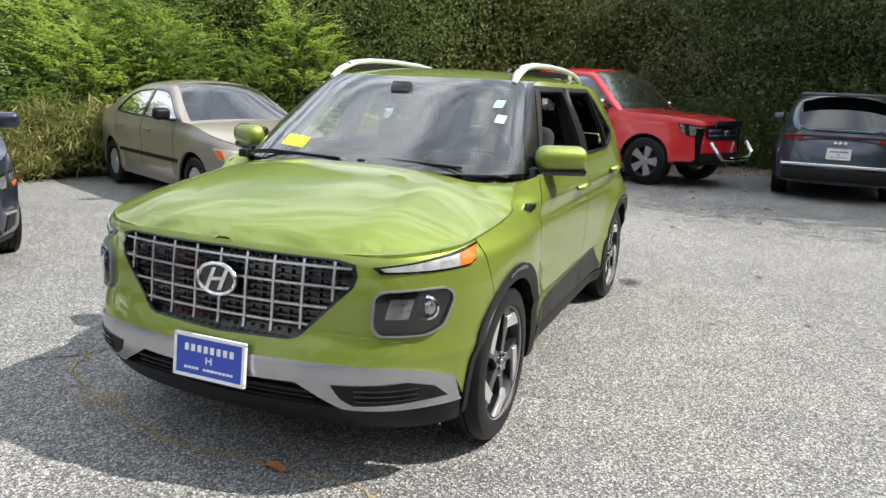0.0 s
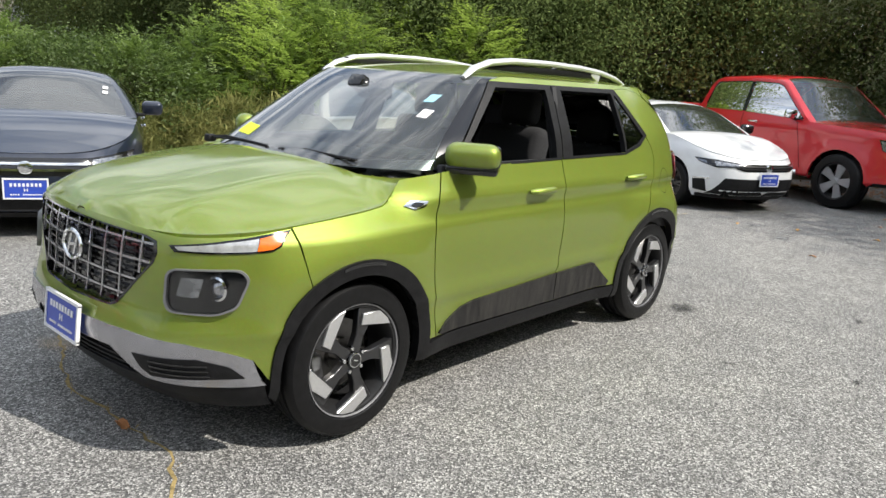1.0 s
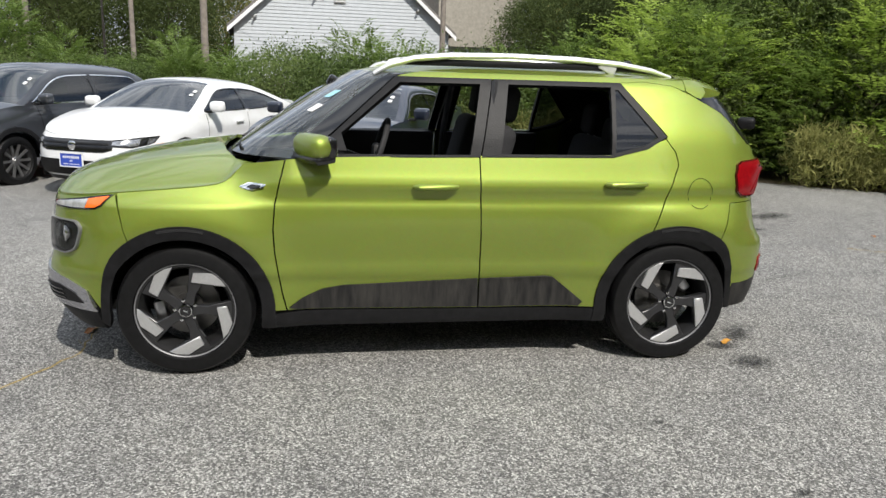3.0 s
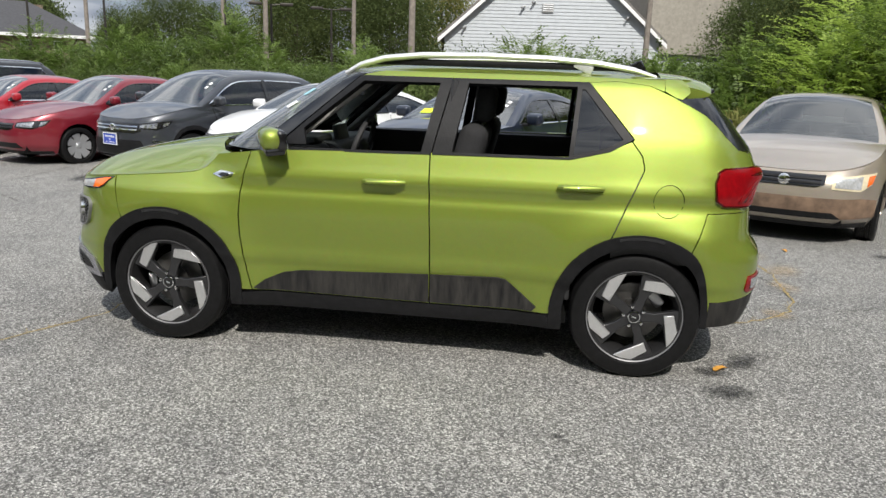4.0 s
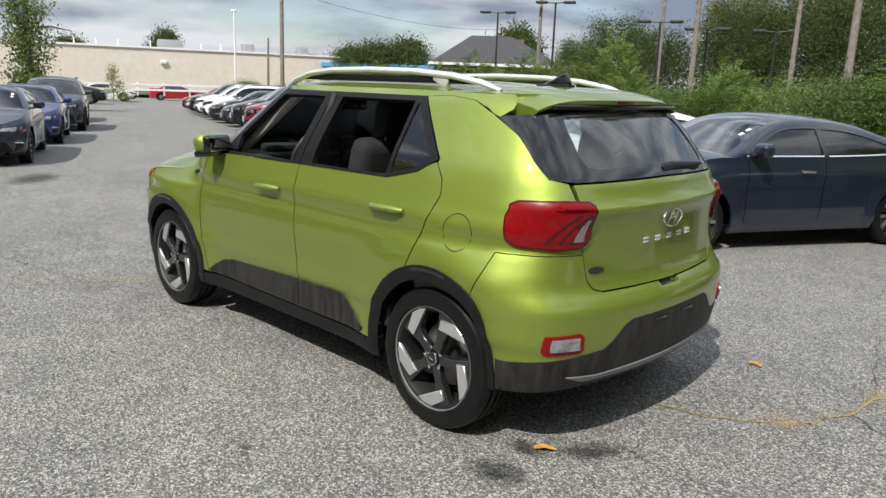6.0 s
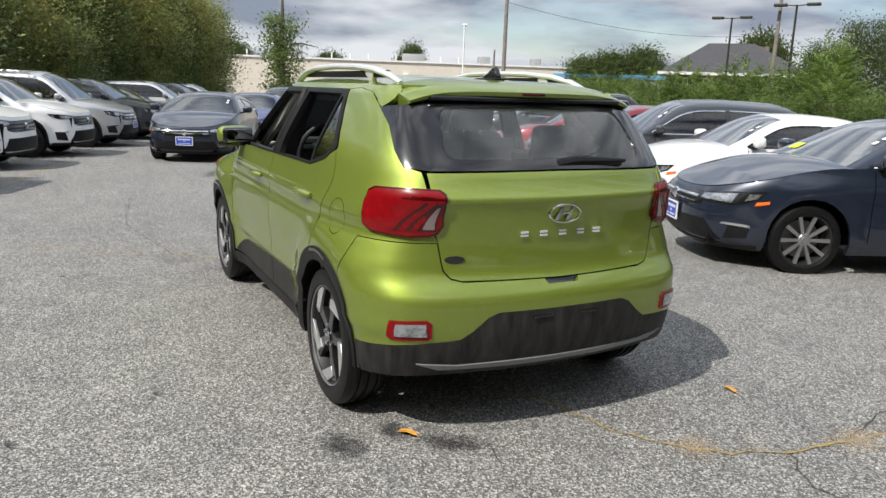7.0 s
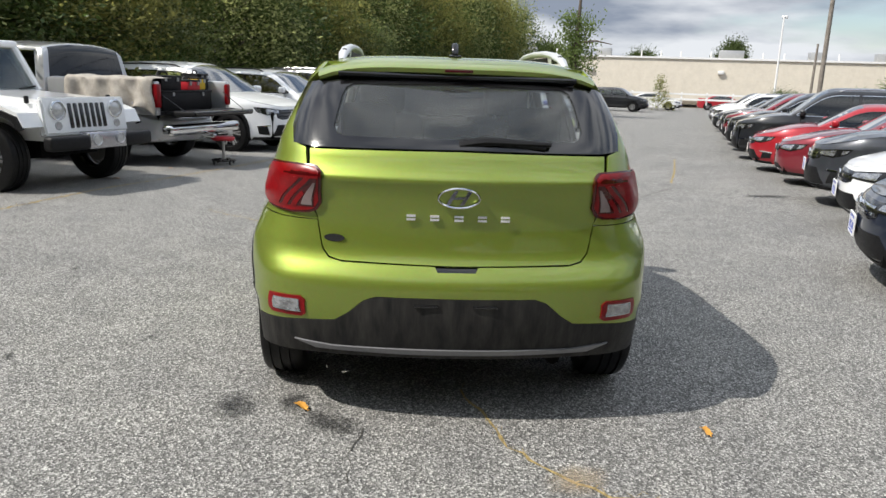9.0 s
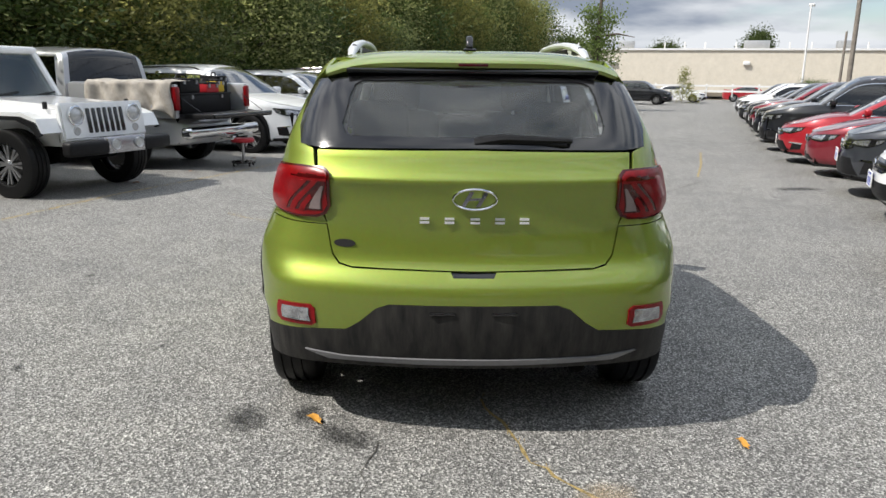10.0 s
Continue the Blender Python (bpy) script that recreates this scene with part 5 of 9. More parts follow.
for z in (0.37, 0.39, 0.41):
    pair("intake_slat", LOW.panel([("f", -0.55, z), ("f", -0.72, z), ("f", -0.72, z + 0.006), ("f", -0.55, z + 0.006)][::-1], 0.05, off=0.0165, edge=0.006), GLOSS_BLACK)
low_in = [("f", 0.38, 0.315), ("f", -0.38, 0.315), ("f", -0.43, 0.355), ("f", -0.36, 0.412), ("f", 0.36, 0.412), ("f", 0.43, 0.355)]
part("lower_intake", LOW.panel(low_in[::-1][::-1][::-1], 0.05, off=-0.02, edge=0), GLOSS_BLACK, suv)
for z in (0.335, 0.358, 0.380):
    bar_front(suv, [(-0.40, z), (0.40, z)], 0.004, BLACK_PLASTIC, -0.004, "intake_slat", 0.012)
lip = [("s", 0.0, 0.330), ("f", -0.50, 0.330), ("f", -0.80, 0.325), ("x", -1.74, 0.345), ("x", -1.70, 0.275), ("x", -1.655, 0.232), ("f", -0.78, 0.235), ("f", -0.5, 0.225), ("s", 0.0, 0.222)]
part("lower_lip", both(LOW.panel(lip[::-1], 0.05, off=0.004, edge=0.04)), BLACK_PLASTIC, suv)
plate(suv, Matrix.Translation((-2.062, -0.005, 0.455)) @ FACE_FRONT @ Matrix.Rotation(radians(-6), 4, "X"), 0.305, 0.150)
# hood
hl = []
s_end = LOW.x(-0.81, hood_edge(-0.81))
for i in range(61):
    sv, zv = s_end * i / 60, 0.87
    for _ in range(4):
        pv = LOW.at(sv, zv)
        zv = hood_edge(pv.x)
    hl.append((pv.x + 0.002, min(0.0, pv.y + 0.004)))
hl += [(-0.815, -0.785), (-0.865, -0.745), (-0.935, -0.68), (-1.03, -0.58), (-1.09, -0.45), (-1.12, -0.30), (-1.13, 0.0)]
hood_out = hl + [(x, -y) for x, y in hl[::-1][1:-1]]
hood_half = sorted((x, -y) for x, y in hl[:61])


hood_w = hermite([(x, float(np.interp(x, [q[0] for q in hood_half], [q[1] for q in hood_half]))) for x in (-1.97, -1.93, -1.86, -1.75, -1.60, -1.40, -1.20, -1.0, -0.82)])
hood_base = hermite([(-1.96, 0.868), (-1.80, 0.885), (-1.56, 0.908), (-1.30, 0.930), (-1.05, 0.956), (-0.80, 0.985)])


def eased(f):
    """The curve f with the ripples between its knots smoothed away, but for the front lip."""
    xs = np.arange(-2.3, -0.5, 0.002)
    ys = np.array([f(x) for x in xs])
    ker = np.exp(-0.5 * (np.arange(-75, 76) * 0.002 / 0.05) ** 2)
    sm = np.convolve(np.pad(ys, 75, mode="edge"), ker / ker.sum(), mode="valid")
    k = np.clip((xs + 1.93) / 0.14, 0, 1) * np.clip((-0.80 - xs) / 0.1, 0, 1)
    ys = ys + (sm - ys) * k * k * (3 - 2 * k)
    return lambda x: float(np.interp(x, xs, ys))


hood_w, hood_base, hood_mid = eased(hood_w), eased(hood_base), eased(hood_mid)


def hood_z(x, y):
    """Crowned across, falling to the fender line, whose kick-up near the windscreen stays at the very edge."""
    u = min(1.0, abs(y) / max(0.05, hood_w(x)))
    ridge = 0.007 * math.exp(-((abs(y) - 0.50 - 0.03 * (x + 1.5)) / 0.09) ** 2) * smooth01((-x - 0.95) / 0.4) * smooth01((x + 2.02) / 0.3)
    return hood_base(x) + (hood_mid(x) - hood_base(x)) * max(0.0, 1 - u ** 3.0) + (hood_edge(x) - hood_base(x)) * u ** 9 + ridge


part("hood", top_sheet(hood_out, hood_z, 0.035, edge=0.02), LIME, suv)
part("hood_lip", LOW.panel([("f", -0.45, 0.872), ("f", 0.45, 0.872), ("f", 0.40, 0.915), ("f", -0.40, 0.915)][::-1], 0.04, off=-0.012, edge=0), LIME, suv)
bm = bmesh.new()
box(bm, (0.34, 1.00, 0.02), (-0.95, 0, 1.050), rot=(0, -3, 0))
part("cowl_panel", bm, BLACK_PLASTIC, suv)
for y0, y1, x1 in ((0.62, 0.06, -1.02), (-0.05, -0.52, -0.99)):
    bm = bmesh.new()
    tube(bm, [(-1.035, y0, 1.098), (-1.03, y0 - 0.15, 1.115), (x1 - 0.04, y1, 1.106)], 0.006, 6)
    tube(bm, [(-1.045, y0 - 0.06, 1.100), (-1.03, (y0 + y1) / 2, 1.108), (x1 - 0.02, y1 - 0.02, 1.104)], 0.006, 5)
    box(bm, (0.05, 0.05, 0.04), (-1.035, y0, 1.09), bevel=0.01)
    part("wiper", bm, BLACK_PLASTIC, suv)
# windscreen, pillars, roof
WY0, WY1 = 0.775, 0.605
part("windscreen", UP.panel([("f", -WY0, 1.075), ("f", WY0, 1.075), ("f", WY1, 1.503), ("f", -WY1, 1.503)][::-1], 0.06, off=0, edge=0), GLASS, suv)
ink = [("f", -WY0, 1.075), ("f", WY0, 1.075), ("f", WY0 - 0.02, 1.12), ("f", 0.4, 1.105), ("f", -0.4, 1.105), ("f", -WY0 + 0.02, 1.12)]
part("windscreen_border", UP.panel(ink[::-1], 0.06, off=-0.004, edge=0), GLOSS_BLACK, suv)
part("windscreen_border", UP.panel([("f", -WY1 - 0.01, 1.462), ("f", WY1 + 0.01, 1.462), ("f", WY1, 1.503), ("f", -WY1, 1.503)][::-1], 0.06, off=-0.004, edge=0), GLOSS_BLACK, suv)
ap = [("f", -WY0 + 0.012, 1.075), ("f", -WY1 + 0.012, 1.488), ("x", -0.20, 1.488), ("x", -0.235, 1.475), ("x", -0.67, 1.092), ("x", -0.70, 1.06)]
pair("a_pillar", UP.panel(ap[::-1], 0.04, off=0.004, edge=0.02), GLOSS_BLACK)
fo = [("x", -0.665, 1.083), ("x", -0.225, 1.478), ("x", 0.268, 1.478), ("x", 0.188, 1.098)]
fi = [("x", -0.622, 1.098), ("x", -0.205, 1.450), ("x", 0.205, 1.452), ("x", 0.138, 1.108)]
pair("window_frame", UP.ring(fo, fi, 0.004, 0.03), BLACK_PLASTIC)
pair("mirror_sail", UP.panel([("x", -0.60, 1.115), ("x", -0.50, 1.200), ("x", -0.475, 1.118)], 0.05, off=0.006, edge=0.02), BLACK_PLASTIC)
ri = [("x", 0.295, 1.113), ("x", 0.352, 1.454), ("x", 0.905, 1.454), ("x", 0.880, 1.116)]
qi = [("x", 0.902, 1.126), ("x", 0.928, 1.442), ("x", 0.944, 1.442), ("x", 1.140, 1.208), ("x", 1.06, 1.165)]
pair("window_frame", LOW.ring([("x", 0.195, 1.098), ("x", 0.276, 1.478), ("x", 0.915, 1.478), ("x", 0.888, 1.104)], ri, 0.004, 0.03), BLACK_PLASTIC)
pair("quarter_frame", LOW.ring([("x", 0.888, 1.104), ("x", 0.915, 1.478), ("x", 0.960, 1.478), ("x", 1.188, 1.212), ("x", 1.08, 1.150)], qi, 0.004, 0.03), BLACK_PLASTIC)
pair("quarter_glass", LOW.panel(qi[::-1], 0.06, off=-0.002, edge=0), GLASS_DARK)
rs = [("x", -0.20, 1.488), ("x", -0.22, 1.480), ("x", 0.965, 1.480), ("x", 1.10, 1.489), ("x", 1.26, 1.472), ("x", 1.33, 1.446), ("x", 1.34, 1.500), ("x", 0.9, 1.507), ("x", -0.10, 1.507)]
pair("roof_side", UP.panel(rs, 0.04, edge=0.015), LIME)
e = [UP.at(UP.total * i / 70, 1.503) for i in range(71)]
roof_front = [(p.x, p.y) for p in e if p.x < 0.0]
ro_out = [(p.x, p.y) for p in e] + [(p.x, -p.y) for p in e[-2:0:-1]]


def roof_z(x, y):
    xf = float(np.interp(abs(y), [-q[1] for q in roof_front], [q[0] for q in roof_front]))
    u = max(0.0, (0.30 - x) / (0.30 - xf)) if x < 0.3 else max(0.0, (x - 0.5) / 1.02)
    v = min(1.0, abs(y) / 0.615)
    return 1.503 + 0.062 * max(0.0, 1 - u ** 2.2) * max(0.0, 1 - v ** 3.0) ** 0.8


part("roof", top_sheet(ro_out, roof_z, 0.05), LIME, suv)
part("headliner", top_sheet([(x * 0.97, y * 0.96) for x, y in ro_out], lambda x, y: roof_z(x, y) - 0.035, 0.12, edge=0), HEADLINER, suv)
for sd in (-1, 1):
    bm = bmesh.new()
    pts = [(-0.335, 0.545, 1.488), (-0.25, 0.535, 1.535), (-0.12, 0.528, 1.572), (0.08, 0.525, 1.592), (0.40, 0.522, 1.598), (0.75, 0.522, 1.592), (1.00, 0.522, 1.575), (1.18, 0.522, 1.548), (1.30, 0.520, 1.515)]
    tube(bm, [(x, sd * y, z) for x, y, z in pts], [0.016, 0.026, 0.028, 0.028, 0.027, 0.027, 0.027, 0.024, 0.014], 10, flat=0.62)
    box(bm, (0.10, 0.030, 0.05), (0.93, sd * 0.522, 1.556), rot=(0, 25, 0), bevel=0.008)
    rail = part("roof_rail", bm, RAIL, suv, "pale silver roof rail")
    bm = bmesh.new()
    box(bm, (1.35, 0.022, 0.035), (0.48, sd * 0.520, 1.555), bevel=0.008)
    part("rail_infill", bm, BLACK_PLASTIC, rail)
bm = bmesh.new()
fin = [(-0.10, 0.0), (0.08, 0.0), (0.085, 0.012), (0.055, 0.062), (0.035, 0.060), (-0.02, 0.030)]
slab(bm, fin, 0.030, Matrix.Translation((1.22, 0.015, 1.548)) @ Matrix(((1, 0, 0, 0), (0, 0, -1, 0), (0, 1, 0, 0), (0, 0, 0, 1))), bevel=0.008)
box(bm, (0.20, 0.06, 0.012), (1.21, 0, 1.548), bevel=0.005)
part("antenna_fin", bm, GLOSS_BLACK, suv)
# tailgate
tg = [("r", -0.645, 1.155), ("r", -0.640, 1.09), ("r", -0.612, 0.90), ("r", -0.585, 0.84), ("r", -0.548, 0.755), ("r", -0.520, 0.725), ("r", -0.475, 0.713), ("r", 0.0, 0.706)]
tgf = [("r", 0.0, 1.163)] + tg[:-1] + [("r", 0.0, 0.706)] + [(k, -y, z) for k, y, z in tg[:-1][::-1]]
part("tailgate", LOW.panel(tgf, ST, edge=0.02), LIME, suv)
s_l = [LOW.x(1.80, 1.172), LOW.x(1.705, 1.236), LOW.x(1.545, 1.335), LOW.x(1.395, 1.408)]
T2 = 2 * LOW.total
g_all = [("r", 0.0, 1.170), ("r", -0.63, 1.163)] + [("s", a, z) for a, z in zip(s_l, (1.172, 1.236, 1.336, 1.410))] + [("r", -0.52, 1.428), ("r", 0.0, 1.445), ("r", 0.52, 1.428)] + \
    [("s", T2 - a, z) for a, z in list(zip(s_l, (1.172, 1.236, 1.336, 1.410)))[::-1]] + [("r", 0.63, 1.163)]
g_h = [("r", -0.50, 1.208), ("r", -0.53, 1.220), ("r", -0.545, 1.250), ("r", -0.515, 1.365), ("r", -0.497, 1.400), ("r", -0.465, 1.415)]
g_in = [("r", 0.0, 1.208)] + g_h + [("r", 0.0, 1.421)] + [(k, -y, z) for k, y, z in g_h[::-1]]
tail_win = part("rear_window", LOW.panel(g_in, 0.06, off=-0.003, edge=0), GLASS_REAR, suv, "dusty rain-spotted rear window")
part("window_border", LOW.ring(g_all, g_in, 0.002, 0.02, across=4), GLOSS_BLACK, tail_win)
# roof spoiler over the rear window
def spoil(v, k):
    """v from -1 to 1 across; k along the section from the roof over the lip to the window."""
    d = abs(v) ** 5
    half = (0.598, 0.602, 0.600, 0.594, 0.590, 0.600)[k]
    xe = 1.615 - 0.05 * v * v
    x, z = ((1.32, 1.543 - 0.050 * d), (1.46, 1.530 - 0.060 * d), (xe - 0.03, 1.503 - 0.050 * d), (xe, 1.488 - 0.048 * d), (xe - 0.006, 1.470 - 0.040 * d), (1.44, 1.432 - 0.042 * d))[k]
    return x, half * v, z
vs, fs = [], []
ny = 20
for i in range(ny + 1):
    v = -1 + 2 * i / ny
    for k in range(6):
        vs.append(spoil(v, k))
for i in range(ny):
    for k in range(5):
        a = i * 6 + k
        fs.append([a, a + 1, a + 7, a + 6])
fs.append([5, 4, 3, 2, 1, 0])
fs.append([ny * 6 + k for k in range(6)])
sp = part("spoiler", (vs, [f[::-1] for f in fs]), LIME, suv)
pair("spoiler_cheek", LOW.panel([("x", 1.335, 1.446), ("x", 1.335, 1.503), ("x", 1.42, 1.501), ("x", 1.455, 1.480), ("x", 1.46, 1.440), ("x", 1.42, 1.407), ("x", 1.385, 1.418)], 0.03, off=0.003, edge=0.02), LIME, sp)
bm = bmesh.new()
box(bm, (0.11, 1.02, 0.02), (1.545, 0, 1.444), rot=(0, -14, 0), bevel=0.006)
part("spoiler_underside", bm, GLOSS_BLACK, sp)
bm = bmesh.new()
box(bm, (0.02, 0.12, 0.012), (1.612, 0, 1.479), bevel=0.003)
part("brake_lamp", bm, RED_LENS_DARK, sp)
# tail lamps
def rl(y, z):
    return ("s", LOW.r(y, z), z)
tl = [("s", LOW.x(1.645, 1.02), 1.020), ("s", LOW.x(1.66, 1.03), 1.070), ("s", LOW.x(1.71, 1.09), 1.088), rl(-0.70, 1.092), rl(-0.605, 1.088), rl(-0.585, 1.070), rl(-0.585, 0.945), rl(-0.605, 0.912), rl(-0.64, 0.898), rl(-0.72, 0.893), ("s", LOW.x(1.74, 0.9), 0.903), ("s", LOW.x(1.675, 0.93), 0.930)]
c_s, c_z = sum(p[1] for p in tl) / len(tl), sum(p[2] for p in tl) / len(tl)
for fl in (lambda q: q, mirrored):
    lamp = part("tail_lamp", fl(LOW.panel(tl[::-1], 0.04, off=0.012, edge=0.03)), RED_LENS_DARK, suv, "red wrap-around tail lamp")
    inner = [("s", c_s + (s_ - c_s) * 0.94, c_z + (z_ - c_z) * 0.91) for _, s_, z_ in tl]
    part("light_band", fl(LOW.panel(inner[::-1], 0.04, off=0.0145, edge=0.004)), RED_LENS, lamp)
    sa, sb = LOW.r(-0.74, 1.0), LOW.r(-0.622, 1.0)
    part("dark_field", fl(LOW.panel([("s", sa - 0.055, 0.925), ("s", sb + 0.010, 0.925), ("s", sb + 0.012, 1.045), ("s", sa + 0.045, 1.045)], 0.03, off=0.0160, edge=0.003)), RED_LENS_DARK, lamp)
    for k in range(3):
        u0 = sa - 0.060 + 0.046 * k
        part("light_stripe", fl(LOW.panel([("s", u0, 0.925), ("s", u0 + 0.028, 0.925), ("s", u0 + 0.118, 1.045), ("s", u0 + 0.090, 1.045)] if k < 2 else [("s", u0, 0.925), ("s", u0 + 0.024, 0.925), ("s", u0 + 0.060, 0.975), ("s", u0 + 0.046, 0.990)], 0.03, off=0.0180, edge=0.004)), RED_LENS, lamp)
    part("reversing_lens", fl(LOW.panel([("s", sb - 0.045, 0.932), ("s", sb + 0.004, 0.932), ("s", sb + 0.006, 1.030), ("s", sb - 0.004, 1.030)], 0.03, off=0.0185, edge=0.004)), GREY_LENS, lamp)
# rear bumper
rb_l = [("x", 1.607, 0.868), ("x", 1.524, 0.722)] + ARCH(WHEEL_X, 0.43, 124.7, 177, 10) + [("x", 1.70, 0.430), ("x", 1.78, 0.432), ("r", -0.62, 0.462), ("r", -0.495, 0.470), ("r", -0.44, 0.505), ("r", -0.375, 0.562), ("r", -0.325, 0.580)]
rb_top = [("r", -0.470, 0.706), ("r", -0.524, 0.719), ("r", -0.553, 0.752), ("r", -0.590, 0.838), ("r", -0.602, 0.868)]
latch = [("r", -0.088, 0.704), ("r", -0.080, 0.680), ("r", 0.080, 0.680), ("r", 0.088, 0.704)]
mir = lambda m: [(k, -y, z) if k != "x" else ("s", T2 - LOW.x(y, z), z) for k, y, z in m[::-1]]
rb = rb_l + mir(rb_l) + mir(rb_top) + [("r", 0.088, 0.702), ("r", 0.078, 0.682), ("r", -0.078, 0.682), ("r", -0.088, 0.702)] + rb_top
part("rear_bumper", LOW.panel(rb, ST, edge=0.03), LIME, suv)
part("latch_recess", LOW.panel([("r", -0.095, 0.712), ("r", -0.085, 0.672), ("r", 0.085, 0.672), ("r", 0.095, 0.712)], 0.04, off=-0.02, edge=0), GLOSS_BLACK, suv)
bl = [("x", 1.70, 0.428), ("x", 1.78, 0.430), ("r", -0.62, 0.460), ("r", -0.495, 0.468), ("r", -0.44, 0.503), ("r", -0.375, 0.560), ("r", -0.325, 0.578)]
blb = [("r", -0.60, 0.305), ("x", 1.80, 0.300), ("x", 1.695, 0.295)]
part("lower_bumper", LOW.panel(bl + mir(bl) + mir(blb) + blb, 0.05, off=0.002, edge=0.05), DUSTY, suv, "dusty black lower bumper")
part("skid_strip", LOW.panel([("r", -0.66, 0.368), ("r", -0.57, 0.335), ("r", -0.2, 0.328), ("r", 0.2, 0.328), ("r", 0.57, 0.335), ("r", 0.66, 0.368), ("r", 0.5, 0.352), ("r", -0.5, 0.352)], 0.05, off=0.010, edge=0.03), SATIN_DARK, suv)
for y in (-0.12, 0.12):
    bm = bmesh.new()
    box(bm, (0.02, 0.10, 0.012), (1.958, y, 0.548), bevel=0.004)
    part("plate_lamp", bm, GLOSS_BLACK, suv)
for fl in (lambda q: q, mirrored):
    rr = [rl(-0.765, 0.487), rl(-0.765, 0.557), rl(-0.635, 0.562), rl(-0.615, 0.545), rl(-0.612, 0.487), rl(-0.63, 0.475), rl(-0.75, 0.473)]
    lamp = part("reversing_lamp", fl(LOW.panel(rr[::-1], 0.04, off=0.006, edge=0.02)), RED_LENS, suv, "red-framed clear reversing lamp")
    part("lens", fl(LOW.panel([rl(-0.745, 0.494), rl(-0.745, 0.545), rl(-0.64, 0.548), rl(-0.632, 0.494)][::-1], 0.03, off=0.011, edge=0.004)), HEAD_LENS, lamp)
emblem(suv, Matrix.Translation((REAR(0.985) + 0.003, 0, 0.985)) @ FACE_REAR, 0.165, 0.078, back=None)
# a line of plain bright bars under the emblem
for y in (-0.190, -0.095, 0.003, 0.098, 0.192):
    bm = bmesh.new()
    m = Matrix.Translation((REAR(0.90) + 0.002 - 0.18 * y * y, y, 0.888)) @ FACE_REAR
    for z0, hw in ((0.0, 0.018), (0.0145, 0.018)):
        slab(bm, [(-hw, z0), (hw, z0), (hw, z0 + 0.0085), (-hw, z0 + 0.0085)], 0.006, m)
    part("badge_bar", bm, BRIGHT, suv)
bm = bmesh.new()
slab(bm, [(0.044 * math.cos(2 * math.pi * k / 24), 0.016 * math.sin(2 * math.pi * k / 24)) for k in range(24)], 0.004, Matrix.Translation((1.844, -0.500, 0.800)) @ FACE_REAR @ Matrix.Rotation(radians(-14), 4, "Y"))
part("oval_sticker", bm, GLOSS_BLACK, suv)
bm = bmesh.new()
tube(bm, [(1.818, 0.00, 1.188), (1.826, 0.10, 1.205), (1.828, 0.37, 1.200)], [0.032, 0.028, 0.014], 8, flat=0.7)
tube(bm, [(1.830, 0.06, 1.195), (1.832, 0.35, 1.186)], 0.009, 6)
box(bm, (0.05, 0.07, 0.05), (1.818, 0.04, 1.190), bevel=0.015)
part("rear_wiper", bm, BLACK_PLASTIC, suv)
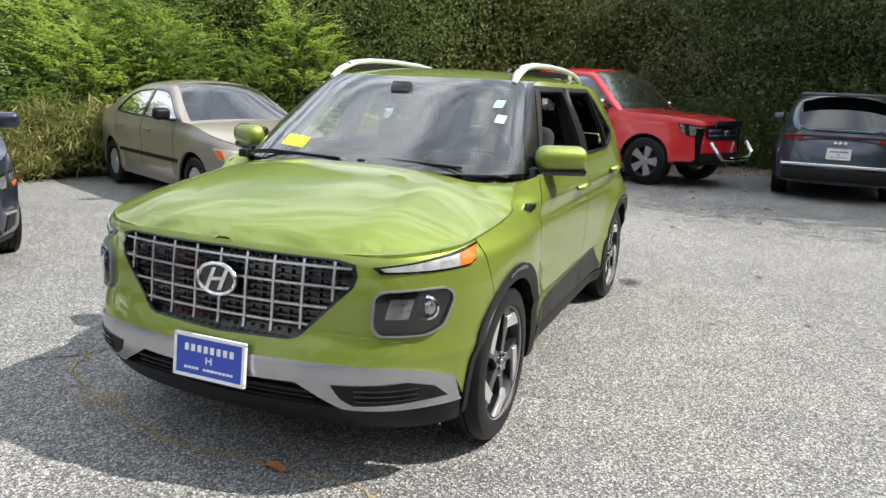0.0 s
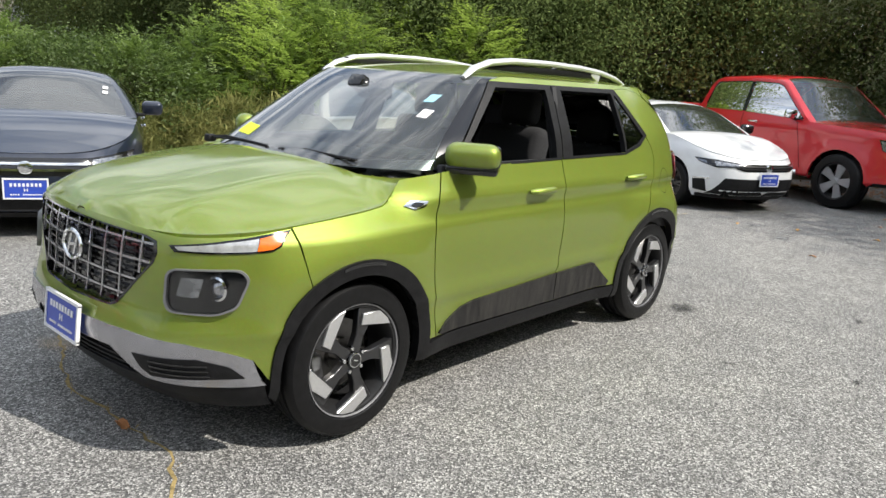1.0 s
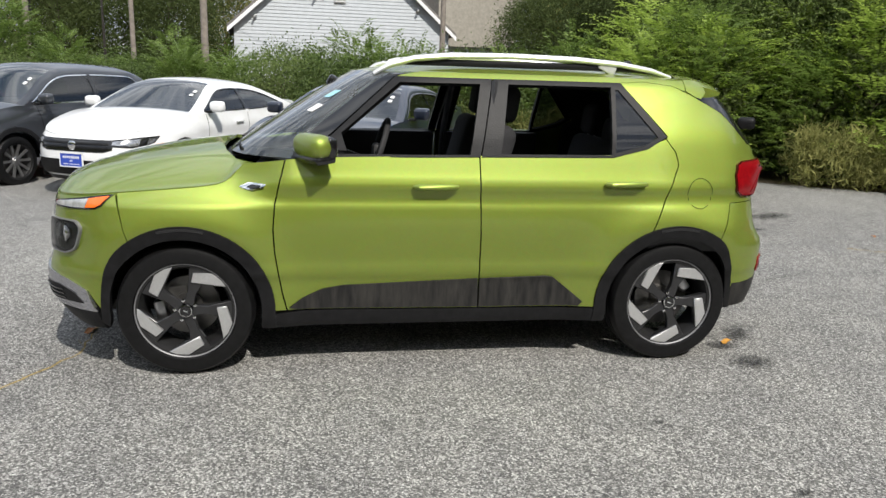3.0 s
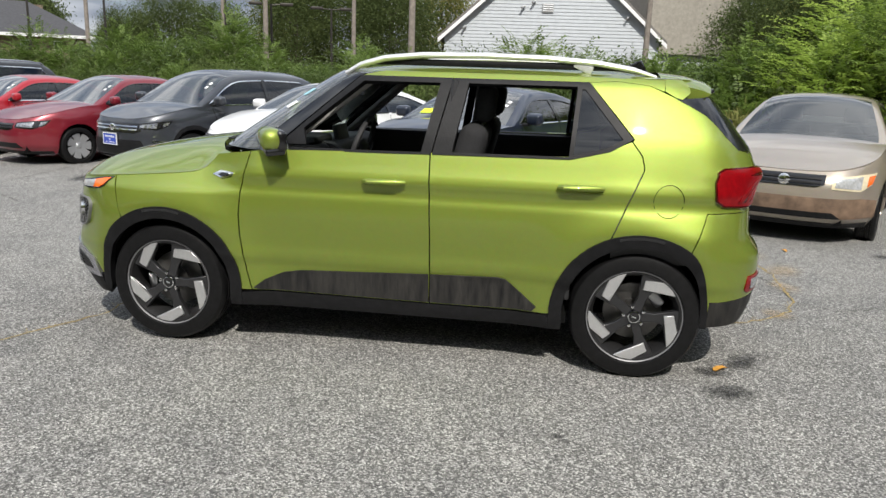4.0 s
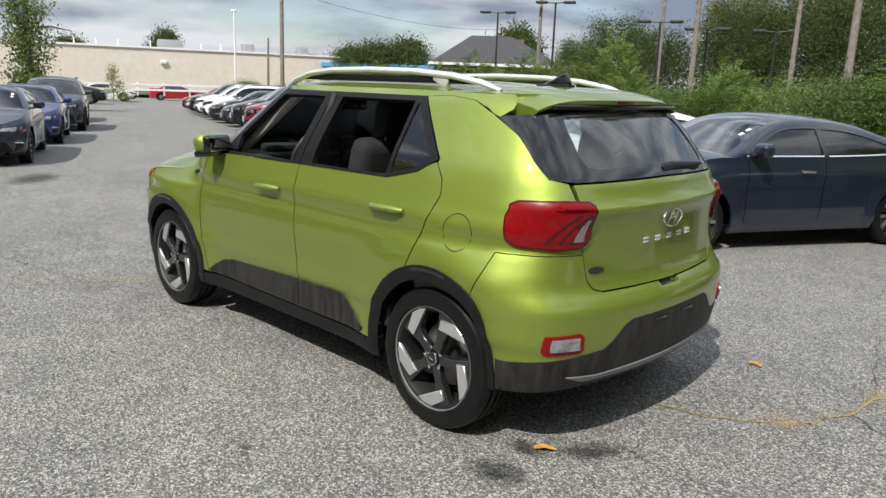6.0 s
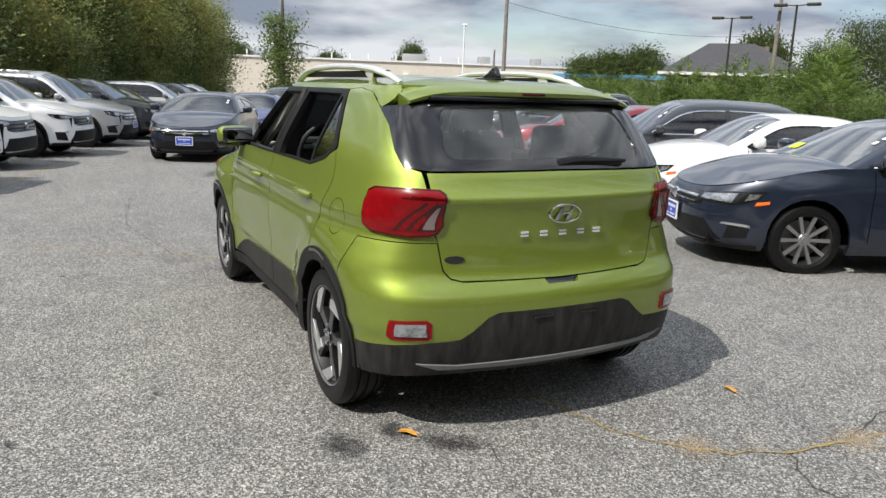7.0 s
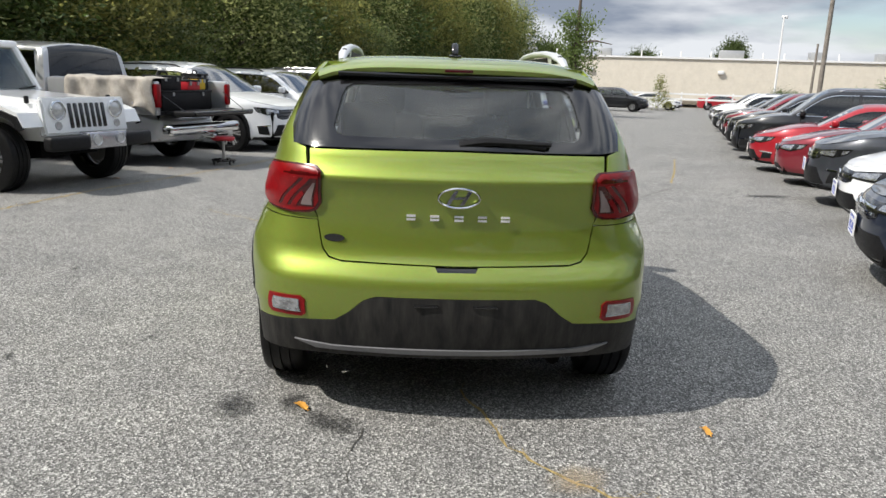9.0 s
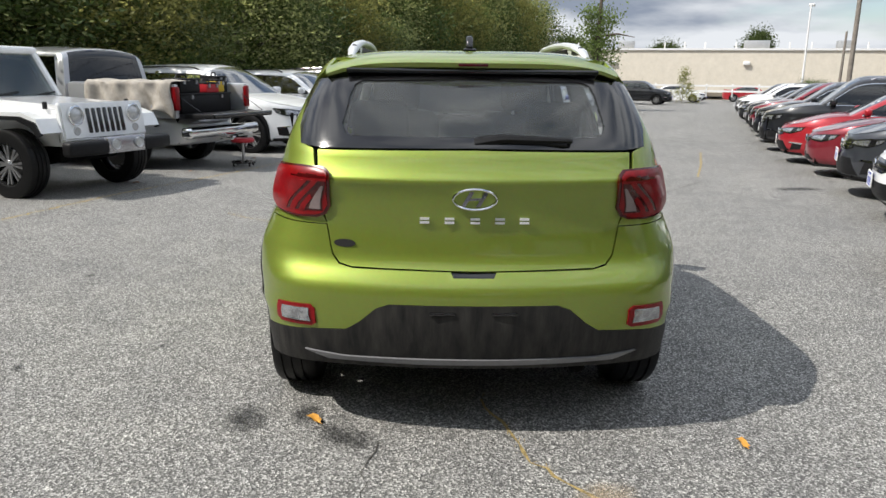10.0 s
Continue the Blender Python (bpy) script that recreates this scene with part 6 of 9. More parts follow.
# fuel flap, vents, handles, mirrors
fc = [("x", 1.375 + 0.075 * math.cos(2 * math.pi * k / 32), 0.925 + 0.080 * math.sin(2 * math.pi * k / 32)) for k in range(32)]
fi_ = [("x", 1.375 + 0.072 * math.cos(2 * math.pi * k / 32), 0.925 + 0.077 * math.sin(2 * math.pi * k / 32)) for k in range(32)]
part("fuel_flap_seam", LOW.ring(fc, fi_, 0.0012, 0, across=1, step=0.1), UNDER, suv)
for sd, fl in ((-1, lambda q: q), (1, mirrored)):
    v = part("side_vent", fl(LOW.panel([("x", -0.99, 0.940), ("x", -0.945, 0.960), ("x", -0.86, 0.955), ("x", -0.875, 0.935), ("x", -0.93, 0.922)], 0.03, off=0.006, edge=0.012)), CHROME, suv, "small chrome side badge")
    part("inset", fl(LOW.panel([("x", -0.955, 0.938), ("x", -0.93, 0.950), ("x", -0.885, 0.948), ("x", -0.895, 0.936), ("x", -0.93, 0.930)], 0.03, off=0.009, edge=0.004)), GLOSS_BLACK, v)
    for hx, hz, parent in ((-0.035, 0.952, fd), (0.955, 0.972, rd)):
        par = parent[0] if sd < 0 else parent[1]
        yy = LOW.at(LOW.x(hx, hz), hz).y
        bm = bmesh.new()
        tube(bm, [(hx - 0.115, sd * (abs(yy) + 0.010), hz), (hx - 0.09, sd * (abs(yy) + 0.028), hz + 0.002), (hx + 0.06, sd * (abs(yy) + 0.030), hz + 0.004), (hx + 0.105, sd * (abs(yy) + 0.012), hz + 0.003)], [0.012, 0.019, 0.019, 0.012], 10, flat=0.9)
        h = part("door_handle", bm, LIME, par)
        cup = [("x", hx - 0.09 + 0.0, hz), ("x", hx - 0.04, hz + 0.028), ("x", hx + 0.04, hz + 0.028), ("x", hx + 0.08, hz), ("x", hx + 0.03, hz - 0.022), ("x", hx - 0.05, hz - 0.022)]
        part("handle_recess", fl(LOW.panel(cup[::-1], 0.03, off=0.0015, edge=0)), LIME, h)
    # mirror: painted cap over a black housing on a foot, swept back
    bm = bmesh.new()
    box(bm, (0.115, 0.250, 0.118), (-0.638, sd * 0.895, 1.148), rot=(0, -6, -sd * 30), bevel=0.050, seg=4)
    mo = part("door_mirror", bm, LIME, suv, "lime door mirror with black housing")
    bm = bmesh.new()
    box(bm, (0.055, 0.232, 0.104), (-0.596, sd * 0.878, 1.146), rot=(0, -6, -sd * 28), bevel=0.022, seg=3)
    box(bm, (0.105, 0.238, 0.040), (-0.630, sd * 0.890, 1.090), rot=(0, -6, -sd * 30), bevel=0.015, seg=2)
    box(bm, (0.10, 0.08, 0.035), (-0.66, sd * 0.810, 1.085), bevel=0.012)
    part("housing", bm, GLOSS_BLACK, mo)
    bm = bmesh.new()
    box(bm, (0.006, 0.200, 0.084), (-0.568, sd * 0.870, 1.145), rot=(0, -6, -sd * 26), bevel=0.003)
    part("mirror_glass", bm, MIRROR, mo)


# wheels: five bent two-tone spokes
def suv_wheel(x, sd):
    r, rr, w = WHEEL_R, 0.236, 0.205
    ob = part("wheel", tyre_geo(r, rr, w, 56), RUBBER, suv)
    ob.matrix_basis = Matrix.Translation((x, sd * 0.772, r)) @ (Matrix.Rotation(math.pi, 4, "Z") if sd > 0 else Matrix())
    part("rim", barrel_geo(rr, w, 0, 56), RIM_DARK, ob)
    bm = bmesh.new()
    lathe(bm, [(rr - 0.001, -w / 2 + 0.010), (rr + 0.004, -w / 2 + 0.007), (rr + 0.005, -w / 2 + 0.016), (rr - 0.001, -w / 2 + 0.020)], 56, close=True)
    part("rim_edge", bm, SATIN_DARK, ob)
    y0 = -w / 2 + 0.014
    lay = Matrix(((1, 0, 0, 0), (0, 0, 1, 0), (0, 1, 0, 0), (0, 0, 0, 1)))
    for k in range(5):
        rot = Matrix.Rotation(radians(72 * k + 2), 4, "Y") @ Matrix.Translation((0, y0, 0)) @ lay
        bm = bmesh.new()
        slab(bm, [(0.030, 0.026), (0.100, 0.023), (0.226, 0.056), (0.232, 0.020), (0.229, -0.056), (0.206, -0.114), (0.180, -0.148), (0.150, -0.030), (0.100, -0.020), (0.030, -0.026)], 0.034, rot @ Matrix.Translation((0, 0, 0.010)), bevel=0.003)
        sp_ = part("spoke", bm, SPOKE_DARK, ob)
        bm = bmesh.new()
        slab(bm, [(0.146, 0.020), (0.194, 0.026), (0.222, -0.060), (0.203, -0.112), (0.179, -0.142)], 0.014, rot, bevel=0.002)
        part("machined_face", bm, ALLOY, sp_)
        a = radians(72 * k + 30)
        bm = bmesh.new()
        lathe(bm, [(0.0001, -0.004), (0.008, -0.002), (0.010, 0.012), (0.010, 0.02)], 10, at=(0.052 * math.cos(a), y0 + 0.004, 0.052 * math.sin(a)))
        part("wheel_nut", bm, CHROME, ob)
    bm = bmesh.new()
    lathe(bm, [(0.0001, y0 - 0.004), (0.026, y0 - 0.004), (0.030, y0 + 0.002), (0.030, y0 + 0.03)], 24)
    cap_ = part("centre_cap", bm, GLOSS_BLACK, ob)
    bm = bmesh.new()
    lathe(bm, [(0.027, y0 - 0.006), (0.031, y0 - 0.005), (0.032, y0 + 0.002), (0.027, y0)], 24, close=True)
    box(bm, (0.022, 0.004, 0.006), (0, y0 - 0.005, 0), rot=(0, 20, 0))
    part("cap_ring", bm, CHROME, cap_)
    bm = bmesh.new()
    lathe(bm, [(0.0001, 0.0), (0.07, 0.0), (0.07, 0.02), (0.150, 0.02), (0.150, 0.042), (0.0001, 0.042)], 32)
    part("brake_disc", bm, DISC, ob)
    bm = bmesh.new()
    ang = radians(190 if x < 0 else 40)
    box(bm, (0.055, 0.075, 0.11), (0.135 * math.cos(ang), 0.02, 0.135 * math.sin(ang)), rot=(0, -math.degrees(ang), 0), bevel=0.012)
    part("brake_caliper", bm, STEEL, ob)


for wx in (-WHEEL_X, WHEEL_X):
    for sd in (-1, 1):
        suv_wheel(wx, sd)
# wheel wells and floor
for wx in (-WHEEL_X, WHEEL_X):
    for sd in (-1, 1):
        vs, fs = [], []
        n = 18
        for i in range(n + 1):
            a = math.pi * i / n
            for y in (0.84, 0.50):
                vs.append((wx - 0.385 * math.cos(a), sd * y, 0.30 + 0.40 * math.sin(a)))
        fs = [[2 * i, 2 * i + 1, 2 * i + 3, 2 * i + 2] for i in range(n)] + [[2 * i + 1 for i in range(n + 1)]]
        part("wheel_well", (vs, fs), UNDER, suv)
bm = bmesh.new()
box(bm, (3.3, 1.0, 0.10), (-0.05, 0, 0.27), bevel=0.02)
box(bm, (1.55, 1.58, 0.08), (0.0, 0, 0.27), bevel=0.02)
box(bm, (0.55, 1.2, 0.45), (-1.62, 0, 0.50), bevel=0.05)
box(bm, (0.5, 1.3, 0.3), (1.5, 0, 0.45), bevel=0.05)
box(bm, (0.30, 1.66, 0.28), (0.0, 0, 0.40))
tube(bm, [(1.3, 0.4, 0.25), (1.78, 0.45, 0.27)], 0.035, 8)
# Plates added to keep sun from leaking past the wheels onto the ground.
for sd in (-1, 1):
    for px, pl_, pw, py in ((-0.80, 0.18, 0.42, 0.61), (0.81, 0.22, 0.42, 0.61), (-1.69, 0.22, 0.28, 0.59), (1.70, 0.18, 0.26, 0.56)):
        box(bm, (pl_, pw, 0.05), (px, sd * py, 0.28 if abs(px) < 1 else 0.33))
part("underbody", bm, UNDER, suv)
# inside
lin = [("x", 0.965, 1.470), ("x", 1.12, 1.478), ("x", 1.38, 1.40), ("x", 1.60, 1.22), ("x", 1.74, 1.14), ("x", 1.74, 0.60), ("x", 1.12, 0.60), ("x", 1.12, 1.165), ("x", 1.185, 1.21)]
pair("inner_lining", LOW.panel(lin[::-1], 0.10, off=-0.035, edge=0), DASH)
bm = bmesh.new()
box(bm, (0.05, 1.0, 0.40), (1.78, 0, 0.92), bevel=0.02)
part("tailgate_lining", bm, DASH, suv)
bm = bmesh.new()
box(bm, (0.46, 1.36, 0.15), (-0.70, 0, 1.000), rot=(0, -5, 0), bevel=0.05, seg=3)
box(bm, (0.25, 1.40, 0.40), (-0.62, 0, 0.82), bevel=0.05)
box(bm, (0.16, 0.36, 0.06), (-0.60, -0.36, 1.105), bevel=0.025)
box(bm, (0.03, 0.24, 0.15), (-0.52, 0.0, 1.10), rot=(0, -12, 0), bevel=0.01)
part("dashboard", bm, DASH, suv)
bm = bmesh.new()
box(bm, (1.0, 0.22, 0.30), (-0.10, 0, 0.50), bevel=0.04)
part("centre_console", bm, DASH, suv)
for sd in (-1, 1):
    bm = bmesh.new()
    box(bm, (0.90, 0.04, 0.72), (-0.28, sd * 0.795, 0.74), rot=(sd * 3, 0, 0), bevel=0.012)
    part("door_lining", bm, DASH, fd[0 if sd < 0 else 1])
    bm = bmesh.new()
    box(bm, (0.70, 0.04, 0.72), (0.58, sd * 0.795, 0.74), rot=(sd * 3, 0, 0), bevel=0.012)
    part("door_lining", bm, DASH, rd[0 if sd < 0 else 1])
    bm = bmesh.new()
    tube(bm, [(0.22, sd * 0.79, 0.5), (0.24, sd * 0.76, 1.10), (0.28, sd * 0.64, 1.46)], 0.045, 8, flat=0.5)
    part("b_pillar_lining", bm, DASH, suv)
    bm = bmesh.new()
    tube(bm, [(-0.70, sd * 0.70, 1.05), (-0.20, sd * 0.545, 1.46)], 0.030, 8)
    part("a_pillar_lining", bm, HEADLINER, suv)


def suv_seat(x, y, name="front_seat", w=0.50, tall=0.66):
    bm = bmesh.new()
    box(bm, (0.52, w, 0.18), (x - 0.10, y, 0.58), rot=(0, 5, 0), bevel=0.06, seg=3)
    box(bm, (0.15, w * 0.95, tall), (x + 0.24, y, 0.59 + tall / 2), rot=(0, 15, 0), bevel=0.065, seg=3)
    ob = part(name, bm, SEAT, suv)
    return ob


def suv_headrest(parent, x, y, z):
    bm = bmesh.new()
    box(bm, (0.105, 0.26, 0.20), (x, y, z), rot=(0, 8, 0), bevel=0.045, seg=3)
    h = part("headrest", bm, SEAT, parent)
    for d in (-0.06, 0.06):
        bm = bmesh.new()
        tube(bm, [(x - 0.035, y + d, z - 0.20), (x, y + d, z - 0.06)], 0.007, 6)
        part("headrest_post", bm, STEEL, h)


for y in (-0.36, 0.36):
    s_ = suv_seat(0.06, y)
    suv_headrest(s_, 0.42, y, 1.345)
s_ = suv_seat(0.90, 0.0, "rear_bench", 1.24, 0.54)
for y in (-0.40, 0.0, 0.40):
    suv_headrest(s_, 1.22, y, 1.225 if y else 1.16)
steering_wheel(suv, -0.30, -0.36, 1.06)
bm = bmesh.new()
box(bm, (0.05, 0.24, 0.07), (-0.42, 0.0, 1.385), bevel=0.02)
tube(bm, [(-0.47, 0, 1.42), (-0.43, 0, 1.39)], 0.012, 6)
part("inside_mirror", bm, GLOSS_BLACK, suv)
bm = bmesh.new()
box(bm, (0.10, 0.11, 0.07), (-0.52, 0.0, 1.425), rot=(0, 30, 0), bevel=0.015)
part("camera_housing", bm, GLOSS_BLACK, suv)
# cards and stickers on the windscreen
part("sale_card", UP.panel([("f", 0.45, 1.142), ("f", 0.30, 1.135), ("f", 0.295, 1.180), ("f", 0.44, 1.190)], 0.05, off=0.002, edge=0), TAG_YELLOW, suv, "yellow card on the windscreen")
part("window_sticker", UP.panel([("f", -0.560, 1.362), ("f", -0.520, 1.362), ("f", -0.520, 1.398), ("f", -0.560, 1.398)][::-1], 0.05, off=0.003, edge=0), STICKER_BLUE, suv, "pale blue inspection sticker")
part("window_sticker", UP.panel([("f", -0.600, 1.290), ("f", -0.560, 1.295), ("f", -0.558, 1.330), ("f", -0.598, 1.325)][::-1], 0.05, off=0.003, edge=0), WHITE_PLASTIC, suv, "white paper sticker")

# ---------------------------------------------------------------- trees and shrubs
def leaf_material(name, low, high, rough=0.55, through_=0.45):
    m, N, L, b = material(name)
    geo = N.new("ShaderNodeNewGeometry")
    r = N.new("ShaderNodeValToRGB")
    r.color_ramp.elements[0].color, r.color_ramp.elements[1].color = (*low, 1), (*high, 1)
    tc = N.new("ShaderNodeTexCoord")
    nz = N.new("ShaderNodeTexNoise")
    nz.inputs["Scale"].default_value, nz.inputs["Detail"].default_value = 0.9, 4
    L.new(tc.outputs["Object"], nz.inputs["Vector"])
    mx = N.new("ShaderNodeMath")
    mx.operation = "MULTIPLY_ADD"
    mx.inputs[1].default_value = 0.55
    ofs = N.new("ShaderNodeMath")
    ofs.operation = "MULTIPLY_ADD"
    ofs.inputs[1].default_value, ofs.inputs[2].default_value = 1.1, -0.32
    L.new(nz.outputs["Fac"], ofs.inputs[0])
    L.new(geo.outputs["Random Per Island"], mx.inputs[0])
    L.new(ofs.outputs["Value"], mx.inputs[2])
    L.new(mx.outputs["Value"], r.inputs["Fac"])
    L.new(r.outputs["Color"], b.inputs["Base Color"])
    b.inputs["Roughness"].default_value = rough
    b.inputs["Specular IOR Level"].default_value = 0.5 if rough < 0.7 else 0.15
    tl_ = N.new("ShaderNodeBsdfTranslucent")
    L.new(r.outputs["Color"], tl_.inputs["Color"])
    mix = N.new("ShaderNodeMixShader")
    mix.inputs["Fac"].default_value = through_
    L.new(b.outputs["BSDF"], mix.inputs[1])
    L.new(tl_.outputs["BSDF"], mix.inputs[2])
    L.new(mix.outputs["Shader"], N["Material Output"].inputs["Surface"])
    return m


LEAF_BRIGHT = leaf_material("bright_green_leaves", (0.075, 0.13, 0.022), (0.22, 0.31, 0.072))
LEAF_FAR = leaf_material("dark_distant_leaves", (0.045, 0.066, 0.022), (0.115, 0.150, 0.052), 0.9, through_=0.35)
# Lit copy of the bright green leaves: sunlight is put into the colour.
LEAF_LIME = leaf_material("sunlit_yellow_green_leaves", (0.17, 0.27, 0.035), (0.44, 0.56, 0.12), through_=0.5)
LEAF_MID = leaf_material("mid_green_leaves", (0.042, 0.072, 0.016), (0.135, 0.20, 0.048))
LEAF_OLIVE = leaf_material("olive_green_leaves", (0.17, 0.20, 0.10), (0.36, 0.39, 0.21), 0.85, through_=0.45)
LEAF_DARK = leaf_material("dark_green_leaves", (0.10, 0.14, 0.045), (0.23, 0.30, 0.10), 0.85, through_=0.45)
LEAF_WEED = leaf_material("yellowing_weeds", (0.10, 0.13, 0.035), (0.40, 0.38, 0.14), 0.8)
LEAF_AUTUMN = leaf_material("turning_leaves", (0.14, 0.145, 0.04), (0.38, 0.36, 0.11), through_=0.72)
DEADWOOD = plain("pale_dead_wood", (0.34, 0.30, 0.25), rough=0.95, grain=0.3, scale=12, bump=0.4)
# One green for the insides of all crowns, with shade put into its colour.
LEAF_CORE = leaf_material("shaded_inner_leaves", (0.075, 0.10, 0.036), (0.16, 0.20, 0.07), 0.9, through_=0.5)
LEAF_WOOD = leaf_material("woodland_leaves", (0.16, 0.19, 0.065), (0.52, 0.54, 0.22), through_=0.72)
BARK = plain("bark", (0.10, 0.08, 0.062), rough=0.95, grain=0.35, scale=12, bump=0.5)


def frame_of(d):
    d = d / np.linalg.norm(d)
    a = np.cross(d, (0.0, 0.0, 1.0))
    n = np.linalg.norm(a)
    a = a / n if n > 1e-4 else np.array((1.0, 0, 0))
    return d, a, np.cross(a, d)


def add_leaf(V, F, p, d, side, length, width, bend=0.0):
    """One leaf as a bent lozenge."""
    up = np.cross(side, d)
    k = len(V)
    V.append(p)
    V.append(p + d * length * 0.5 + side * width * 0.5 + up * bend * length)
    V.append(p + d * length - up * bend * length)
    V.append(p + d * length * 0.5 - side * width * 0.5 + up * bend * length)
    F.append((k, k + 1, k + 2, k + 3))


def frond_shrub(seed, w, h, fronds, leaf=0.07, pairs=9, flop=0.35):
    """A bush of long feathery leaves, each a row of paired leaflets on a curved stalk."""
    rg = np.random.RandomState(seed)
    V, F = [], []
    for _ in range(fronds):
        u = rg.rand() * 2 * math.pi
        r = rg.rand() ** 0.5
        zz = rg.rand() ** 0.85
        wid = w * (0.55 + 0.45 * math.sin(math.pi * min(1, 0.25 + 0.75 * zz))) * (0.75 + 0.25 * math.sin(3 * u + seed))
        p = np.array((r * wid * math.cos(u), r * wid * math.sin(u), 0.05 + h * zz * (1 - 0.25 * r * r)))
        out = np.array((math.cos(u), math.sin(u), 0.0)) * (0.4 + 0.6 * r) + rg.normal(0, 0.35, 3)
        out[2] = 0.25 + 0.55 * zz + rg.normal(0, 0.2)
        d, a, b2 = frame_of(out)
        L_ = leaf * pairs * 0.62 * (0.7 + 0.6 * rg.rand())
        n = pairs
        q = p.copy()
        for i in range(n):
            t = i / n
            dd = d + np.array((0, 0, -flop * 2.0 * t * t))
            dd = dd / np.linalg.norm(dd)
            q = q + dd * L_ / n
            s = np.cross(dd, (0, 0, 1.0)) + rg.normal(0, 0.12, 3)
            s = s / (np.linalg.norm(s) + 1e-6)
            sz = leaf * (0.7 + 0.5 * math.sin(math.pi * (0.15 + 0.8 * t))) * (0.8 + 0.4 * rg.rand())
            for sg in (-1, 1):
                ld = s * sg * 0.9 + dd * 0.45 + np.array((0, 0, -0.15 + 0.2 * rg.rand()))
                ld = ld / np.linalg.norm(ld)
                add_leaf(V, F, q, ld, np.cross(ld, np.cross(s, dd)), sz, sz * 0.42, 0.06)
    return V, F


def leaf_cloud(seed, clumps, leaves, spread, size, place, droop=0.0, slim=0.5):
    """Leaves in many loose clumps; place(rg) gives each clump's middle."""
    rg = np.random.RandomState(seed)
    V, F = [], []
    for _ in range(clumps):
        c = np.array(place(rg))
        sp_ = spread * (0.6 + 0.8 * rg.rand())
        for _ in range(leaves):
            p = c + rg.normal(0, sp_ * 0.5, 3) * (1, 1, 0.75)
            if p[2] < 0.03:
                p[2] = 0.03 + 0.2 * rg.rand()
            d = rg.normal(0, 1, 3) + np.array((0, 0, 0.15 - droop))
            d = d / np.linalg.norm(d)
            s = np.cross(d, rg.normal(0, 1, 3))
            s = s / (np.linalg.norm(s) + 1e-6)
            sz = size * (0.6 + 0.8 * rg.rand())
            add_leaf(V, F, p, d, s, sz, sz * slim, 0.05)
    return V, F


def branches(seed, h, r0, limbs, spread, lean=0.1):
    rg = random.Random(seed)
    bm = bmesh.new()
    trunk = [(lean * (i / 5) ** 1.5 * rg.uniform(-1, 1) * h * 0.3, lean * (i / 5) ** 1.5 * rg.uniform(-1, 1) * h * 0.3, h * 0.85 * i / 5) for i in range(6)]
    tube(bm, trunk, [r0 * (1 - 0.16 * i) for i in range(6)], 7)
    for k in range(limbs):
        t = rg.uniform(0.15, 0.9)
        i = min(4, int(t * 5))
        b0 = Vector(trunk[i]).lerp(Vector(trunk[i + 1]), t * 5 - i)
        a = rg.uniform(0, 2 * math.pi)
        ln = spread * rg.uniform(0.5, 1.0) * (1.15 - 0.6 * t)
        d = Vector((math.cos(a), math.sin(a), rg.uniform(0.25, 0.9)))
        tube(bm, [b0, b0 + d * ln * 0.5, b0 + d * ln + Vector((0, 0, -0.1 * ln))], [r0 * 0.35, r0 * 0.22, r0 * 0.08], 5)
    return bm


def plant(name, label, category, crown, mat, wood=None, group="", core=None):
    """A prototype tree or bush: crown, inner leaves whose green holds the crown's shade, and wood under one thing."""
    t_ = thing(name, label, category, None, group)
    part("crown", (crown[0], crown[1]), mat, t_)
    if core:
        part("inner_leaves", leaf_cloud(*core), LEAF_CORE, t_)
    if wood is not None:
        part("trunk", wood, BARK, t_)
    return t_


def crown_place(w, h0, h1, shape=1.0):
    def f(rg):
        u, z = rg.rand() * 2 * math.pi, rg.rand() ** 0.8
        r = w * (0.35 + 0.65 * rg.rand() ** 0.5) * math.sin(math.pi * (0.12 + 0.80 * z)) ** shape
        return r * math.cos(u) * (1 + 0.2 * math.sin(2 * u)), r * math.sin(u), h0 + (h1 - h0) * z
    return f


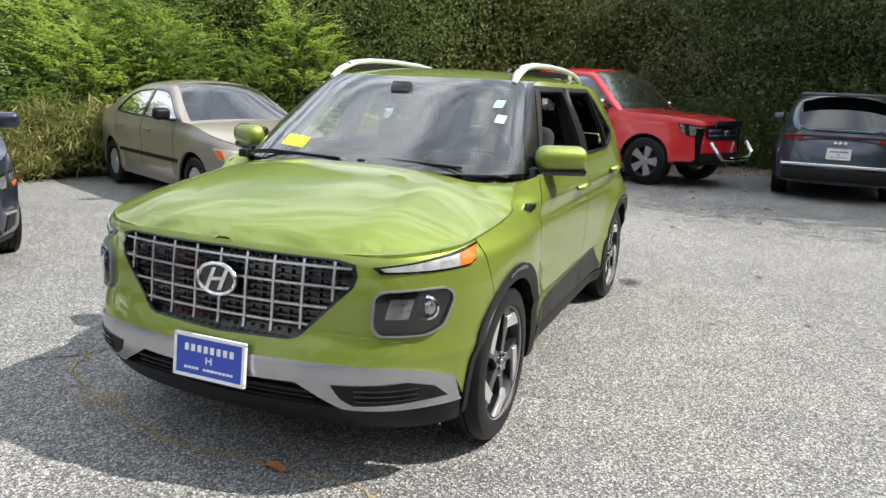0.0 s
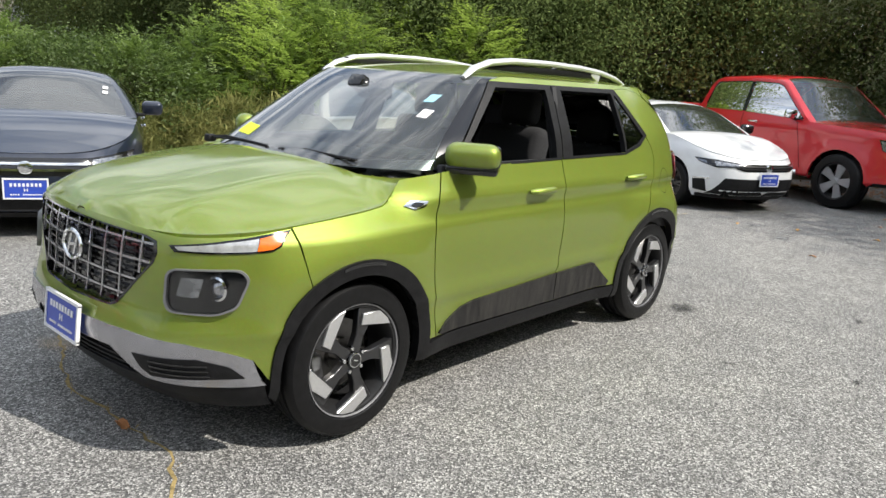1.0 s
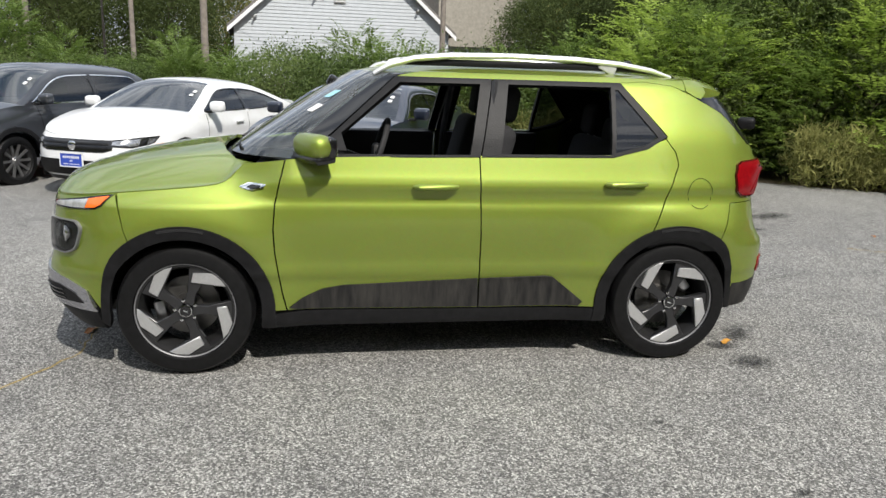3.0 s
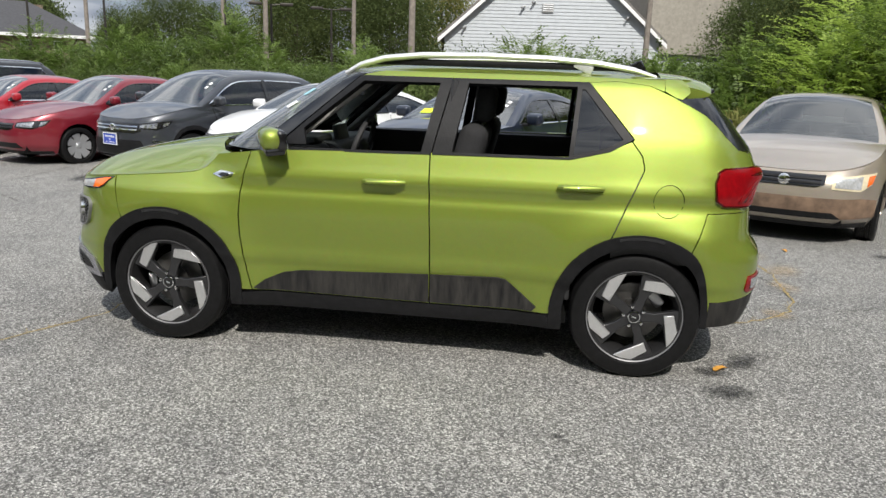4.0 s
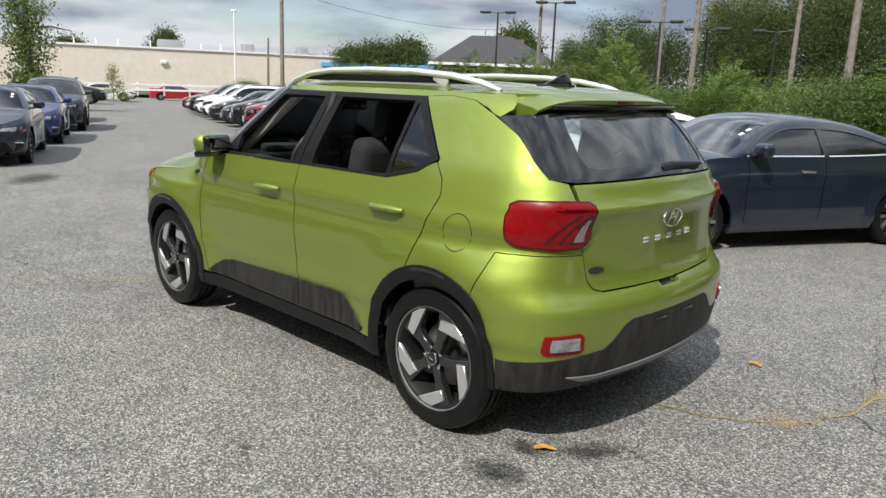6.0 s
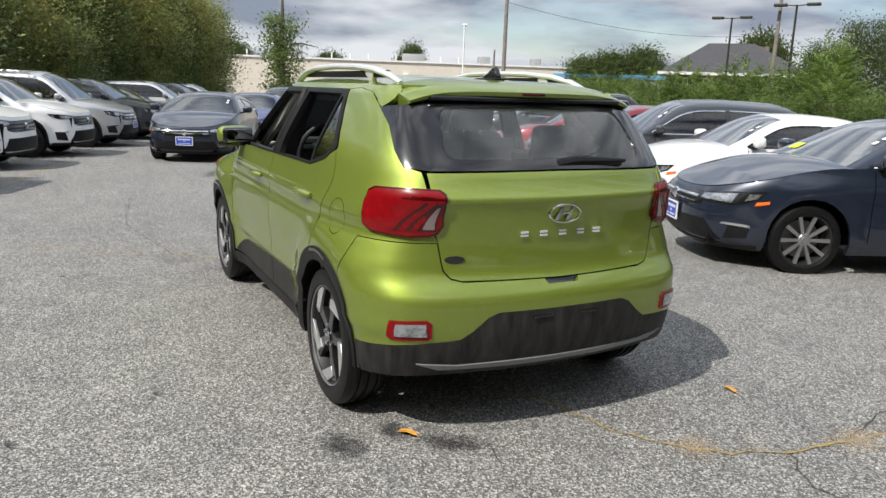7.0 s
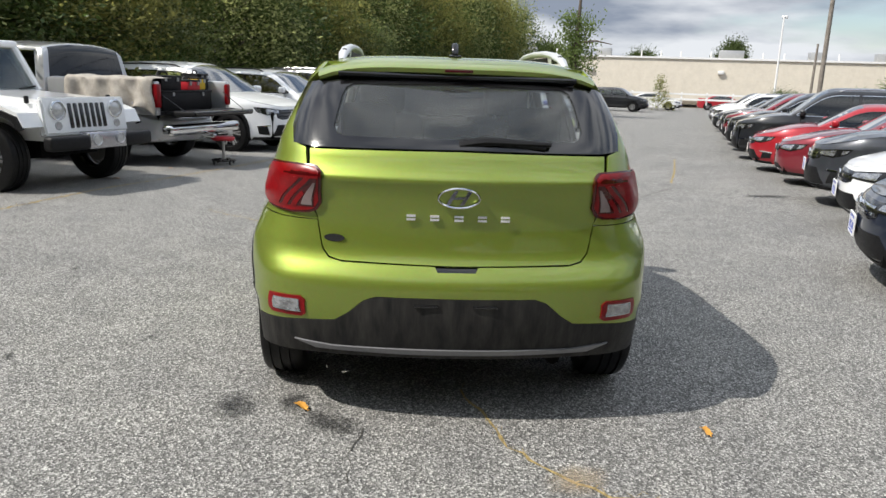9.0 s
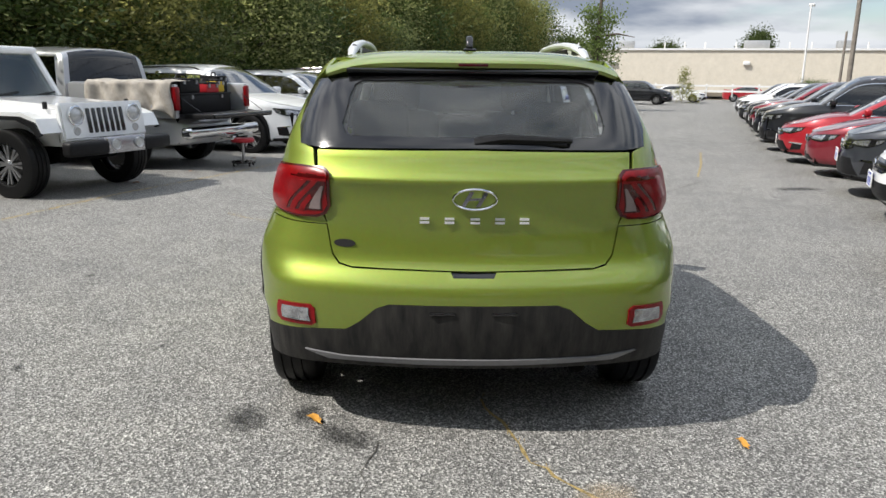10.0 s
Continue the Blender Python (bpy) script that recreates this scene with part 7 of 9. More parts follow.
HIDE = pose(0, 0, -60)
proto = {
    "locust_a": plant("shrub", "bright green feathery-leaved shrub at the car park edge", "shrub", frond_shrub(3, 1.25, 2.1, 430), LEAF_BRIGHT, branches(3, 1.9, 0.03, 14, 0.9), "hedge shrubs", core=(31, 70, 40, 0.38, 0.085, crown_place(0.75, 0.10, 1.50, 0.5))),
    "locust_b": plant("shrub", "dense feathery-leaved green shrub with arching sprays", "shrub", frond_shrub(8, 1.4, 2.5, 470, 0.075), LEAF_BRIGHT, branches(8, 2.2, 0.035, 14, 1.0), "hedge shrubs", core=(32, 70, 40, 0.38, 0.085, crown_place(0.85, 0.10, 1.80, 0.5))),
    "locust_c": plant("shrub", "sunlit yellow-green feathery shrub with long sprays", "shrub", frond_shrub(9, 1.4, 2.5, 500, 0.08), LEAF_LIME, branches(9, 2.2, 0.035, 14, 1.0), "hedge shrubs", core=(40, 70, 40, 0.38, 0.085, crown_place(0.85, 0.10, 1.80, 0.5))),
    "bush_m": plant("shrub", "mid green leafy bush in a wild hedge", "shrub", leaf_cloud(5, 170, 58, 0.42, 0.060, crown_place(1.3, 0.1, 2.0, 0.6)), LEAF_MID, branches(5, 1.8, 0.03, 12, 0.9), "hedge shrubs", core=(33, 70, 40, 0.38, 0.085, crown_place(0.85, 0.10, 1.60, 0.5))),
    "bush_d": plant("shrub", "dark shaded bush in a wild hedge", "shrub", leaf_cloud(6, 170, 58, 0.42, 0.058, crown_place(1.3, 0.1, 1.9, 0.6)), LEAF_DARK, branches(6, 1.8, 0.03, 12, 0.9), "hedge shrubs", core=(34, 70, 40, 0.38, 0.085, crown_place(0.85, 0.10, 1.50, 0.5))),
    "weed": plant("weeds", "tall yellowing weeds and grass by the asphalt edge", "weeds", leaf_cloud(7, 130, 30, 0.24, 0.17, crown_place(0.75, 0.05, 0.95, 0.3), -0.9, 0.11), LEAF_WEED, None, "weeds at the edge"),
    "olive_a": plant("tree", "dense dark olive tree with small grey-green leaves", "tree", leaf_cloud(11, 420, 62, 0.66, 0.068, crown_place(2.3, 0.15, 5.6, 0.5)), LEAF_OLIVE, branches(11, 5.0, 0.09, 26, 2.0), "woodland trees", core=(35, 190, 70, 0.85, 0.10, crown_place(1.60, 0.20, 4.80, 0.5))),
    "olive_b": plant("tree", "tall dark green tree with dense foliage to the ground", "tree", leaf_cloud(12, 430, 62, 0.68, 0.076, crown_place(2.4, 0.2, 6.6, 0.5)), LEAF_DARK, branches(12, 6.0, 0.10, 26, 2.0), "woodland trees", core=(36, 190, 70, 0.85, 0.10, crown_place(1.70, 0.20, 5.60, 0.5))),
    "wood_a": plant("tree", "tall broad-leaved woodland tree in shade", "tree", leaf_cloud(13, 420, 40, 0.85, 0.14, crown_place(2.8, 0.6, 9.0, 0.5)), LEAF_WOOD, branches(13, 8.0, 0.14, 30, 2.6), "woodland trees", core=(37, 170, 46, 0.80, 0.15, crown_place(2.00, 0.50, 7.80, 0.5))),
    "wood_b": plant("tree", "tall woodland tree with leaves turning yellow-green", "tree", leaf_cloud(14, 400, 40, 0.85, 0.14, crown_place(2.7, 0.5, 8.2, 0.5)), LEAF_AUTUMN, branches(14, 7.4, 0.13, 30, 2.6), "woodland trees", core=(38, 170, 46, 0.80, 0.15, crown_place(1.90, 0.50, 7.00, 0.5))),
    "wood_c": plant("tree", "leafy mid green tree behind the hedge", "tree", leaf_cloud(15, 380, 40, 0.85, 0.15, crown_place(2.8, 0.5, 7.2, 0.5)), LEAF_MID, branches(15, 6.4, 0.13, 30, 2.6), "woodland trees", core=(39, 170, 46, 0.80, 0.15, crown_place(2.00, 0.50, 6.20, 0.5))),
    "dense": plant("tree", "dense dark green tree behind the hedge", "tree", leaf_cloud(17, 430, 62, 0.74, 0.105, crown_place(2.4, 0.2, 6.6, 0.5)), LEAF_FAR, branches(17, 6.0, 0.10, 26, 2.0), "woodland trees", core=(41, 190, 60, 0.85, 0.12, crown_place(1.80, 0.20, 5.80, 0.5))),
    "far": plant("tree", "small distant rounded green tree", "tree", leaf_cloud(16, 300, 46, 0.9, 0.20, crown_place(2.4, 1.2, 5.2, 0.8)), LEAF_FAR, branches(16, 4.6, 0.16, 16, 1.8), "distant trees"),
}
used_proto = set()
pl = random.Random(41)


def put(kind, x, y, s=1.0, z=0.0, sz=None):
    m = pose(x, y, z + lot_z(x, y) - 0.03, 0, 0, pl.uniform(0, 360)) @ Matrix.Diagonal((s, s, sz or s * pl.uniform(0.9, 1.1), 1))
    if kind not in used_proto:
        used_proto.add(kind)
        proto[kind].matrix_basis = m
        return proto[kind]
    ob = copy_thing(proto[kind], Matrix())
    ob.matrix_basis = m
    return ob


AX, BX = Vector((-0.925, 0.380)), Vector((0.380, 0.925))     # along the car rows, and across them
E0 = Vector((2.3, 8.1))                                     # hedge foot behind the row


def line(p, q, step):
    p, q = Vector(p), Vector(q)
    n = max(1, int((q - p).length / step))
    return [p.lerp(q, i / n) for i in range(n + 1)]


# hedge behind the row
for i, p in enumerate(line(E0 + BX * 1.0, E0 + AX * 46 + BX * 1.4, 1.15)):
    k = ("locust_a", "bush_m", "locust_b", "bush_m", "bush_d", "locust_a")[i % 6]
    s = pl.uniform(0.78, 1.0) * (1.0 if i < 5 else 0.86)
    put(k, p.x + pl.uniform(-0.3, 0.3), p.y + pl.uniform(-0.2, 0.5), s, sz=pl.uniform(0.80, 0.95) if i < 11 else s)
for i, p in enumerate(line(E0 + BX * 2.7 + AX * -1, E0 + AX * 44 + BX * 3.0, 1.5)):
    put(("locust_b", "bush_m", "locust_a")[i % 3], p.x, p.y + pl.uniform(-0.3, 0.3), pl.uniform(0.95, 1.15), sz=pl.uniform(0.86, 1.02) if i < 9 else pl.uniform(1.05, 1.25))
# hedge corner behind the tan sedan and on towards the pickup
for i, p in enumerate(line((2.6, 8.9), (5.9, 8.0), 0.95) + line((6.3, 7.7), (9.6, 5.9), 1.0)):
    near_row_ = p.x < 4.7
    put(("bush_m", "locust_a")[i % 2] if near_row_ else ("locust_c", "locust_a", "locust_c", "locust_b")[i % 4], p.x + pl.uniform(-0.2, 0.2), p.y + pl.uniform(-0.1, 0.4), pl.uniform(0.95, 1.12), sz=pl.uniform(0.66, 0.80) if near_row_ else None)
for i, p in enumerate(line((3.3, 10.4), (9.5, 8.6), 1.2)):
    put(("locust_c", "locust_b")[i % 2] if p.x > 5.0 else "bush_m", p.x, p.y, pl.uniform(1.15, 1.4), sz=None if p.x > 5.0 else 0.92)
for p in line((1.2, 8.5), (5.4, 7.2), 0.42) + line((7.2, 5.9), (9.5, 4.9), 0.6) + line((1.0, 8.6), (-10, 13.2), 1.6):
    put("weed", p.x + pl.uniform(-0.2, 0.2), p.y + pl.uniform(-0.1, 0.25), pl.uniform(0.60, 1.05) if p.x > 0.8 else pl.uniform(0.5, 0.8))
# dark trees beyond the pickup and round the end of the car park
for i, p in enumerate(line((8.8, 8.8), (13.6, 4.2), 1.5) + line((14.2, 2.6), (15.6, -3.5), 1.4) + line((15.6, -5.0), (12.0, -9.5), 1.6)):
    put("olive_b" if p.y > 4.0 or i % 3 == 2 else "olive_a", p.x + pl.uniform(-0.3, 0.3), p.y + pl.uniform(-0.3, 0.3), pl.uniform(0.85, 1.05))
for i, p in enumerate(line((9.5, 11.5), (16.5, 6.0), 2.2) + line((18.0, 3.0), (19.0, -5.0), 2.2) + line((9.0, 11.2), (12.0, 10.0), 3.2)):
    put(("olive_b", "olive_b", "wood_c")[i % 3], p.x, p.y, pl.uniform(0.95, 1.2))
# Taller trees added out of view, so that their shade reaches the asphalt.
for x, y in ((10.9, -10.4), (13.4, -9.4), (15.6, -8.2)):
    put("wood_a", x, y, 1.15, sz=1.30)
for p in line((12.6, 0.6), (14.0, -2.6), 0.9):
    put("bush_d", p.x + 0.7, p.y, pl.uniform(0.6, 0.85))
# woods along the other side
W0 = Vector((-3.0, -12.4))
for i, p in enumerate(line((11.0, -11.5), W0, 2.2) + line(W0, W0 + AX * 49, 2.0)):
    low_ = 0.62 if p.x > -28 else 0.86
    put(("wood_a", "wood_b", "olive_b", "wood_c", "wood_b")[(i * 3) % 5], p.x + pl.uniform(-0.4, 0.4), p.y + pl.uniform(-0.5, 0.5), pl.uniform(0.85, 1.0), sz=low_ * pl.uniform(0.9, 1.1))
for i, p in enumerate(line(W0 - BX * 3.4 - AX * 8, W0 + AX * 47 - BX * 3.4, 2.6)):
    put(("wood_b", "wood_a", "wood_c")[i % 3], p.x, p.y, pl.uniform(0.95, 1.15), sz=pl.uniform(0.80, 1.0))
for i, p in enumerate(line(W0 + BX * 1.4, W0 + AX * 46 + BX * 1.4, 1.7)):
    put(("bush_d", "bush_m")[i % 2], p.x, p.y, pl.uniform(0.9, 1.2), sz=pl.uniform(0.7, 1.0))
for k, (x, y) in enumerate(((-6.5, -10.2), (-11.0, -8.6), (-14.5, -7.0), (-20.0, -4.6), (-26.0, -2.4), (-33.0, 0.6))):
    put("olive_a", x, y, 0.75, sz=pl.uniform(0.55, 0.72))
# bare pale branches among the woods
for k, (x, y, h) in enumerate(((-9.0, -9.4, 4.2), (-17.5, -5.8, 4.6), (-4.2, -10.9, 4.0))):
    dead = thing("dead_tree", "bare pale branching dead tree at the wood's edge", "tree", pose(x, y, lot_z(x, y), 0, 0, 70 * k))
    part("trunk", branches(61 + k, h, 0.06, 26, 1.9, 0.3), DEADWOOD, dead)
# trees behind the hedge, round the houses
for x, y, k, s in ((-14, 37, "wood_c", 0.8), (-18, 36, "wood_a", 0.62), (-21.5, 37, "wood_c", 0.72), (-25, 38, "wood_a", 0.60), (-11, 40, "wood_a", 0.95), (-8.5, 37, "wood_c", 0.85), (-16, 42, "wood_b", 0.9),
                   (-28, 42, "wood_c", 0.55), (8.5, 27.5, "wood_a", 0.62), (10.5, 24, "wood_c", 0.7), (-6.5, 43, "wood_b", 1.0), (12.5, 34, "wood_c", 1.0), (11.8, 27, "wood_b", 0.95), (13.5, 24.5, "wood_a", 1.0), (11.5, 19.5, "wood_c", 0.9), (14, 17.5, "wood_b", 1.0), (15.5, 29, "wood_a", 1.15)):
    dense = k != "wood_b"
    put("dense" if dense else k, x, y, s * 1.25 if dense else s, sz=s * 1.30 if dense else None)
# distant trees: own width and height each
for x, y, s, sz in ((-28.4, 24.4, 0.38, 0.50), (-91.5, 41.5, 0.90, 1.45), (-84, 58, 0.9, 1.0), (-92, 30, 1.0, 1.15), (-94, 25, 0.9, 0.9), (-96, 18, 1.3, 1.3), (-64, 50, 1.0, 1.1), (-62, 52, 1.2, 1.2), (-60, 55, 1.2, 1.3), (-97, 48, 0.8, 0.95), (-40, 50, 1.0, 1.35)):
    put("far", x, y, s, sz=sz)
for x, y, s in ((-39.8, 22.7, 0.95), (-60, 17.6, 0.75), (-48, 28, 0.8), (-43, 27.5, 0.8)):
    put("bush_m", x, y, s)
# thin young conifer before the far wall
young = plant("young_tree", "thin yellow-green young conifer before a beige wall", "tree", leaf_cloud(23, 90, 12, 0.30, 0.14, lambda rg: (lambda z, u, r: (r * math.cos(u) * (1 - z) * 1.2, r * math.sin(u) * (1 - z) * 1.2, 0.3 + 2.4 * z))(rg.rand() ** 1.3, rg.rand() * 6.28, rg.rand() ** 0.5)), LEAF_WEED, branches(23, 2.6, 0.03, 16, 0.8))
young.matrix_basis = pose(-54.0, 19.7, lot_z(-54.0, 19.7))

# ---------------------------------------------------------------- buildings, poles and wires
SIDING = plain("pale_vinyl_siding", (0.44, 0.47, 0.50), rough=0.6, grain=0.04)
BEIGE_WALL = plain("beige_stucco_wall", (0.66, 0.61, 0.52), rough=0.9, grain=0.06, scale=1.5)
ROOF_GREY = plain("grey_shingles", (0.16, 0.15, 0.14), rough=0.95, grain=0.25, scale=8, bump=0.3)
ROOF_DARK = plain("dark_slate_shingles", (0.055, 0.055, 0.06), rough=0.9, grain=0.25, scale=8, bump=0.3)
ROOF_TAUPE = plain("taupe_shingles", (0.30, 0.28, 0.24), rough=0.95, grain=0.12, scale=8)
STONE = plain("brown_stone_wall", (0.20, 0.15, 0.115), rough=0.9, grain=0.4, scale=3.0, bump=0.3)
TRIM = plain("white_painted_trim", (0.78, 0.78, 0.78), rough=0.5)
DARK_PANE = plain("dark_window_pane", (0.02, 0.024, 0.028), rough=0.08)
POLE_WOOD = plain("weathered_pole_wood", (0.21, 0.185, 0.16), rough=0.95, grain=0.3, scale=6, bump=0.3)
GALV = plain("galvanised_steel", (0.45, 0.46, 0.47), rough=0.45, metal=0.6)
BRONZE = plain("dark_bronze_metal", (0.05, 0.045, 0.04), rough=0.5, metal=0.5)
SKYBLUE = plain("blue_fascia", (0.10, 0.30, 0.55), rough=0.5)


def prism(bm, pts, y0, y1):
    """An outline in (x, z) made solid from y0 to y1."""
    a = [bm.verts.new((x, y0, z)) for x, z in pts]
    b_ = [bm.verts.new((x, y1, z)) for x, z in pts]
    bm.faces.new(a)
    bm.faces.new(b_[::-1])
    for i in range(len(pts)):
        j = (i + 1) % len(pts)
        bm.faces.new((a[i], b_[i], b_[j], a[j]))
    return bm


# white gabled house; own axes: gable towards -y
house = thing("house", "white clapboard house with a steep gable and grey shingle roof", "house", pose(0.35, 33.0, 0.50, 0, 0, 6))
bm = bmesh.new()
prism(bm, [(-5.2, -1), (5.2, -1), (5.2, 2.9), (0, 7.5), (-5.2, 2.9)], 0.0, 11.0)
wall = part("wall", bm, SIDING, house)
for i in range(44):
    z = 0.4 + i * 0.16
    hw = 5.2 if z < 2.9 else 5.2 * (7.5 - z) / 4.6
    if hw > 0.25:
        bm = bmesh.new()
        prism(bm, [(-hw, z), (hw, z), (hw - 0.02, z + 0.15), (-hw + 0.02, z + 0.15)], -0.03, 0.0)
        for v in bm.verts:
            if v.co.y < -0.01 and v.co.z > z + 0.1:
                v.co.y = -0.008
        part("clapboard", bm, SIDING, wall)
for sd in (-1, 1):
    bm = bmesh.new()
    prism(bm, [(0, 7.55), (sd * 5.5, 2.68), (sd * 5.5, 2.84), (0, 7.75)], -0.35, 11.3)
    part("roof", bm, ROOF_GREY, house)
    bm = bmesh.new()
    prism(bm, [(0, 7.38), (sd * 5.5, 2.50), (sd * 5.5, 2.70), (0, 7.58)], -0.38, -0.30)
    part("bargeboard", bm, TRIM, house)
bm = bmesh.new()
box(bm, (0.55, 0.08, 0.42), (-0.25, -0.05, 4.25))
vent = part("gable_vent", bm, GALV, house)
for k in range(4):
    bm = bmesh.new()
    box(bm, (0.48, 0.04, 0.03), (-0.25, -0.10, 4.10 + k * 0.10), rot=(30, 0, 0))
    part("louvre", bm, TRIM, vent)
for x, z in ((-0.9, 4.55), (-1.4, 4.3), (3.6, 3.9), (-4.2, 3.3)):
    bm = bmesh.new()
    box(bm, (0.12, 0.16, 0.10), (x, -0.1, z), bevel=0.02)
    tube(bm, [(x, -0.1, z), (x - 0.12, -0.3, z - 0.10)], 0.05, 8)
    part("flood_lamp", bm, GALV, house)
# side wing with grey roof and a white gable end
wing = thing("house", "grey-roofed house wing with a white gable and louvred vent", "house", pose(8.4, 35.3, 0, 0, 0, 6))
bm = bmesh.new()
box(bm, (6.0, 7.0, 3.0), (0, 3.5, 1.5))
part("wall", bm, SIDING, wing)
bm = bmesh.new()
prism(bm, [(-3.3, 2.8), (3.3, 2.8), (3.3, 3.0), (1.0, 7.0), (-3.3, 7.0)], -0.3, 7.3)
part("roof", bm, ROOF_TAUPE, wing)
bm = bmesh.new()
prism(bm, [(0.9, 2.9), (3.5, 2.9), (3.5, 4.0), (2.5, 6.4), (1.7, 6.4)], -0.6, 0.6)
dormer = part("dormer", bm, SIDING, wing)
for k in range(3):
    bm = bmesh.new()
    box(bm, (0.16, 0.06, 1.1), (1.95 + 0.28 * k, -0.63, 4.5))
    part("slat", bm, ROOF_DARK, dormer)

# dark hip-roofed stone building
office = thing("office_building", "low stone building with a dark hipped roof and white windows", "building", pose(-35.66, 42.2, 0, 0, 0, 46))
bm = bmesh.new()
box(bm, (9.4, 9.5, 4.2), (0, 4.75, 1.25))
part("wall", bm, STONE, office)
bm = bmesh.new()
a = [bm.verts.new(p) for p in ((-5.2, -0.5, 3.32), (5.2, -0.5, 3.32), (5.2, 10.0, 3.32), (-5.2, 10.0, 3.32))]
r0, r1 = bm.verts.new((-1.7, 4.75, 5.75)), bm.verts.new((1.7, 4.75, 5.75))
for f in ((a[0], a[1], r1, r0), (a[1], a[2], r1), (a[2], a[3], r0, r1), (a[3], a[0], r0), (a[3], a[2], a[1], a[0])):
    bm.faces.new(f)
part("roof", bm, ROOF_DARK, office)
bm = bmesh.new()
for sx, sy, px, py in ((10.5, 0.12, 0, -0.55), (0.12, 10.6, 5.25, 4.75), (0.12, 10.6, -5.25, 4.75)):
    box(bm, (sx, sy, 0.20), (px, py, 3.24))
part("gutter", bm, TRIM, office)
for x, w_ in ((-4.0, 0.5), (-3.1, 0.7), (-2.0, 0.7), (0.6, 0.6), (2.6, 0.5), (4.0, 0.5)):
    bm = bmesh.new()
    box(bm, (w_, 0.10, 0.95), (x, -0.04, 2.45))
    w2 = part("window", bm, TRIM, office)
    for dx in (-0.5, 0.5):
        bm = bmesh.new()
        box(bm, (w_ * 0.40, 0.03, 0.78), (x + dx * w_ * 0.46, -0.10, 2.45))
        part("pane", bm, DARK_PANE, w2)
for y in (1.5, 4.0, 6.5):
    bm = bmesh.new()
    box(bm, (0.10, 0.9, 0.95), (4.74, y, 2.45))
    w2 = part("window", bm, TRIM, office)
    bm = bmesh.new()
    box(bm, (0.03, 0.7, 0.78), (4.80, y, 2.45))
    part("pane", bm, DARK_PANE, w2)
bm = bmesh.new()
box(bm, (0.7, 0.6, 0.9), (2.6, 6.5, 5.2))
part("chimney", bm, STONE, office)

# long beige store wall at the far end
store = thing("store_building", "long low beige store wall with rooftop units", "building", pose(-80.0, 4.0, 0, 0, 0, 70.7))
bm = bmesh.new()
box(bm, (52.0, 12.0, 4.2), (26.0, 6.0, 2.1))
box(bm, (20.0, 12.0, 3.6), (60.0, 8.0, 1.8))
part("wall", bm, BEIGE_WALL, store)
bm = bmesh.new()
box(bm, (52.4, 0.3, 0.18), (26.0, 0.0, 4.25))
part("parapet", bm, TRIM, store)
for x, w in ((4, 2.0), (9, 1.2), (17, 1.6), (30, 2.4), (38, 1.2), (44, 1.0)):
    bm = bmesh.new()
    box(bm, (w, 1.5, 1.0), (x, 3.0, 4.7), bevel=0.04)
    part("roof_unit", bm, GALV, store)
for x in (6, 7.2, 12, 14.5, 21, 23, 25, 28, 33, 35, 40):
    bm = bmesh.new()
    tube(bm, [(x, 2, 4.2), (x, 2, 5.0)], 0.08, 6)
    part("vent_pipe", bm, TRIM, store)
for x in (16, 29):
    bm = bmesh.new()
    box(bm, (0.6, 0.3, 0.35), (x, -0.15, 2.9), bevel=0.05)
    part("wall_lamp", bm, TRIM, store)
shop = thing("shop_building", "white flat-roofed shop with a blue fascia band", "building", pose(-58, 53, 0, 0, 0, 40))
bm = bmesh.new()
box(bm, (22, 10, 3.6), (0, 5, 1.8))
part("wall", bm, SIDING, shop)
bm = bmesh.new()
box(bm, (22.2, 0.3, 0.45), (0, -0.1, 3.4))
part("fascia", bm, SKYBLUE, shop)
bm = bmesh.new()
box(bm, (9, 3.0, 0.5), (9, -1.6, 2.5))
part("canopy", bm, SKYBLUE, shop)

# low white rail fence at the far end
fence = thing("rail_fence", "low white rail fence at the end of the aisle", "fence", pose(-55.5, 16.0, 0, 0, 0, 70.7))
for k in range(8):
    bm = bmesh.new()
    box(bm, (0.12, 0.12, 1.0), (k * 1.9, 0, 0.5), bevel=0.01)
    part("post", bm, TRIM, fence)
for z in (0.45, 0.85):
    bm = bmesh.new()
    box(bm, (13.4, 0.06, 0.14), (6.65, -0.1, z))
    part("rail", bm, TRIM, fence)


def utility_pole(x, y, h, r=0.16, arm=None, gear=False, mat=POLE_WOOD, label="weathered wooden utility pole with a cross arm"):
    p = thing("utility_pole", label, "pole", pose(x, y, 0, 0, 0, pl.uniform(0, 40)))
    bm = bmesh.new()
    tube(bm, [(0, 0, 0), (0.02, 0, h * 0.5), (0.05, 0.0, h)], [r, r * 0.85, r * 0.65], 10)
    part("post", bm, mat, p)
    if arm:
        bm = bmesh.new()
        box(bm, (arm, 0.10, 0.12), (0, 0, h - 0.7))
        part("cross_arm", bm, mat, p)
        for k in (-0.45, -0.15, 0.15, 0.45):
            bm = bmesh.new()
            lathe(bm, [(0.0001, h - 0.64), (0.05, h - 0.62), (0.035, h - 0.50), (0.0001, h - 0.48)], 8, axis="Z", at=(arm * k, 0, 0))
            part("insulator", bm, GALV, p)
    if gear:
        bm = bmesh.new()
        lathe(bm, [(0.0001, h - 2.3), (0.26, h - 2.3), (0.28, h - 1.5), (0.18, h - 1.4), (0.0001, h - 1.4)], 14, axis="Z", at=(0.42, 0, 0))
        part("transformer", bm, GALV, p)
        bm = bmesh.new()
        box(bm, (0.5, 0.08, 0.5), (-0.35, 0, h - 1.9), bevel=0.02)
        part("switch_gear", bm, GALV, p)
    return p


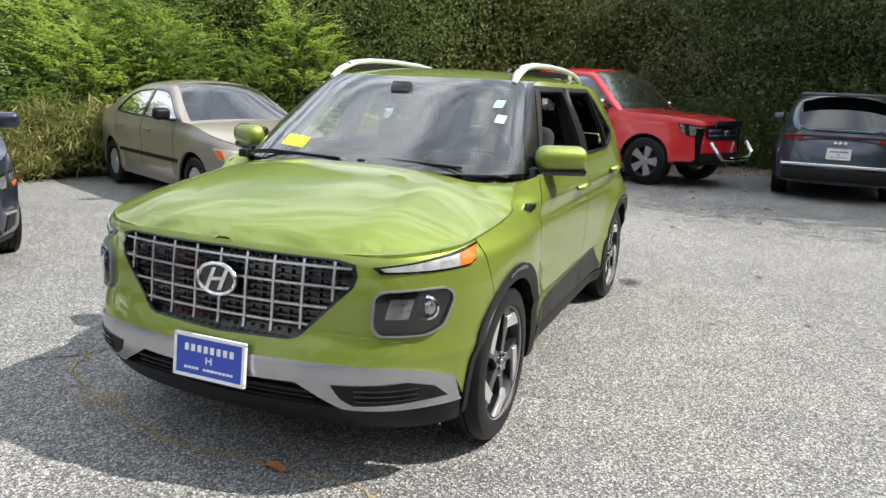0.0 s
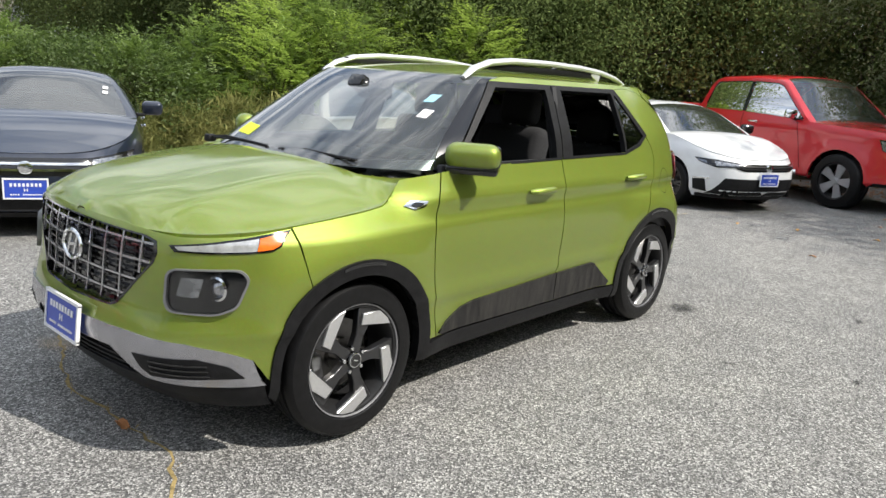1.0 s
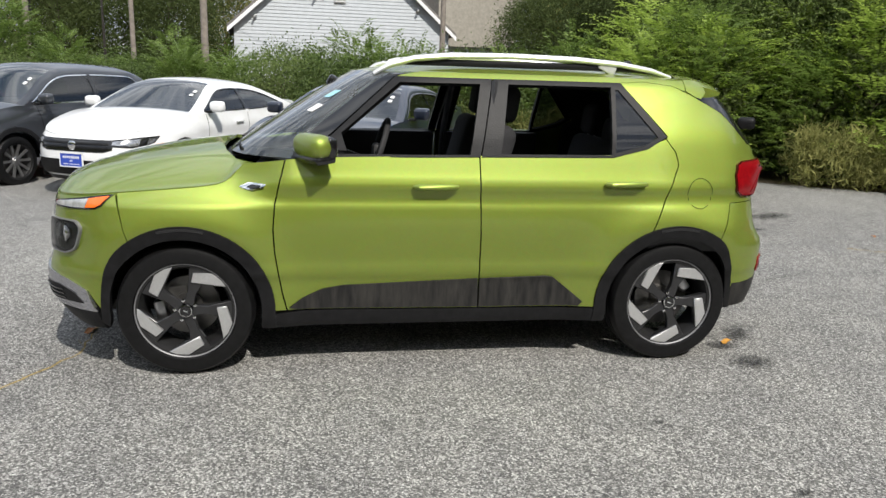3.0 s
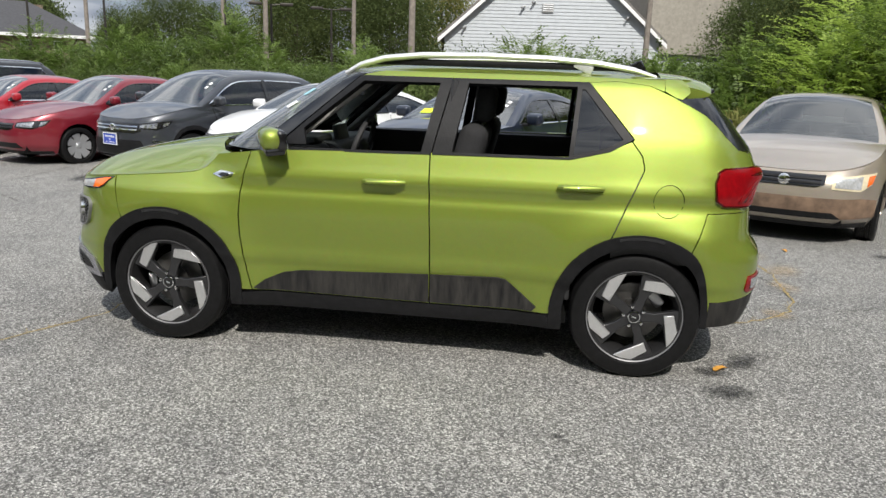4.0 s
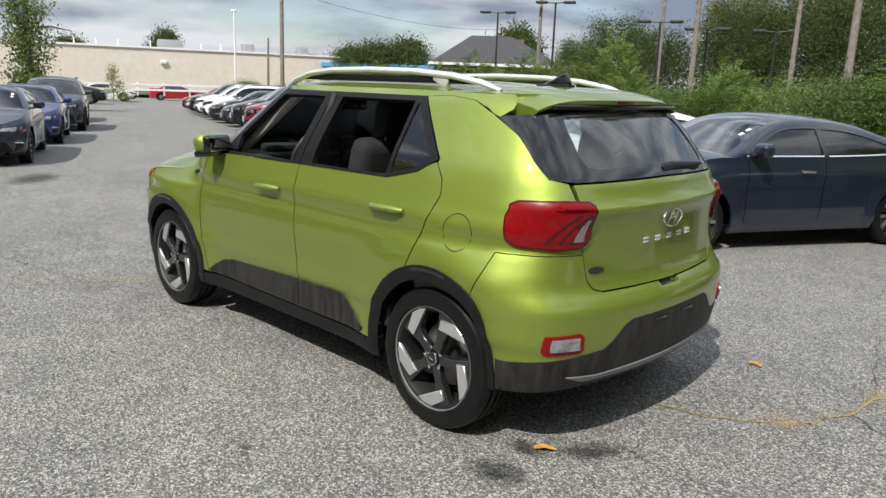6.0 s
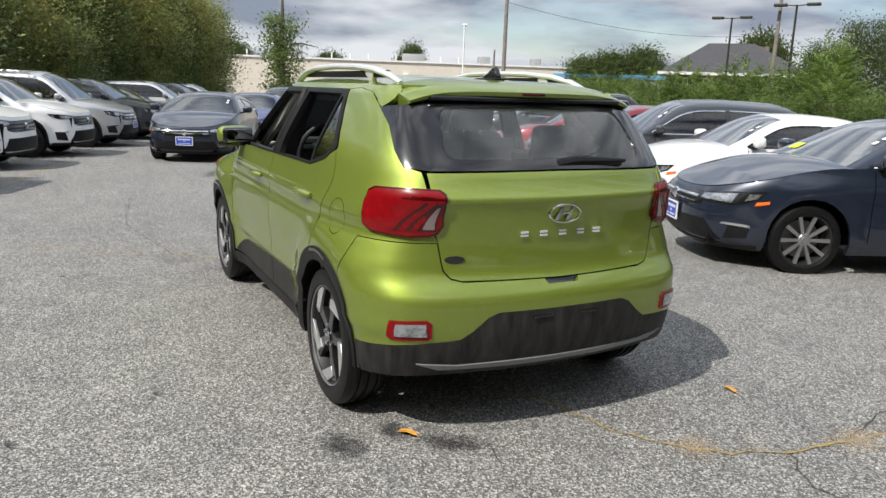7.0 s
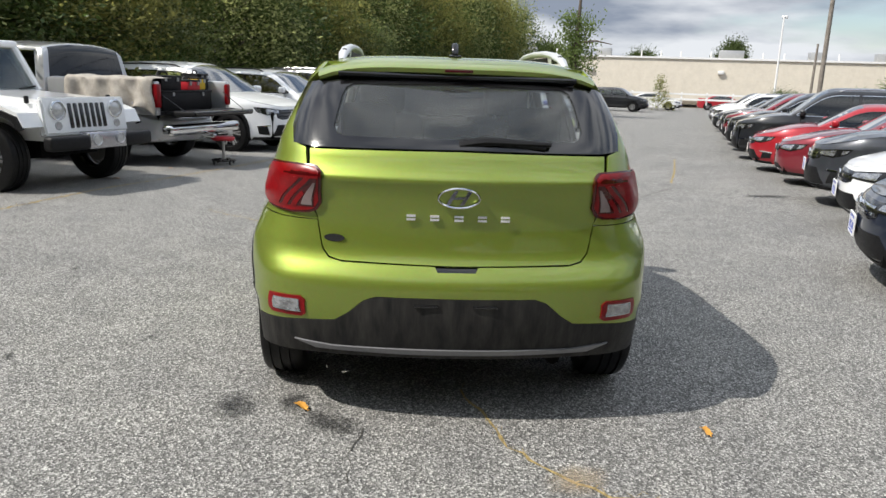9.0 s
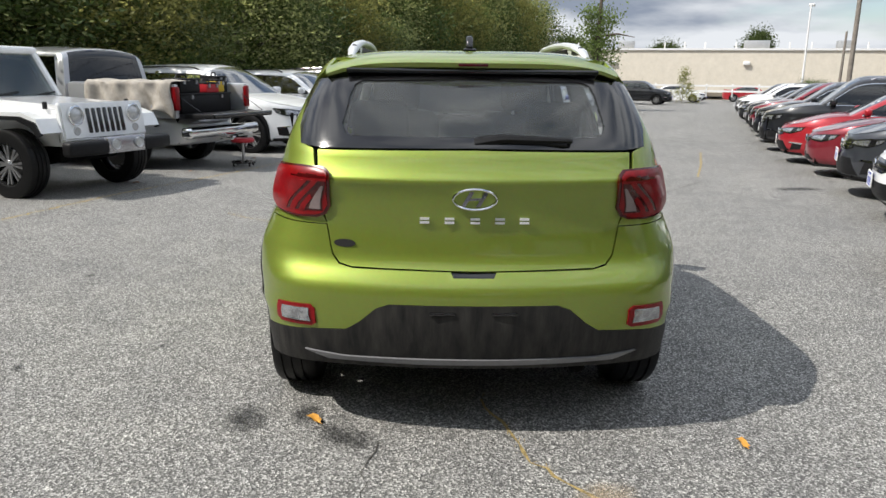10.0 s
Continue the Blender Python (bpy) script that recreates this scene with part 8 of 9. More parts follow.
utility_pole(-5.15, 25.76, 8.8, 0.15, None)
utility_pole(-34.2, 21.6, 11.0, 0.13, 2.2, True)
utility_pole(-16.5, 33.0, 8.0, 0.12, 1.8, label="thin wooden utility pole behind the hedge")
utility_pole(-22.5, 30.5, 7.2, 0.12, None, label="thin leaning wooden pole behind the hedge")
utility_pole(-40.0, 24.3, 4.2, 0.09, None, label="short wooden pole by the aisle")
utility_pole(-9.0, 31.0, 8.2, 0.12, None, label="thin wooden pole behind the hedge")
utility_pole(-12.6, 29.0, 7.8, 0.13, 1.6, label="wooden pole among trees behind the hedge")
utility_pole(4.2, 27.0, 7.6, 0.13, None, label="wooden pole beside the white house")


def lamp_post(x, y, h, heads=2, mat=BRONZE, turn=0.0, label="dark street lamp post with two flat heads"):
    p = thing("street_lamp", label, "street lamp", pose(x, y, 0, 0, 0, turn))
    bm = bmesh.new()
    tube(bm, [(0, 0, 0), (0, 0, h)], [0.075, 0.05], 8)
    part("post", bm, mat, p)
    for sd in ((-1, 1) if heads == 2 else (1,)):
        bm = bmesh.new()
        tube(bm, [(0, 0, h - 0.05), (sd * 0.5, 0, h)], 0.03, 6)
        part("arm", bm, mat, p)
        bm = bmesh.new()
        box(bm, (0.62, 0.34, 0.14), (sd * 0.75, 0, h), bevel=0.03)
        part("head", bm, mat, p)


lamp_post(-26.5, 31.6, 5.9, turn=30)
lamp_post(-21.5, 30.5, 6.1, turn=30)
lamp_post(-15.2, 30.5, 4.9, turn=25)
lamp_post(-13.4, 31.8, 4.6, turn=25)
lamp_post(-11.0, 34.0, 4.6, turn=25)
lamp_post(-41.9, 23.0, 5.9, heads=1, mat=TRIM, turn=150, label="tall white street lamp post with a single arm")

# ivy-clad dead trunk standing clear of the woods
ivy = thing("ivy_tree", "dead trunk wrapped in dark hanging ivy", "tree", pose(-37.5, 9.1, lot_z(-37.5, 9.1)))
bm = bmesh.new()
tube(bm, [(0, 0, 0), (0.1, 0, 3.0), (0.05, 0.1, 6.4)], [0.22, 0.18, 0.07], 8)
tube(bm, [(0.05, 0, 4.0), (0.9, 0.9, 4.1), (1.7, 1.6, 3.9)], [0.07, 0.05, 0.02], 6)
part("trunk", bm, BARK, ivy)
part("crown", leaf_cloud(21, 200, 30, 0.55, 0.16, lambda rg: (rg.normal(0, 0.40), rg.normal(0, 0.40), 0.8 + 4.7 * rg.rand())), LEAF_DARK, ivy)


def wire(p, q, sag, r=0.012):
    p, q = Vector(p), Vector(q)
    bm = bmesh.new()
    tube(bm, [p.lerp(q, i / 14) + Vector((0, 0, -sag * 4 * (i / 14) * (1 - i / 14))) for i in range(15)], r, 4)
    return tagged(part("power_line", bm, GLOSS_BLACK), "thin black overhead power line between poles", "power line")


for dz, sg in ((10.2, 0.7), (9.4, 0.8), (8.5, 0.9)):
    wire((-34.2, 21.6, dz), (-16.5, 33.0, dz - 1.4), sg)
    wire((-34.2, 21.6, dz), (-60.0, -2.0, dz + 1.2), sg)
wire((-34.2, 21.6, 7.0), (-5.15, 25.76, 8.0), 0.6)
wire((-34.2, 21.6, 6.6), (-36.0, 43.0, 6.0), 0.6)
wire((-16.5, 33.0, 7.6), (4.2, 27.0, 7.4), 0.6)

# ---------------------------------------------------------------- the parked cars
HUBCAP = plain("silver_hubcap", (0.50, 0.51, 0.53), rough=0.35, metal=0.6)
BLACK_WHEEL = (GLOSS_BLACK, GLOSS_BLACK)


def by_wheel(wheel_at, heading, wb, half_track, front=True, left=True):
    """Middle of a car from the ground point of one of its wheels."""
    h = Vector((math.cos(radians(heading)), math.sin(radians(heading))))
    lf = Vector((-h.y, h.x))
    c = Vector(wheel_at) - h * (wb / 2 if front else -wb / 2) - lf * (half_track if left else -half_track)
    return c.x, c.y, lot_z(c.x, c.y)


def spot(x, y):
    return x, y, lot_z(x, y)


HEAD = -115.0
tan_sedan = parked_car("sedan", "tan metallic older sedan with a stained bumper and black side mouldings", "car", spot(3.95, 5.05), -114.5, P_TAN, fx=-2.17, rx=2.36, W=0.85, wb=2.60, wr=0.305, rim=0.195, tw=0.19,
                       H=1.47, roof_e=1.40, W_belt=0.79, W_roof=0.56, amber=True, style="disc", spokes=7, wheel_mats=(HUBCAP, UNDER), lower_trim=(0.50, 0.545), front_plate=False,
                       grille=(0.36, 0.60, 0.715), head=(0.42, 0.58, 0.74, 0.46), intake=(0.50, 0.30, 0.36), fog=False, nose=0.74, rw_base=1.65, rw_top=0.78, C=(1.18, 0.80), chrome=False, mirror_mat=BLACK_PLASTIC, stained=True, step=0.06)
white_sedan = parked_car("sedan", "white new sedan with black wheels and a blue dealer plate", "car", spot(7.89, 2.40), -113.5, P_WHITE, fx=-2.27, rx=2.36, W=0.90, wb=2.735, wr=0.325, H=1.41, roof_e=1.35, nose=0.72,
                         style="twin", spokes=5, wheel_mats=BLACK_WHEEL, head=(0.40, 0.62, 0.72, 0.50), grille=(0.50, 0.58, 0.67), intake=(0.68, 0.26, 0.48), cowl=-1.14, ws_top=-0.44, A=(-0.90, -0.3), B=(0.12, 0.16), rw_base=1.85, rw_top=0.75, C=(1.45, 0.82), mirror_mat=GLOSS_BLACK, step=0.06)
red_truck = parked_car("pickup_truck", "bright red double cab pickup with chrome grille and covered bed", "pickup truck", spot(10.35, 1.25), -114, P_TRED,
                       **dict(SUV, fx=-2.83, rx=2.98, wb=3.70, W=1.01, wr=0.405, rim=0.262, tw=0.275, H=1.93, roof_e=1.86, belt=1.30, cowl_z=1.22, tail=1.30, nose=1.08, zbot=0.40, cowl=-1.30, ws_top=-0.55, rw_top=0.95, rw_base=1.12,
                              rnd=0.15, W_belt=0.94, W_roof=0.78, A=(-1.05, -0.38), B=(0.05, 0.08), C=(0.98, 0.88), hatch=False, clad=None, style="disc", spokes=5, wheel_mats=(HUBCAP, ALLOY_DARK), grille=(0.56, 0.80, 1.04), head=(0.58, 0.86, 1.06, 0.42),
                              intake=(0.70, 0.45, 0.60), chrome=True, front_plate=False, rails=False, mirror_mat=CHROME, rear_glass=GLASS_DARK, tail_lamp=(0.75, 0.95, 1.25, 0.12), fog=False))
bm = bmesh.new()
tube(bm, [(-2.84, -0.62, 0.78), (-2.96, -0.60, 0.62), (-2.98, -0.46, 0.52), (-2.98, 0.0, 0.50), (-2.98, 0.46, 0.52), (-2.96, 0.60, 0.62), (-2.84, 0.62, 0.78)], 0.036, 8)
part("bull_bar", bm, CHROME, red_truck)
bm = bmesh.new()
for sd in (-1, 1):
    tube(bm, [(-1.2, sd * 0.98, 0.45), (0.9, sd * 0.98, 0.45)], 0.05, 8)
part("side_step", bm, CHROME, red_truck)
bm = bmesh.new()
box(bm, (1.75, 1.86, 0.06), (2.02, 0, 1.345), bevel=0.02)
part("bed_cover", bm, P_TRED, red_truck)
bm = bmesh.new()
box(bm, (0.05, 0.9, 0.10), (-2.80, 0, 1.07), bevel=0.01)
part("bug_deflector", bm, GLOSS_BLACK, red_truck)

slate_suv = parked_car("suv", "slate blue SUV seen from behind with a bright lower trim line", "car", spot(10.70, -3.07), -4, P_TEAL,
                       **dict(SUV, fx=-2.30, rx=2.33, wb=2.75, H=1.66, roof_e=1.55, belt=1.10, rw_top=1.62, rw_base=2.15, tail=1.05, tail_lamp=(0.50, 0.90, 1.00, 0.35), rear_glass=GLASS_DARK, rear_plate=True, style="bar", spokes=5))
bm = bmesh.new()
box(bm, (0.04, 1.55, 0.05), (2.345, 0, 0.56), bevel=0.015)
part("bumper_trim", bm, CHROME, slate_suv)
bm = bmesh.new()
box(bm, (0.05, 1.50, 0.20), (2.315, 0, 0.42), bevel=0.04)
part("lower_bumper", bm, BLACK_PLASTIC, slate_suv)
bm = bmesh.new()
box(bm, (0.02, 1.50, 0.035), (2.305, 0, 0.985), bevel=0.008)
part("light_bar", bm, RED_LENS_DARK, slate_suv)
bm = bmesh.new()
for k in (-0.08, -0.02, 0.05):
    box(bm, (0.012, 0.045, 0.04), (2.318, k + 0.02, 0.90), rot=(20, 0, 0))
part("badge", bm, BRIGHT, slate_suv)
bm = bmesh.new()
box(bm, (0.30, 1.24, 0.045), (1.72, 0, 1.615), rot=(0, 4, 0), bevel=0.015)
part("roof_spoiler", bm, P_TEAL, slate_suv)

COMPACT = dict(fx=-2.28, rx=2.32, W=0.90, wb=2.70, wr=0.325, H=1.415, roof_e=1.345, nose=0.73, cowl=-1.05, ws_top=-0.33, rw_top=0.72, rw_base=1.78, C=(1.42, 0.80), head=(0.46, 0.62, 0.745, 0.52), grille=(0.50, 0.56, 0.70), marker=True, sticker=True)
navy_sedan = parked_car("sedan", "dark blue-grey sedan with a yellow card behind its windscreen", "car", by_wheel((0.10, 4.0), -116, 2.70, 0.77), -116, P_NAVY, **dict(COMPACT, tag=True, style="bar", spokes=10, rim=0.24, step=0.05, chrome=True))
row = [
    ("sedan", "white sedan coupe with black wheels and amber side markers", (-2.45, 5.35), P_WHITE, dict(COMPACT, wheel_mats=BLACK_WHEEL, step=0.06), 0.77),
    ("suv", "dark grey small SUV with a blue dealer plate", (-4.65, 6.0), P_GREY, dict(SUV, fx=-2.1, rx=2.2, W=0.885, wb=2.61, wr=0.33, H=1.60, roof_e=1.50, rw_top=1.35, rw_base=2.0, C=(1.55, 1.15), belt=1.05, cowl_z=1.04, nose=0.85, sticker=True, chrome=True, grille=(0.55, 0.66, 0.80), head=(0.50, 0.72, 0.84, 0.44), rails=False), 0.77),
    ("sedan", "dark red older sedan with silver wheel covers", (-7.15, 6.90), P_DRED, dict(fx=-2.25, rx=2.4, wb=2.72, wr=0.315, H=1.48, roof_e=1.41, style="disc", spokes=7, wheel_mats=(HUBCAP, UNDER), front_plate=False, fog=False, sticker=True, grille=(0.40, 0.58, 0.69), intake=(0.5, 0.3, 0.38)), 0.77),
    ("sedan", "bright red sedan with five-spoke alloy wheels", (-9.45, 7.45), P_RED, dict(fx=-2.2, rx=2.42, wb=2.69, wr=0.325, H=1.45, roof_e=1.38, style="twin", spokes=5, chrome=True, grille=(0.55, 0.57, 0.69), sticker=True), 0.77),
    ("suv", "large black SUV with chrome window line and blue plate", (-12.25, 8.40), P_BLACK, dict(SUV, fx=-2.35, rx=2.6, wb=2.82, W=0.98, wr=0.375, rim=0.245, H=1.79, roof_e=1.69, rw_top=2.0, rw_base=2.42, C=(2.05, 1.80), W_roof=0.70, W_belt=0.90, chrome=True, sticker=True), 0.83),
    ("suv", "black SUV parked nose out in the row", (-15.0, 9.45), P_BLACK, dict(SUV, chrome=True), 0.8),
    ("suv", "deep red SUV parked nose out in the row", (-17.5, 10.4), P_DRED, dict(SUV), 0.8),
    ("suv", "black SUV with a bright lower grille trim", (-20.1, 11.4), P_BLACK, dict(SUV, chrome=True), 0.8),
    ("sedan", "dark grey sedan parked nose out in the row", (-22.7, 12.4), P_GREY, dict(), 0.77),
    ("sedan", "black sedan with silver spoked wheels in the row", (-25.4, 13.3), P_BLACK, dict(style="twin", spokes=5), 0.77),
    ("suv", "white SUV parked nose out in the row", (-28.0, 14.4), P_WHITE, dict(SUV), 0.8),
    ("suv", "white SUV further down the long row", (-30.7, 15.4), P_WHITE, dict(SUV), 0.8),
    ("suv", "black SUV far down the long row", (-33.3, 16.4), P_BLACK, dict(SUV), 0.8),
    ("sedan", "white sedan far down the long row", (-35.9, 17.5), P_WHITE, dict(), 0.77),
    ("sedan", "dark red sedan at the row's far end", (-38.5, 18.5), P_DRED, dict(), 0.77),
]
for nm, lb, at, mt, d, tr in row:
    far_ = at[0] < -16
    parked_car(nm, lb, "car", by_wheel(at, HEAD, d.get("wb", 2.70), tr), HEAD, mt, group="cars in the long row", **dict(d, step=0.12 if far_ else d.get("step", 0.08)))
# the shaded row on the other side
near_row = [
    ("suv", "white SUV with black wheels and a dark grille", (-11.42, -4.75), P_WHITE, dict(SUV, fx=-2.40, rx=2.5, wb=2.85, wr=0.385, rim=0.27, W=0.965, H=1.73, wheel_mats=(ALLOY, GLOSS_BLACK), style="twin", spokes=6, front_plate=False)),
    ("suv", "pearl white SUV with a wide black intake", (-14.0, -3.6), P_WHITE, dict(SUV, H=1.67, head=(0.5, 0.80, 0.90, 0.5), front_plate=False)),
    ("suv", "silver SUV with a dark grille in the shade", (-16.7, -2.5), P_SILVER, dict(SUV, H=1.80, roof_e=1.70, chrome=True)),
    ("suv", "dark grey SUV parked in the shaded row", (-19.4, -1.4), P_GREY, dict(SUV)),
    ("sedan", "dark sedan parked in the shaded row", (-22.1, -0.4), P_NAVY, dict()),
    ("suv", "silver-grey SUV further along the shaded row", (-24.8, 0.8), P_SILVER, dict(SUV)),
    ("suv", "dark SUV further along the shaded row", (-27.6, 1.9), P_BLACK, dict(SUV)),
    ("suv", "pale SUV near the end of the shaded row", (-30.4, 3.0), P_SILVER, dict(SUV)),
]
for nm, lb, at, mt, d in near_row:
    parked_car(nm, lb, "car", spot(*at), 70, mt, group="cars in the shaded row", **dict(d, step=0.12 if at[0] < -15 else 0.08))
# a file of cars in the aisle
for nm, lb, at, mt, d in (("sedan", "dark blue-grey sedan at the head of a file of cars", (-13.2, 1.05), P_NAVY, dict(COMPACT, chrome=True)),
                          ("sedan", "blue sedan second in the file of cars", (-18.0, 3.2), P_BLUE, dict(fx=-2.2, rx=2.2)),
                          ("suv", "dark grey SUV third in the file of cars", (-23.2, 5.6), P_GREY, dict(SUV)),
                          ("sedan", "grey sedan last in the file of cars", (-28.6, 7.6), P_SILVER, dict())):
    parked_car(nm, lb, "car", spot(*at), -22, mt, group="cars in the file", **d)
# cars by the far wall
for nm, lb, at, hd, mt, d in (("suv", "black SUV parked side-on by the far wall", (-50.3, 15.3), 62, P_BLACK, dict(SUV, step=0.15)), ("sedan", "white sedan parked side-on by the far wall", (-57.5, 20.5), 60, P_WHITE, dict(step=0.15)),
                              ("sedan", "red sedan behind the white rail fence", (-61.0, 28.0), 70, P_RED, dict(step=0.15))):
    parked_car(nm, lb, "car", spot(*at), hd, mt, **d)


# ---------------------------------------------------------------- white off-roader
def offroader(at, heading):
    b0 = thing("off_roader", "white boxy off-road vehicle with seven-slot grille and black bumper", "car", pose(*at, 0, 0, heading + 180))
    def pt(name, bm, mat, parent=None, label=""):
        return part(name, bm, mat, parent or b0, label)
    bm = bmesh.new()
    prism(bm, [(-2.05, 0.62), (-0.55, 0.60), (-0.55, 1.17), (-2.02, 1.10)], -0.62, 0.62)
    bmesh.ops.bevel(bm, geom=[e for e in bm.edges], offset=0.05, segments=2, affect="EDGES")
    pt("hood", bm, P_WHITE)
    bm = bmesh.new()
    box(bm, (2.6, 1.62, 0.62), (0.80, 0, 0.87), bevel=0.05)
    pt("body", bm, P_WHITE)
    bm = bmesh.new()
    prism(bm, [(-2.14, 0.70), (-2.04, 0.66), (-2.00, 1.13), (-2.08, 1.13)], -0.66, 0.66)
    bmesh.ops.bevel(bm, geom=[e for e in bm.edges], offset=0.02, segments=2, affect="EDGES")
    gr = pt("grille", bm, P_WHITE)
    for k in range(7):
        bm = bmesh.new()
        box(bm, (0.03, 0.052, 0.30), (-2.113, (k - 3) * 0.088, 0.915), rot=(0, 8, 0), bevel=0.012)
        pt("slot", bm, GLOSS_BLACK, gr)
    for sd in (-1, 1):
        bm = bmesh.new()
        lathe(bm, [(0.0001, -0.03), (0.06, -0.02), (0.095, 0.0), (0.105, -0.012), (0.112, 0.02)], 24, axis="X", at=(-2.115, sd * 0.46, 0.985))
        lamp = pt("headlight", bm, CLEAR_LENS)
        bm = bmesh.new()
        lathe(bm, [(0.100, -0.02), (0.118, -0.015), (0.118, 0.02), (0.100, 0.02)], 24, axis="X", at=(-2.115, sd * 0.46, 0.985), close=True)
        pt("bezel", bm, CHROME, lamp)
        bm = bmesh.new()
        lathe(bm, [(0.0001, -0.015), (0.05, -0.01), (0.055, 0.015)], 16, axis="X", at=(-2.125, sd * 0.47, 0.80))
        pt("turn_lamp", bm, CLEAR_LENS)
        bm = bmesh.new()
        prism(bm, [(-2.10, 0.80), (-2.02, 0.96), (-1.80, 1.03), (-1.15, 1.03), (-0.95, 0.95), (-0.80, 0.66), (-0.88, 0.66), (-1.02, 0.88), (-1.20, 0.95), (-1.75, 0.95), (-1.95, 0.88), (-2.04, 0.78)], sd * 0.62, sd * 0.94)
        pt("wing", bm, P_WHITE)
        bm = bmesh.new()
        prism(bm, [(-2.10, 0.78), (-2.02, 0.92), (-1.80, 0.985), (-1.15, 0.985), (-0.97, 0.92), (-0.84, 0.66), (-0.88, 0.66), (-1.02, 0.88), (-1.20, 0.94), (-1.75, 0.94), (-1.95, 0.87), (-2.04, 0.76)], sd * 0.925, sd * 0.965)
        pt("wing_edge", bm, BLACK_PLASTIC)
        bm = bmesh.new()
        box(bm, (0.03, 0.06, 0.06), (-2.02, sd * 0.80, 0.88), bevel=0.015)
        pt("side_marker", bm, AMBER)
        bm = bmesh.new()
        box(bm, (0.05, 0.04, 0.09), (-1.85, sd * 0.64, 1.10), bevel=0.012)
        pt("hood_latch", bm, BLACK_PLASTIC)
        bm = bmesh.new()
        box(bm, (0.16, 0.55, 0.17), (-2.33, sd * 0.55, 0.615), rot=(0, 0, sd * -6), bevel=0.04, seg=3)
        pt("bumper_end", bm, BLACK_PLASTIC)
        bm = bmesh.new()
        lathe(bm, [(0.0001, -0.01), (0.055, 0.0), (0.065, -0.012), (0.07, 0.03)], 18, axis="X", at=(-2.43, sd * 0.19, 0.64))
        pt("fog_lamp", bm, CLEAR_LENS)
        for x in (-1.475, 1.475):
            wheel(b0, (x, sd * 0.80, 0.415), 0.415, 0.245, 0.27, "twin", 8, (ALLOY_GREY, GLOSS_BLACK), outward=sd, seg=40)
        bm = bmesh.new()
        tube(bm, [(-0.62, sd * 0.70, 1.15), (-0.28, sd * 0.66, 1.72)], 0.045, 8)
        pt("windscreen_post", bm, P_WHITE)
        bm = bmesh.new()
        for x in (0.35, 1.15, 2.0):
            box(bm, (0.09, 0.06, 0.58), (x, sd * 0.73, 1.45), rot=(sd * 6, 0, 0), bevel=0.01)
        pt("roof_post", bm, P_WHITE)
        bm = bmesh.new()
        box(bm, (2.35, 0.02, 0.50), (0.85, sd * 0.715, 1.43), rot=(sd * 6, 0, 0))
        pt("side_window", bm, GLASS_DARK)
    bm = bmesh.new()
    box(bm, (0.17, 0.62, 0.20), (-2.34, 0, 0.63), bevel=0.02)
    pt("bumper_bracket", bm, SATIN)
    bm = bmesh.new()
    prism(bm, [(-0.60, 1.17), (-0.57, 1.17), (-0.26, 1.70), (-0.29, 1.70)], -0.68, 0.68)
    pt("windscreen", bm, GLASS)
    bm = bmesh.new()
    box(bm, (2.45, 1.40, 0.10), (0.90, 0, 1.76), bevel=0.045, seg=3)
    pt("roof", bm, P_WHITE)
    bm = bmesh.new()
    box(bm, (3.6, 0.9, 0.18), (0.0, 0, 0.50))
    tube(bm, [(-1.475, -0.7, 0.42), (-1.475, 0.7, 0.42)], 0.06, 8)
    pt("chassis", bm, UNDER)
    for y in (0.30, -0.35):
        bm = bmesh.new()
        tube(bm, [(-0.66, y, 1.18), (-0.58, y - 0.40, 1.22)], 0.012, 5)
        pt("wiper", bm, BLACK_PLASTIC)
    seat(b0, 0.2, -0.36)
    seat(b0, 0.2, 0.36)
    return b0


offroader(spot(-5.45, -6.15), 68.5)

# ---------------------------------------------------------------- silver pickup with its tailgate down
pk = parked_car("pickup_truck", "silver pickup with an open tailgate and a bed full of tools", "pickup truck", spot(-8.64, -6.40), -110, P_SILVER,
                **dict(SUV, fx=-2.85, rx=2.90, wb=3.60, W=1.0, wr=0.405, rim=0.235, tw=0.275, H=1.93, roof_e=1.84, belt=1.32, cowl_z=1.22, tail=0.86, nose=1.08, zbot=0.40, cowl=-1.45, ws_top=-0.75, rw_top=0.72, rw_base=0.82,
                       rnd=0.12, W_belt=0.94, W_roof=0.80, A=(-1.2, -0.55), B=(-0.20, -0.16), C=(0.66, 0.55), hatch=True, clad=None, style="bar", spokes=6, chrome=True, rails=False, rear_glass=GLASS_DARK, tail_lamp=(0.93, 0.84, 0.85, 0.02), front_plate=False))
bm = bmesh.new()
for sd in (-1, 1):
    box(bm, (2.05, 0.10, 0.52), (1.87, sd * 0.92, 1.10), bevel=0.03)
box(bm, (0.08, 1.8, 0.5), (0.88, 0, 1.12), bevel=0.02)
part("bed_side", bm, P_SILVER, pk)
bm = bmesh.new()
box(bm, (2.0, 1.74, 0.06), (1.87, 0, 0.86))
part("bed_floor", bm, BLACK_PLASTIC, pk)
for sd in (-1, 1):
    bm = bmesh.new()
    box(bm, (0.10, 0.11, 0.36), (2.87, sd * 0.925, 1.14), bevel=0.025)
    part("tail_lamp", bm, RED_LENS, pk)
    bm = bmesh.new()
    tube(bm, [(2.85, sd * 0.84, 1.18), (3.30, sd * 0.80, 0.90)], 0.006, 5)
    part("tailgate_cable", bm, GLOSS_BLACK, pk)
bm = bmesh.new()
box(bm, (0.52, 1.66, 0.075), (3.19, 0, 0.875), bevel=0.015)
tg_ = part("tailgate", bm, BLACK_PLASTIC, pk, "lowered dark tailgate")
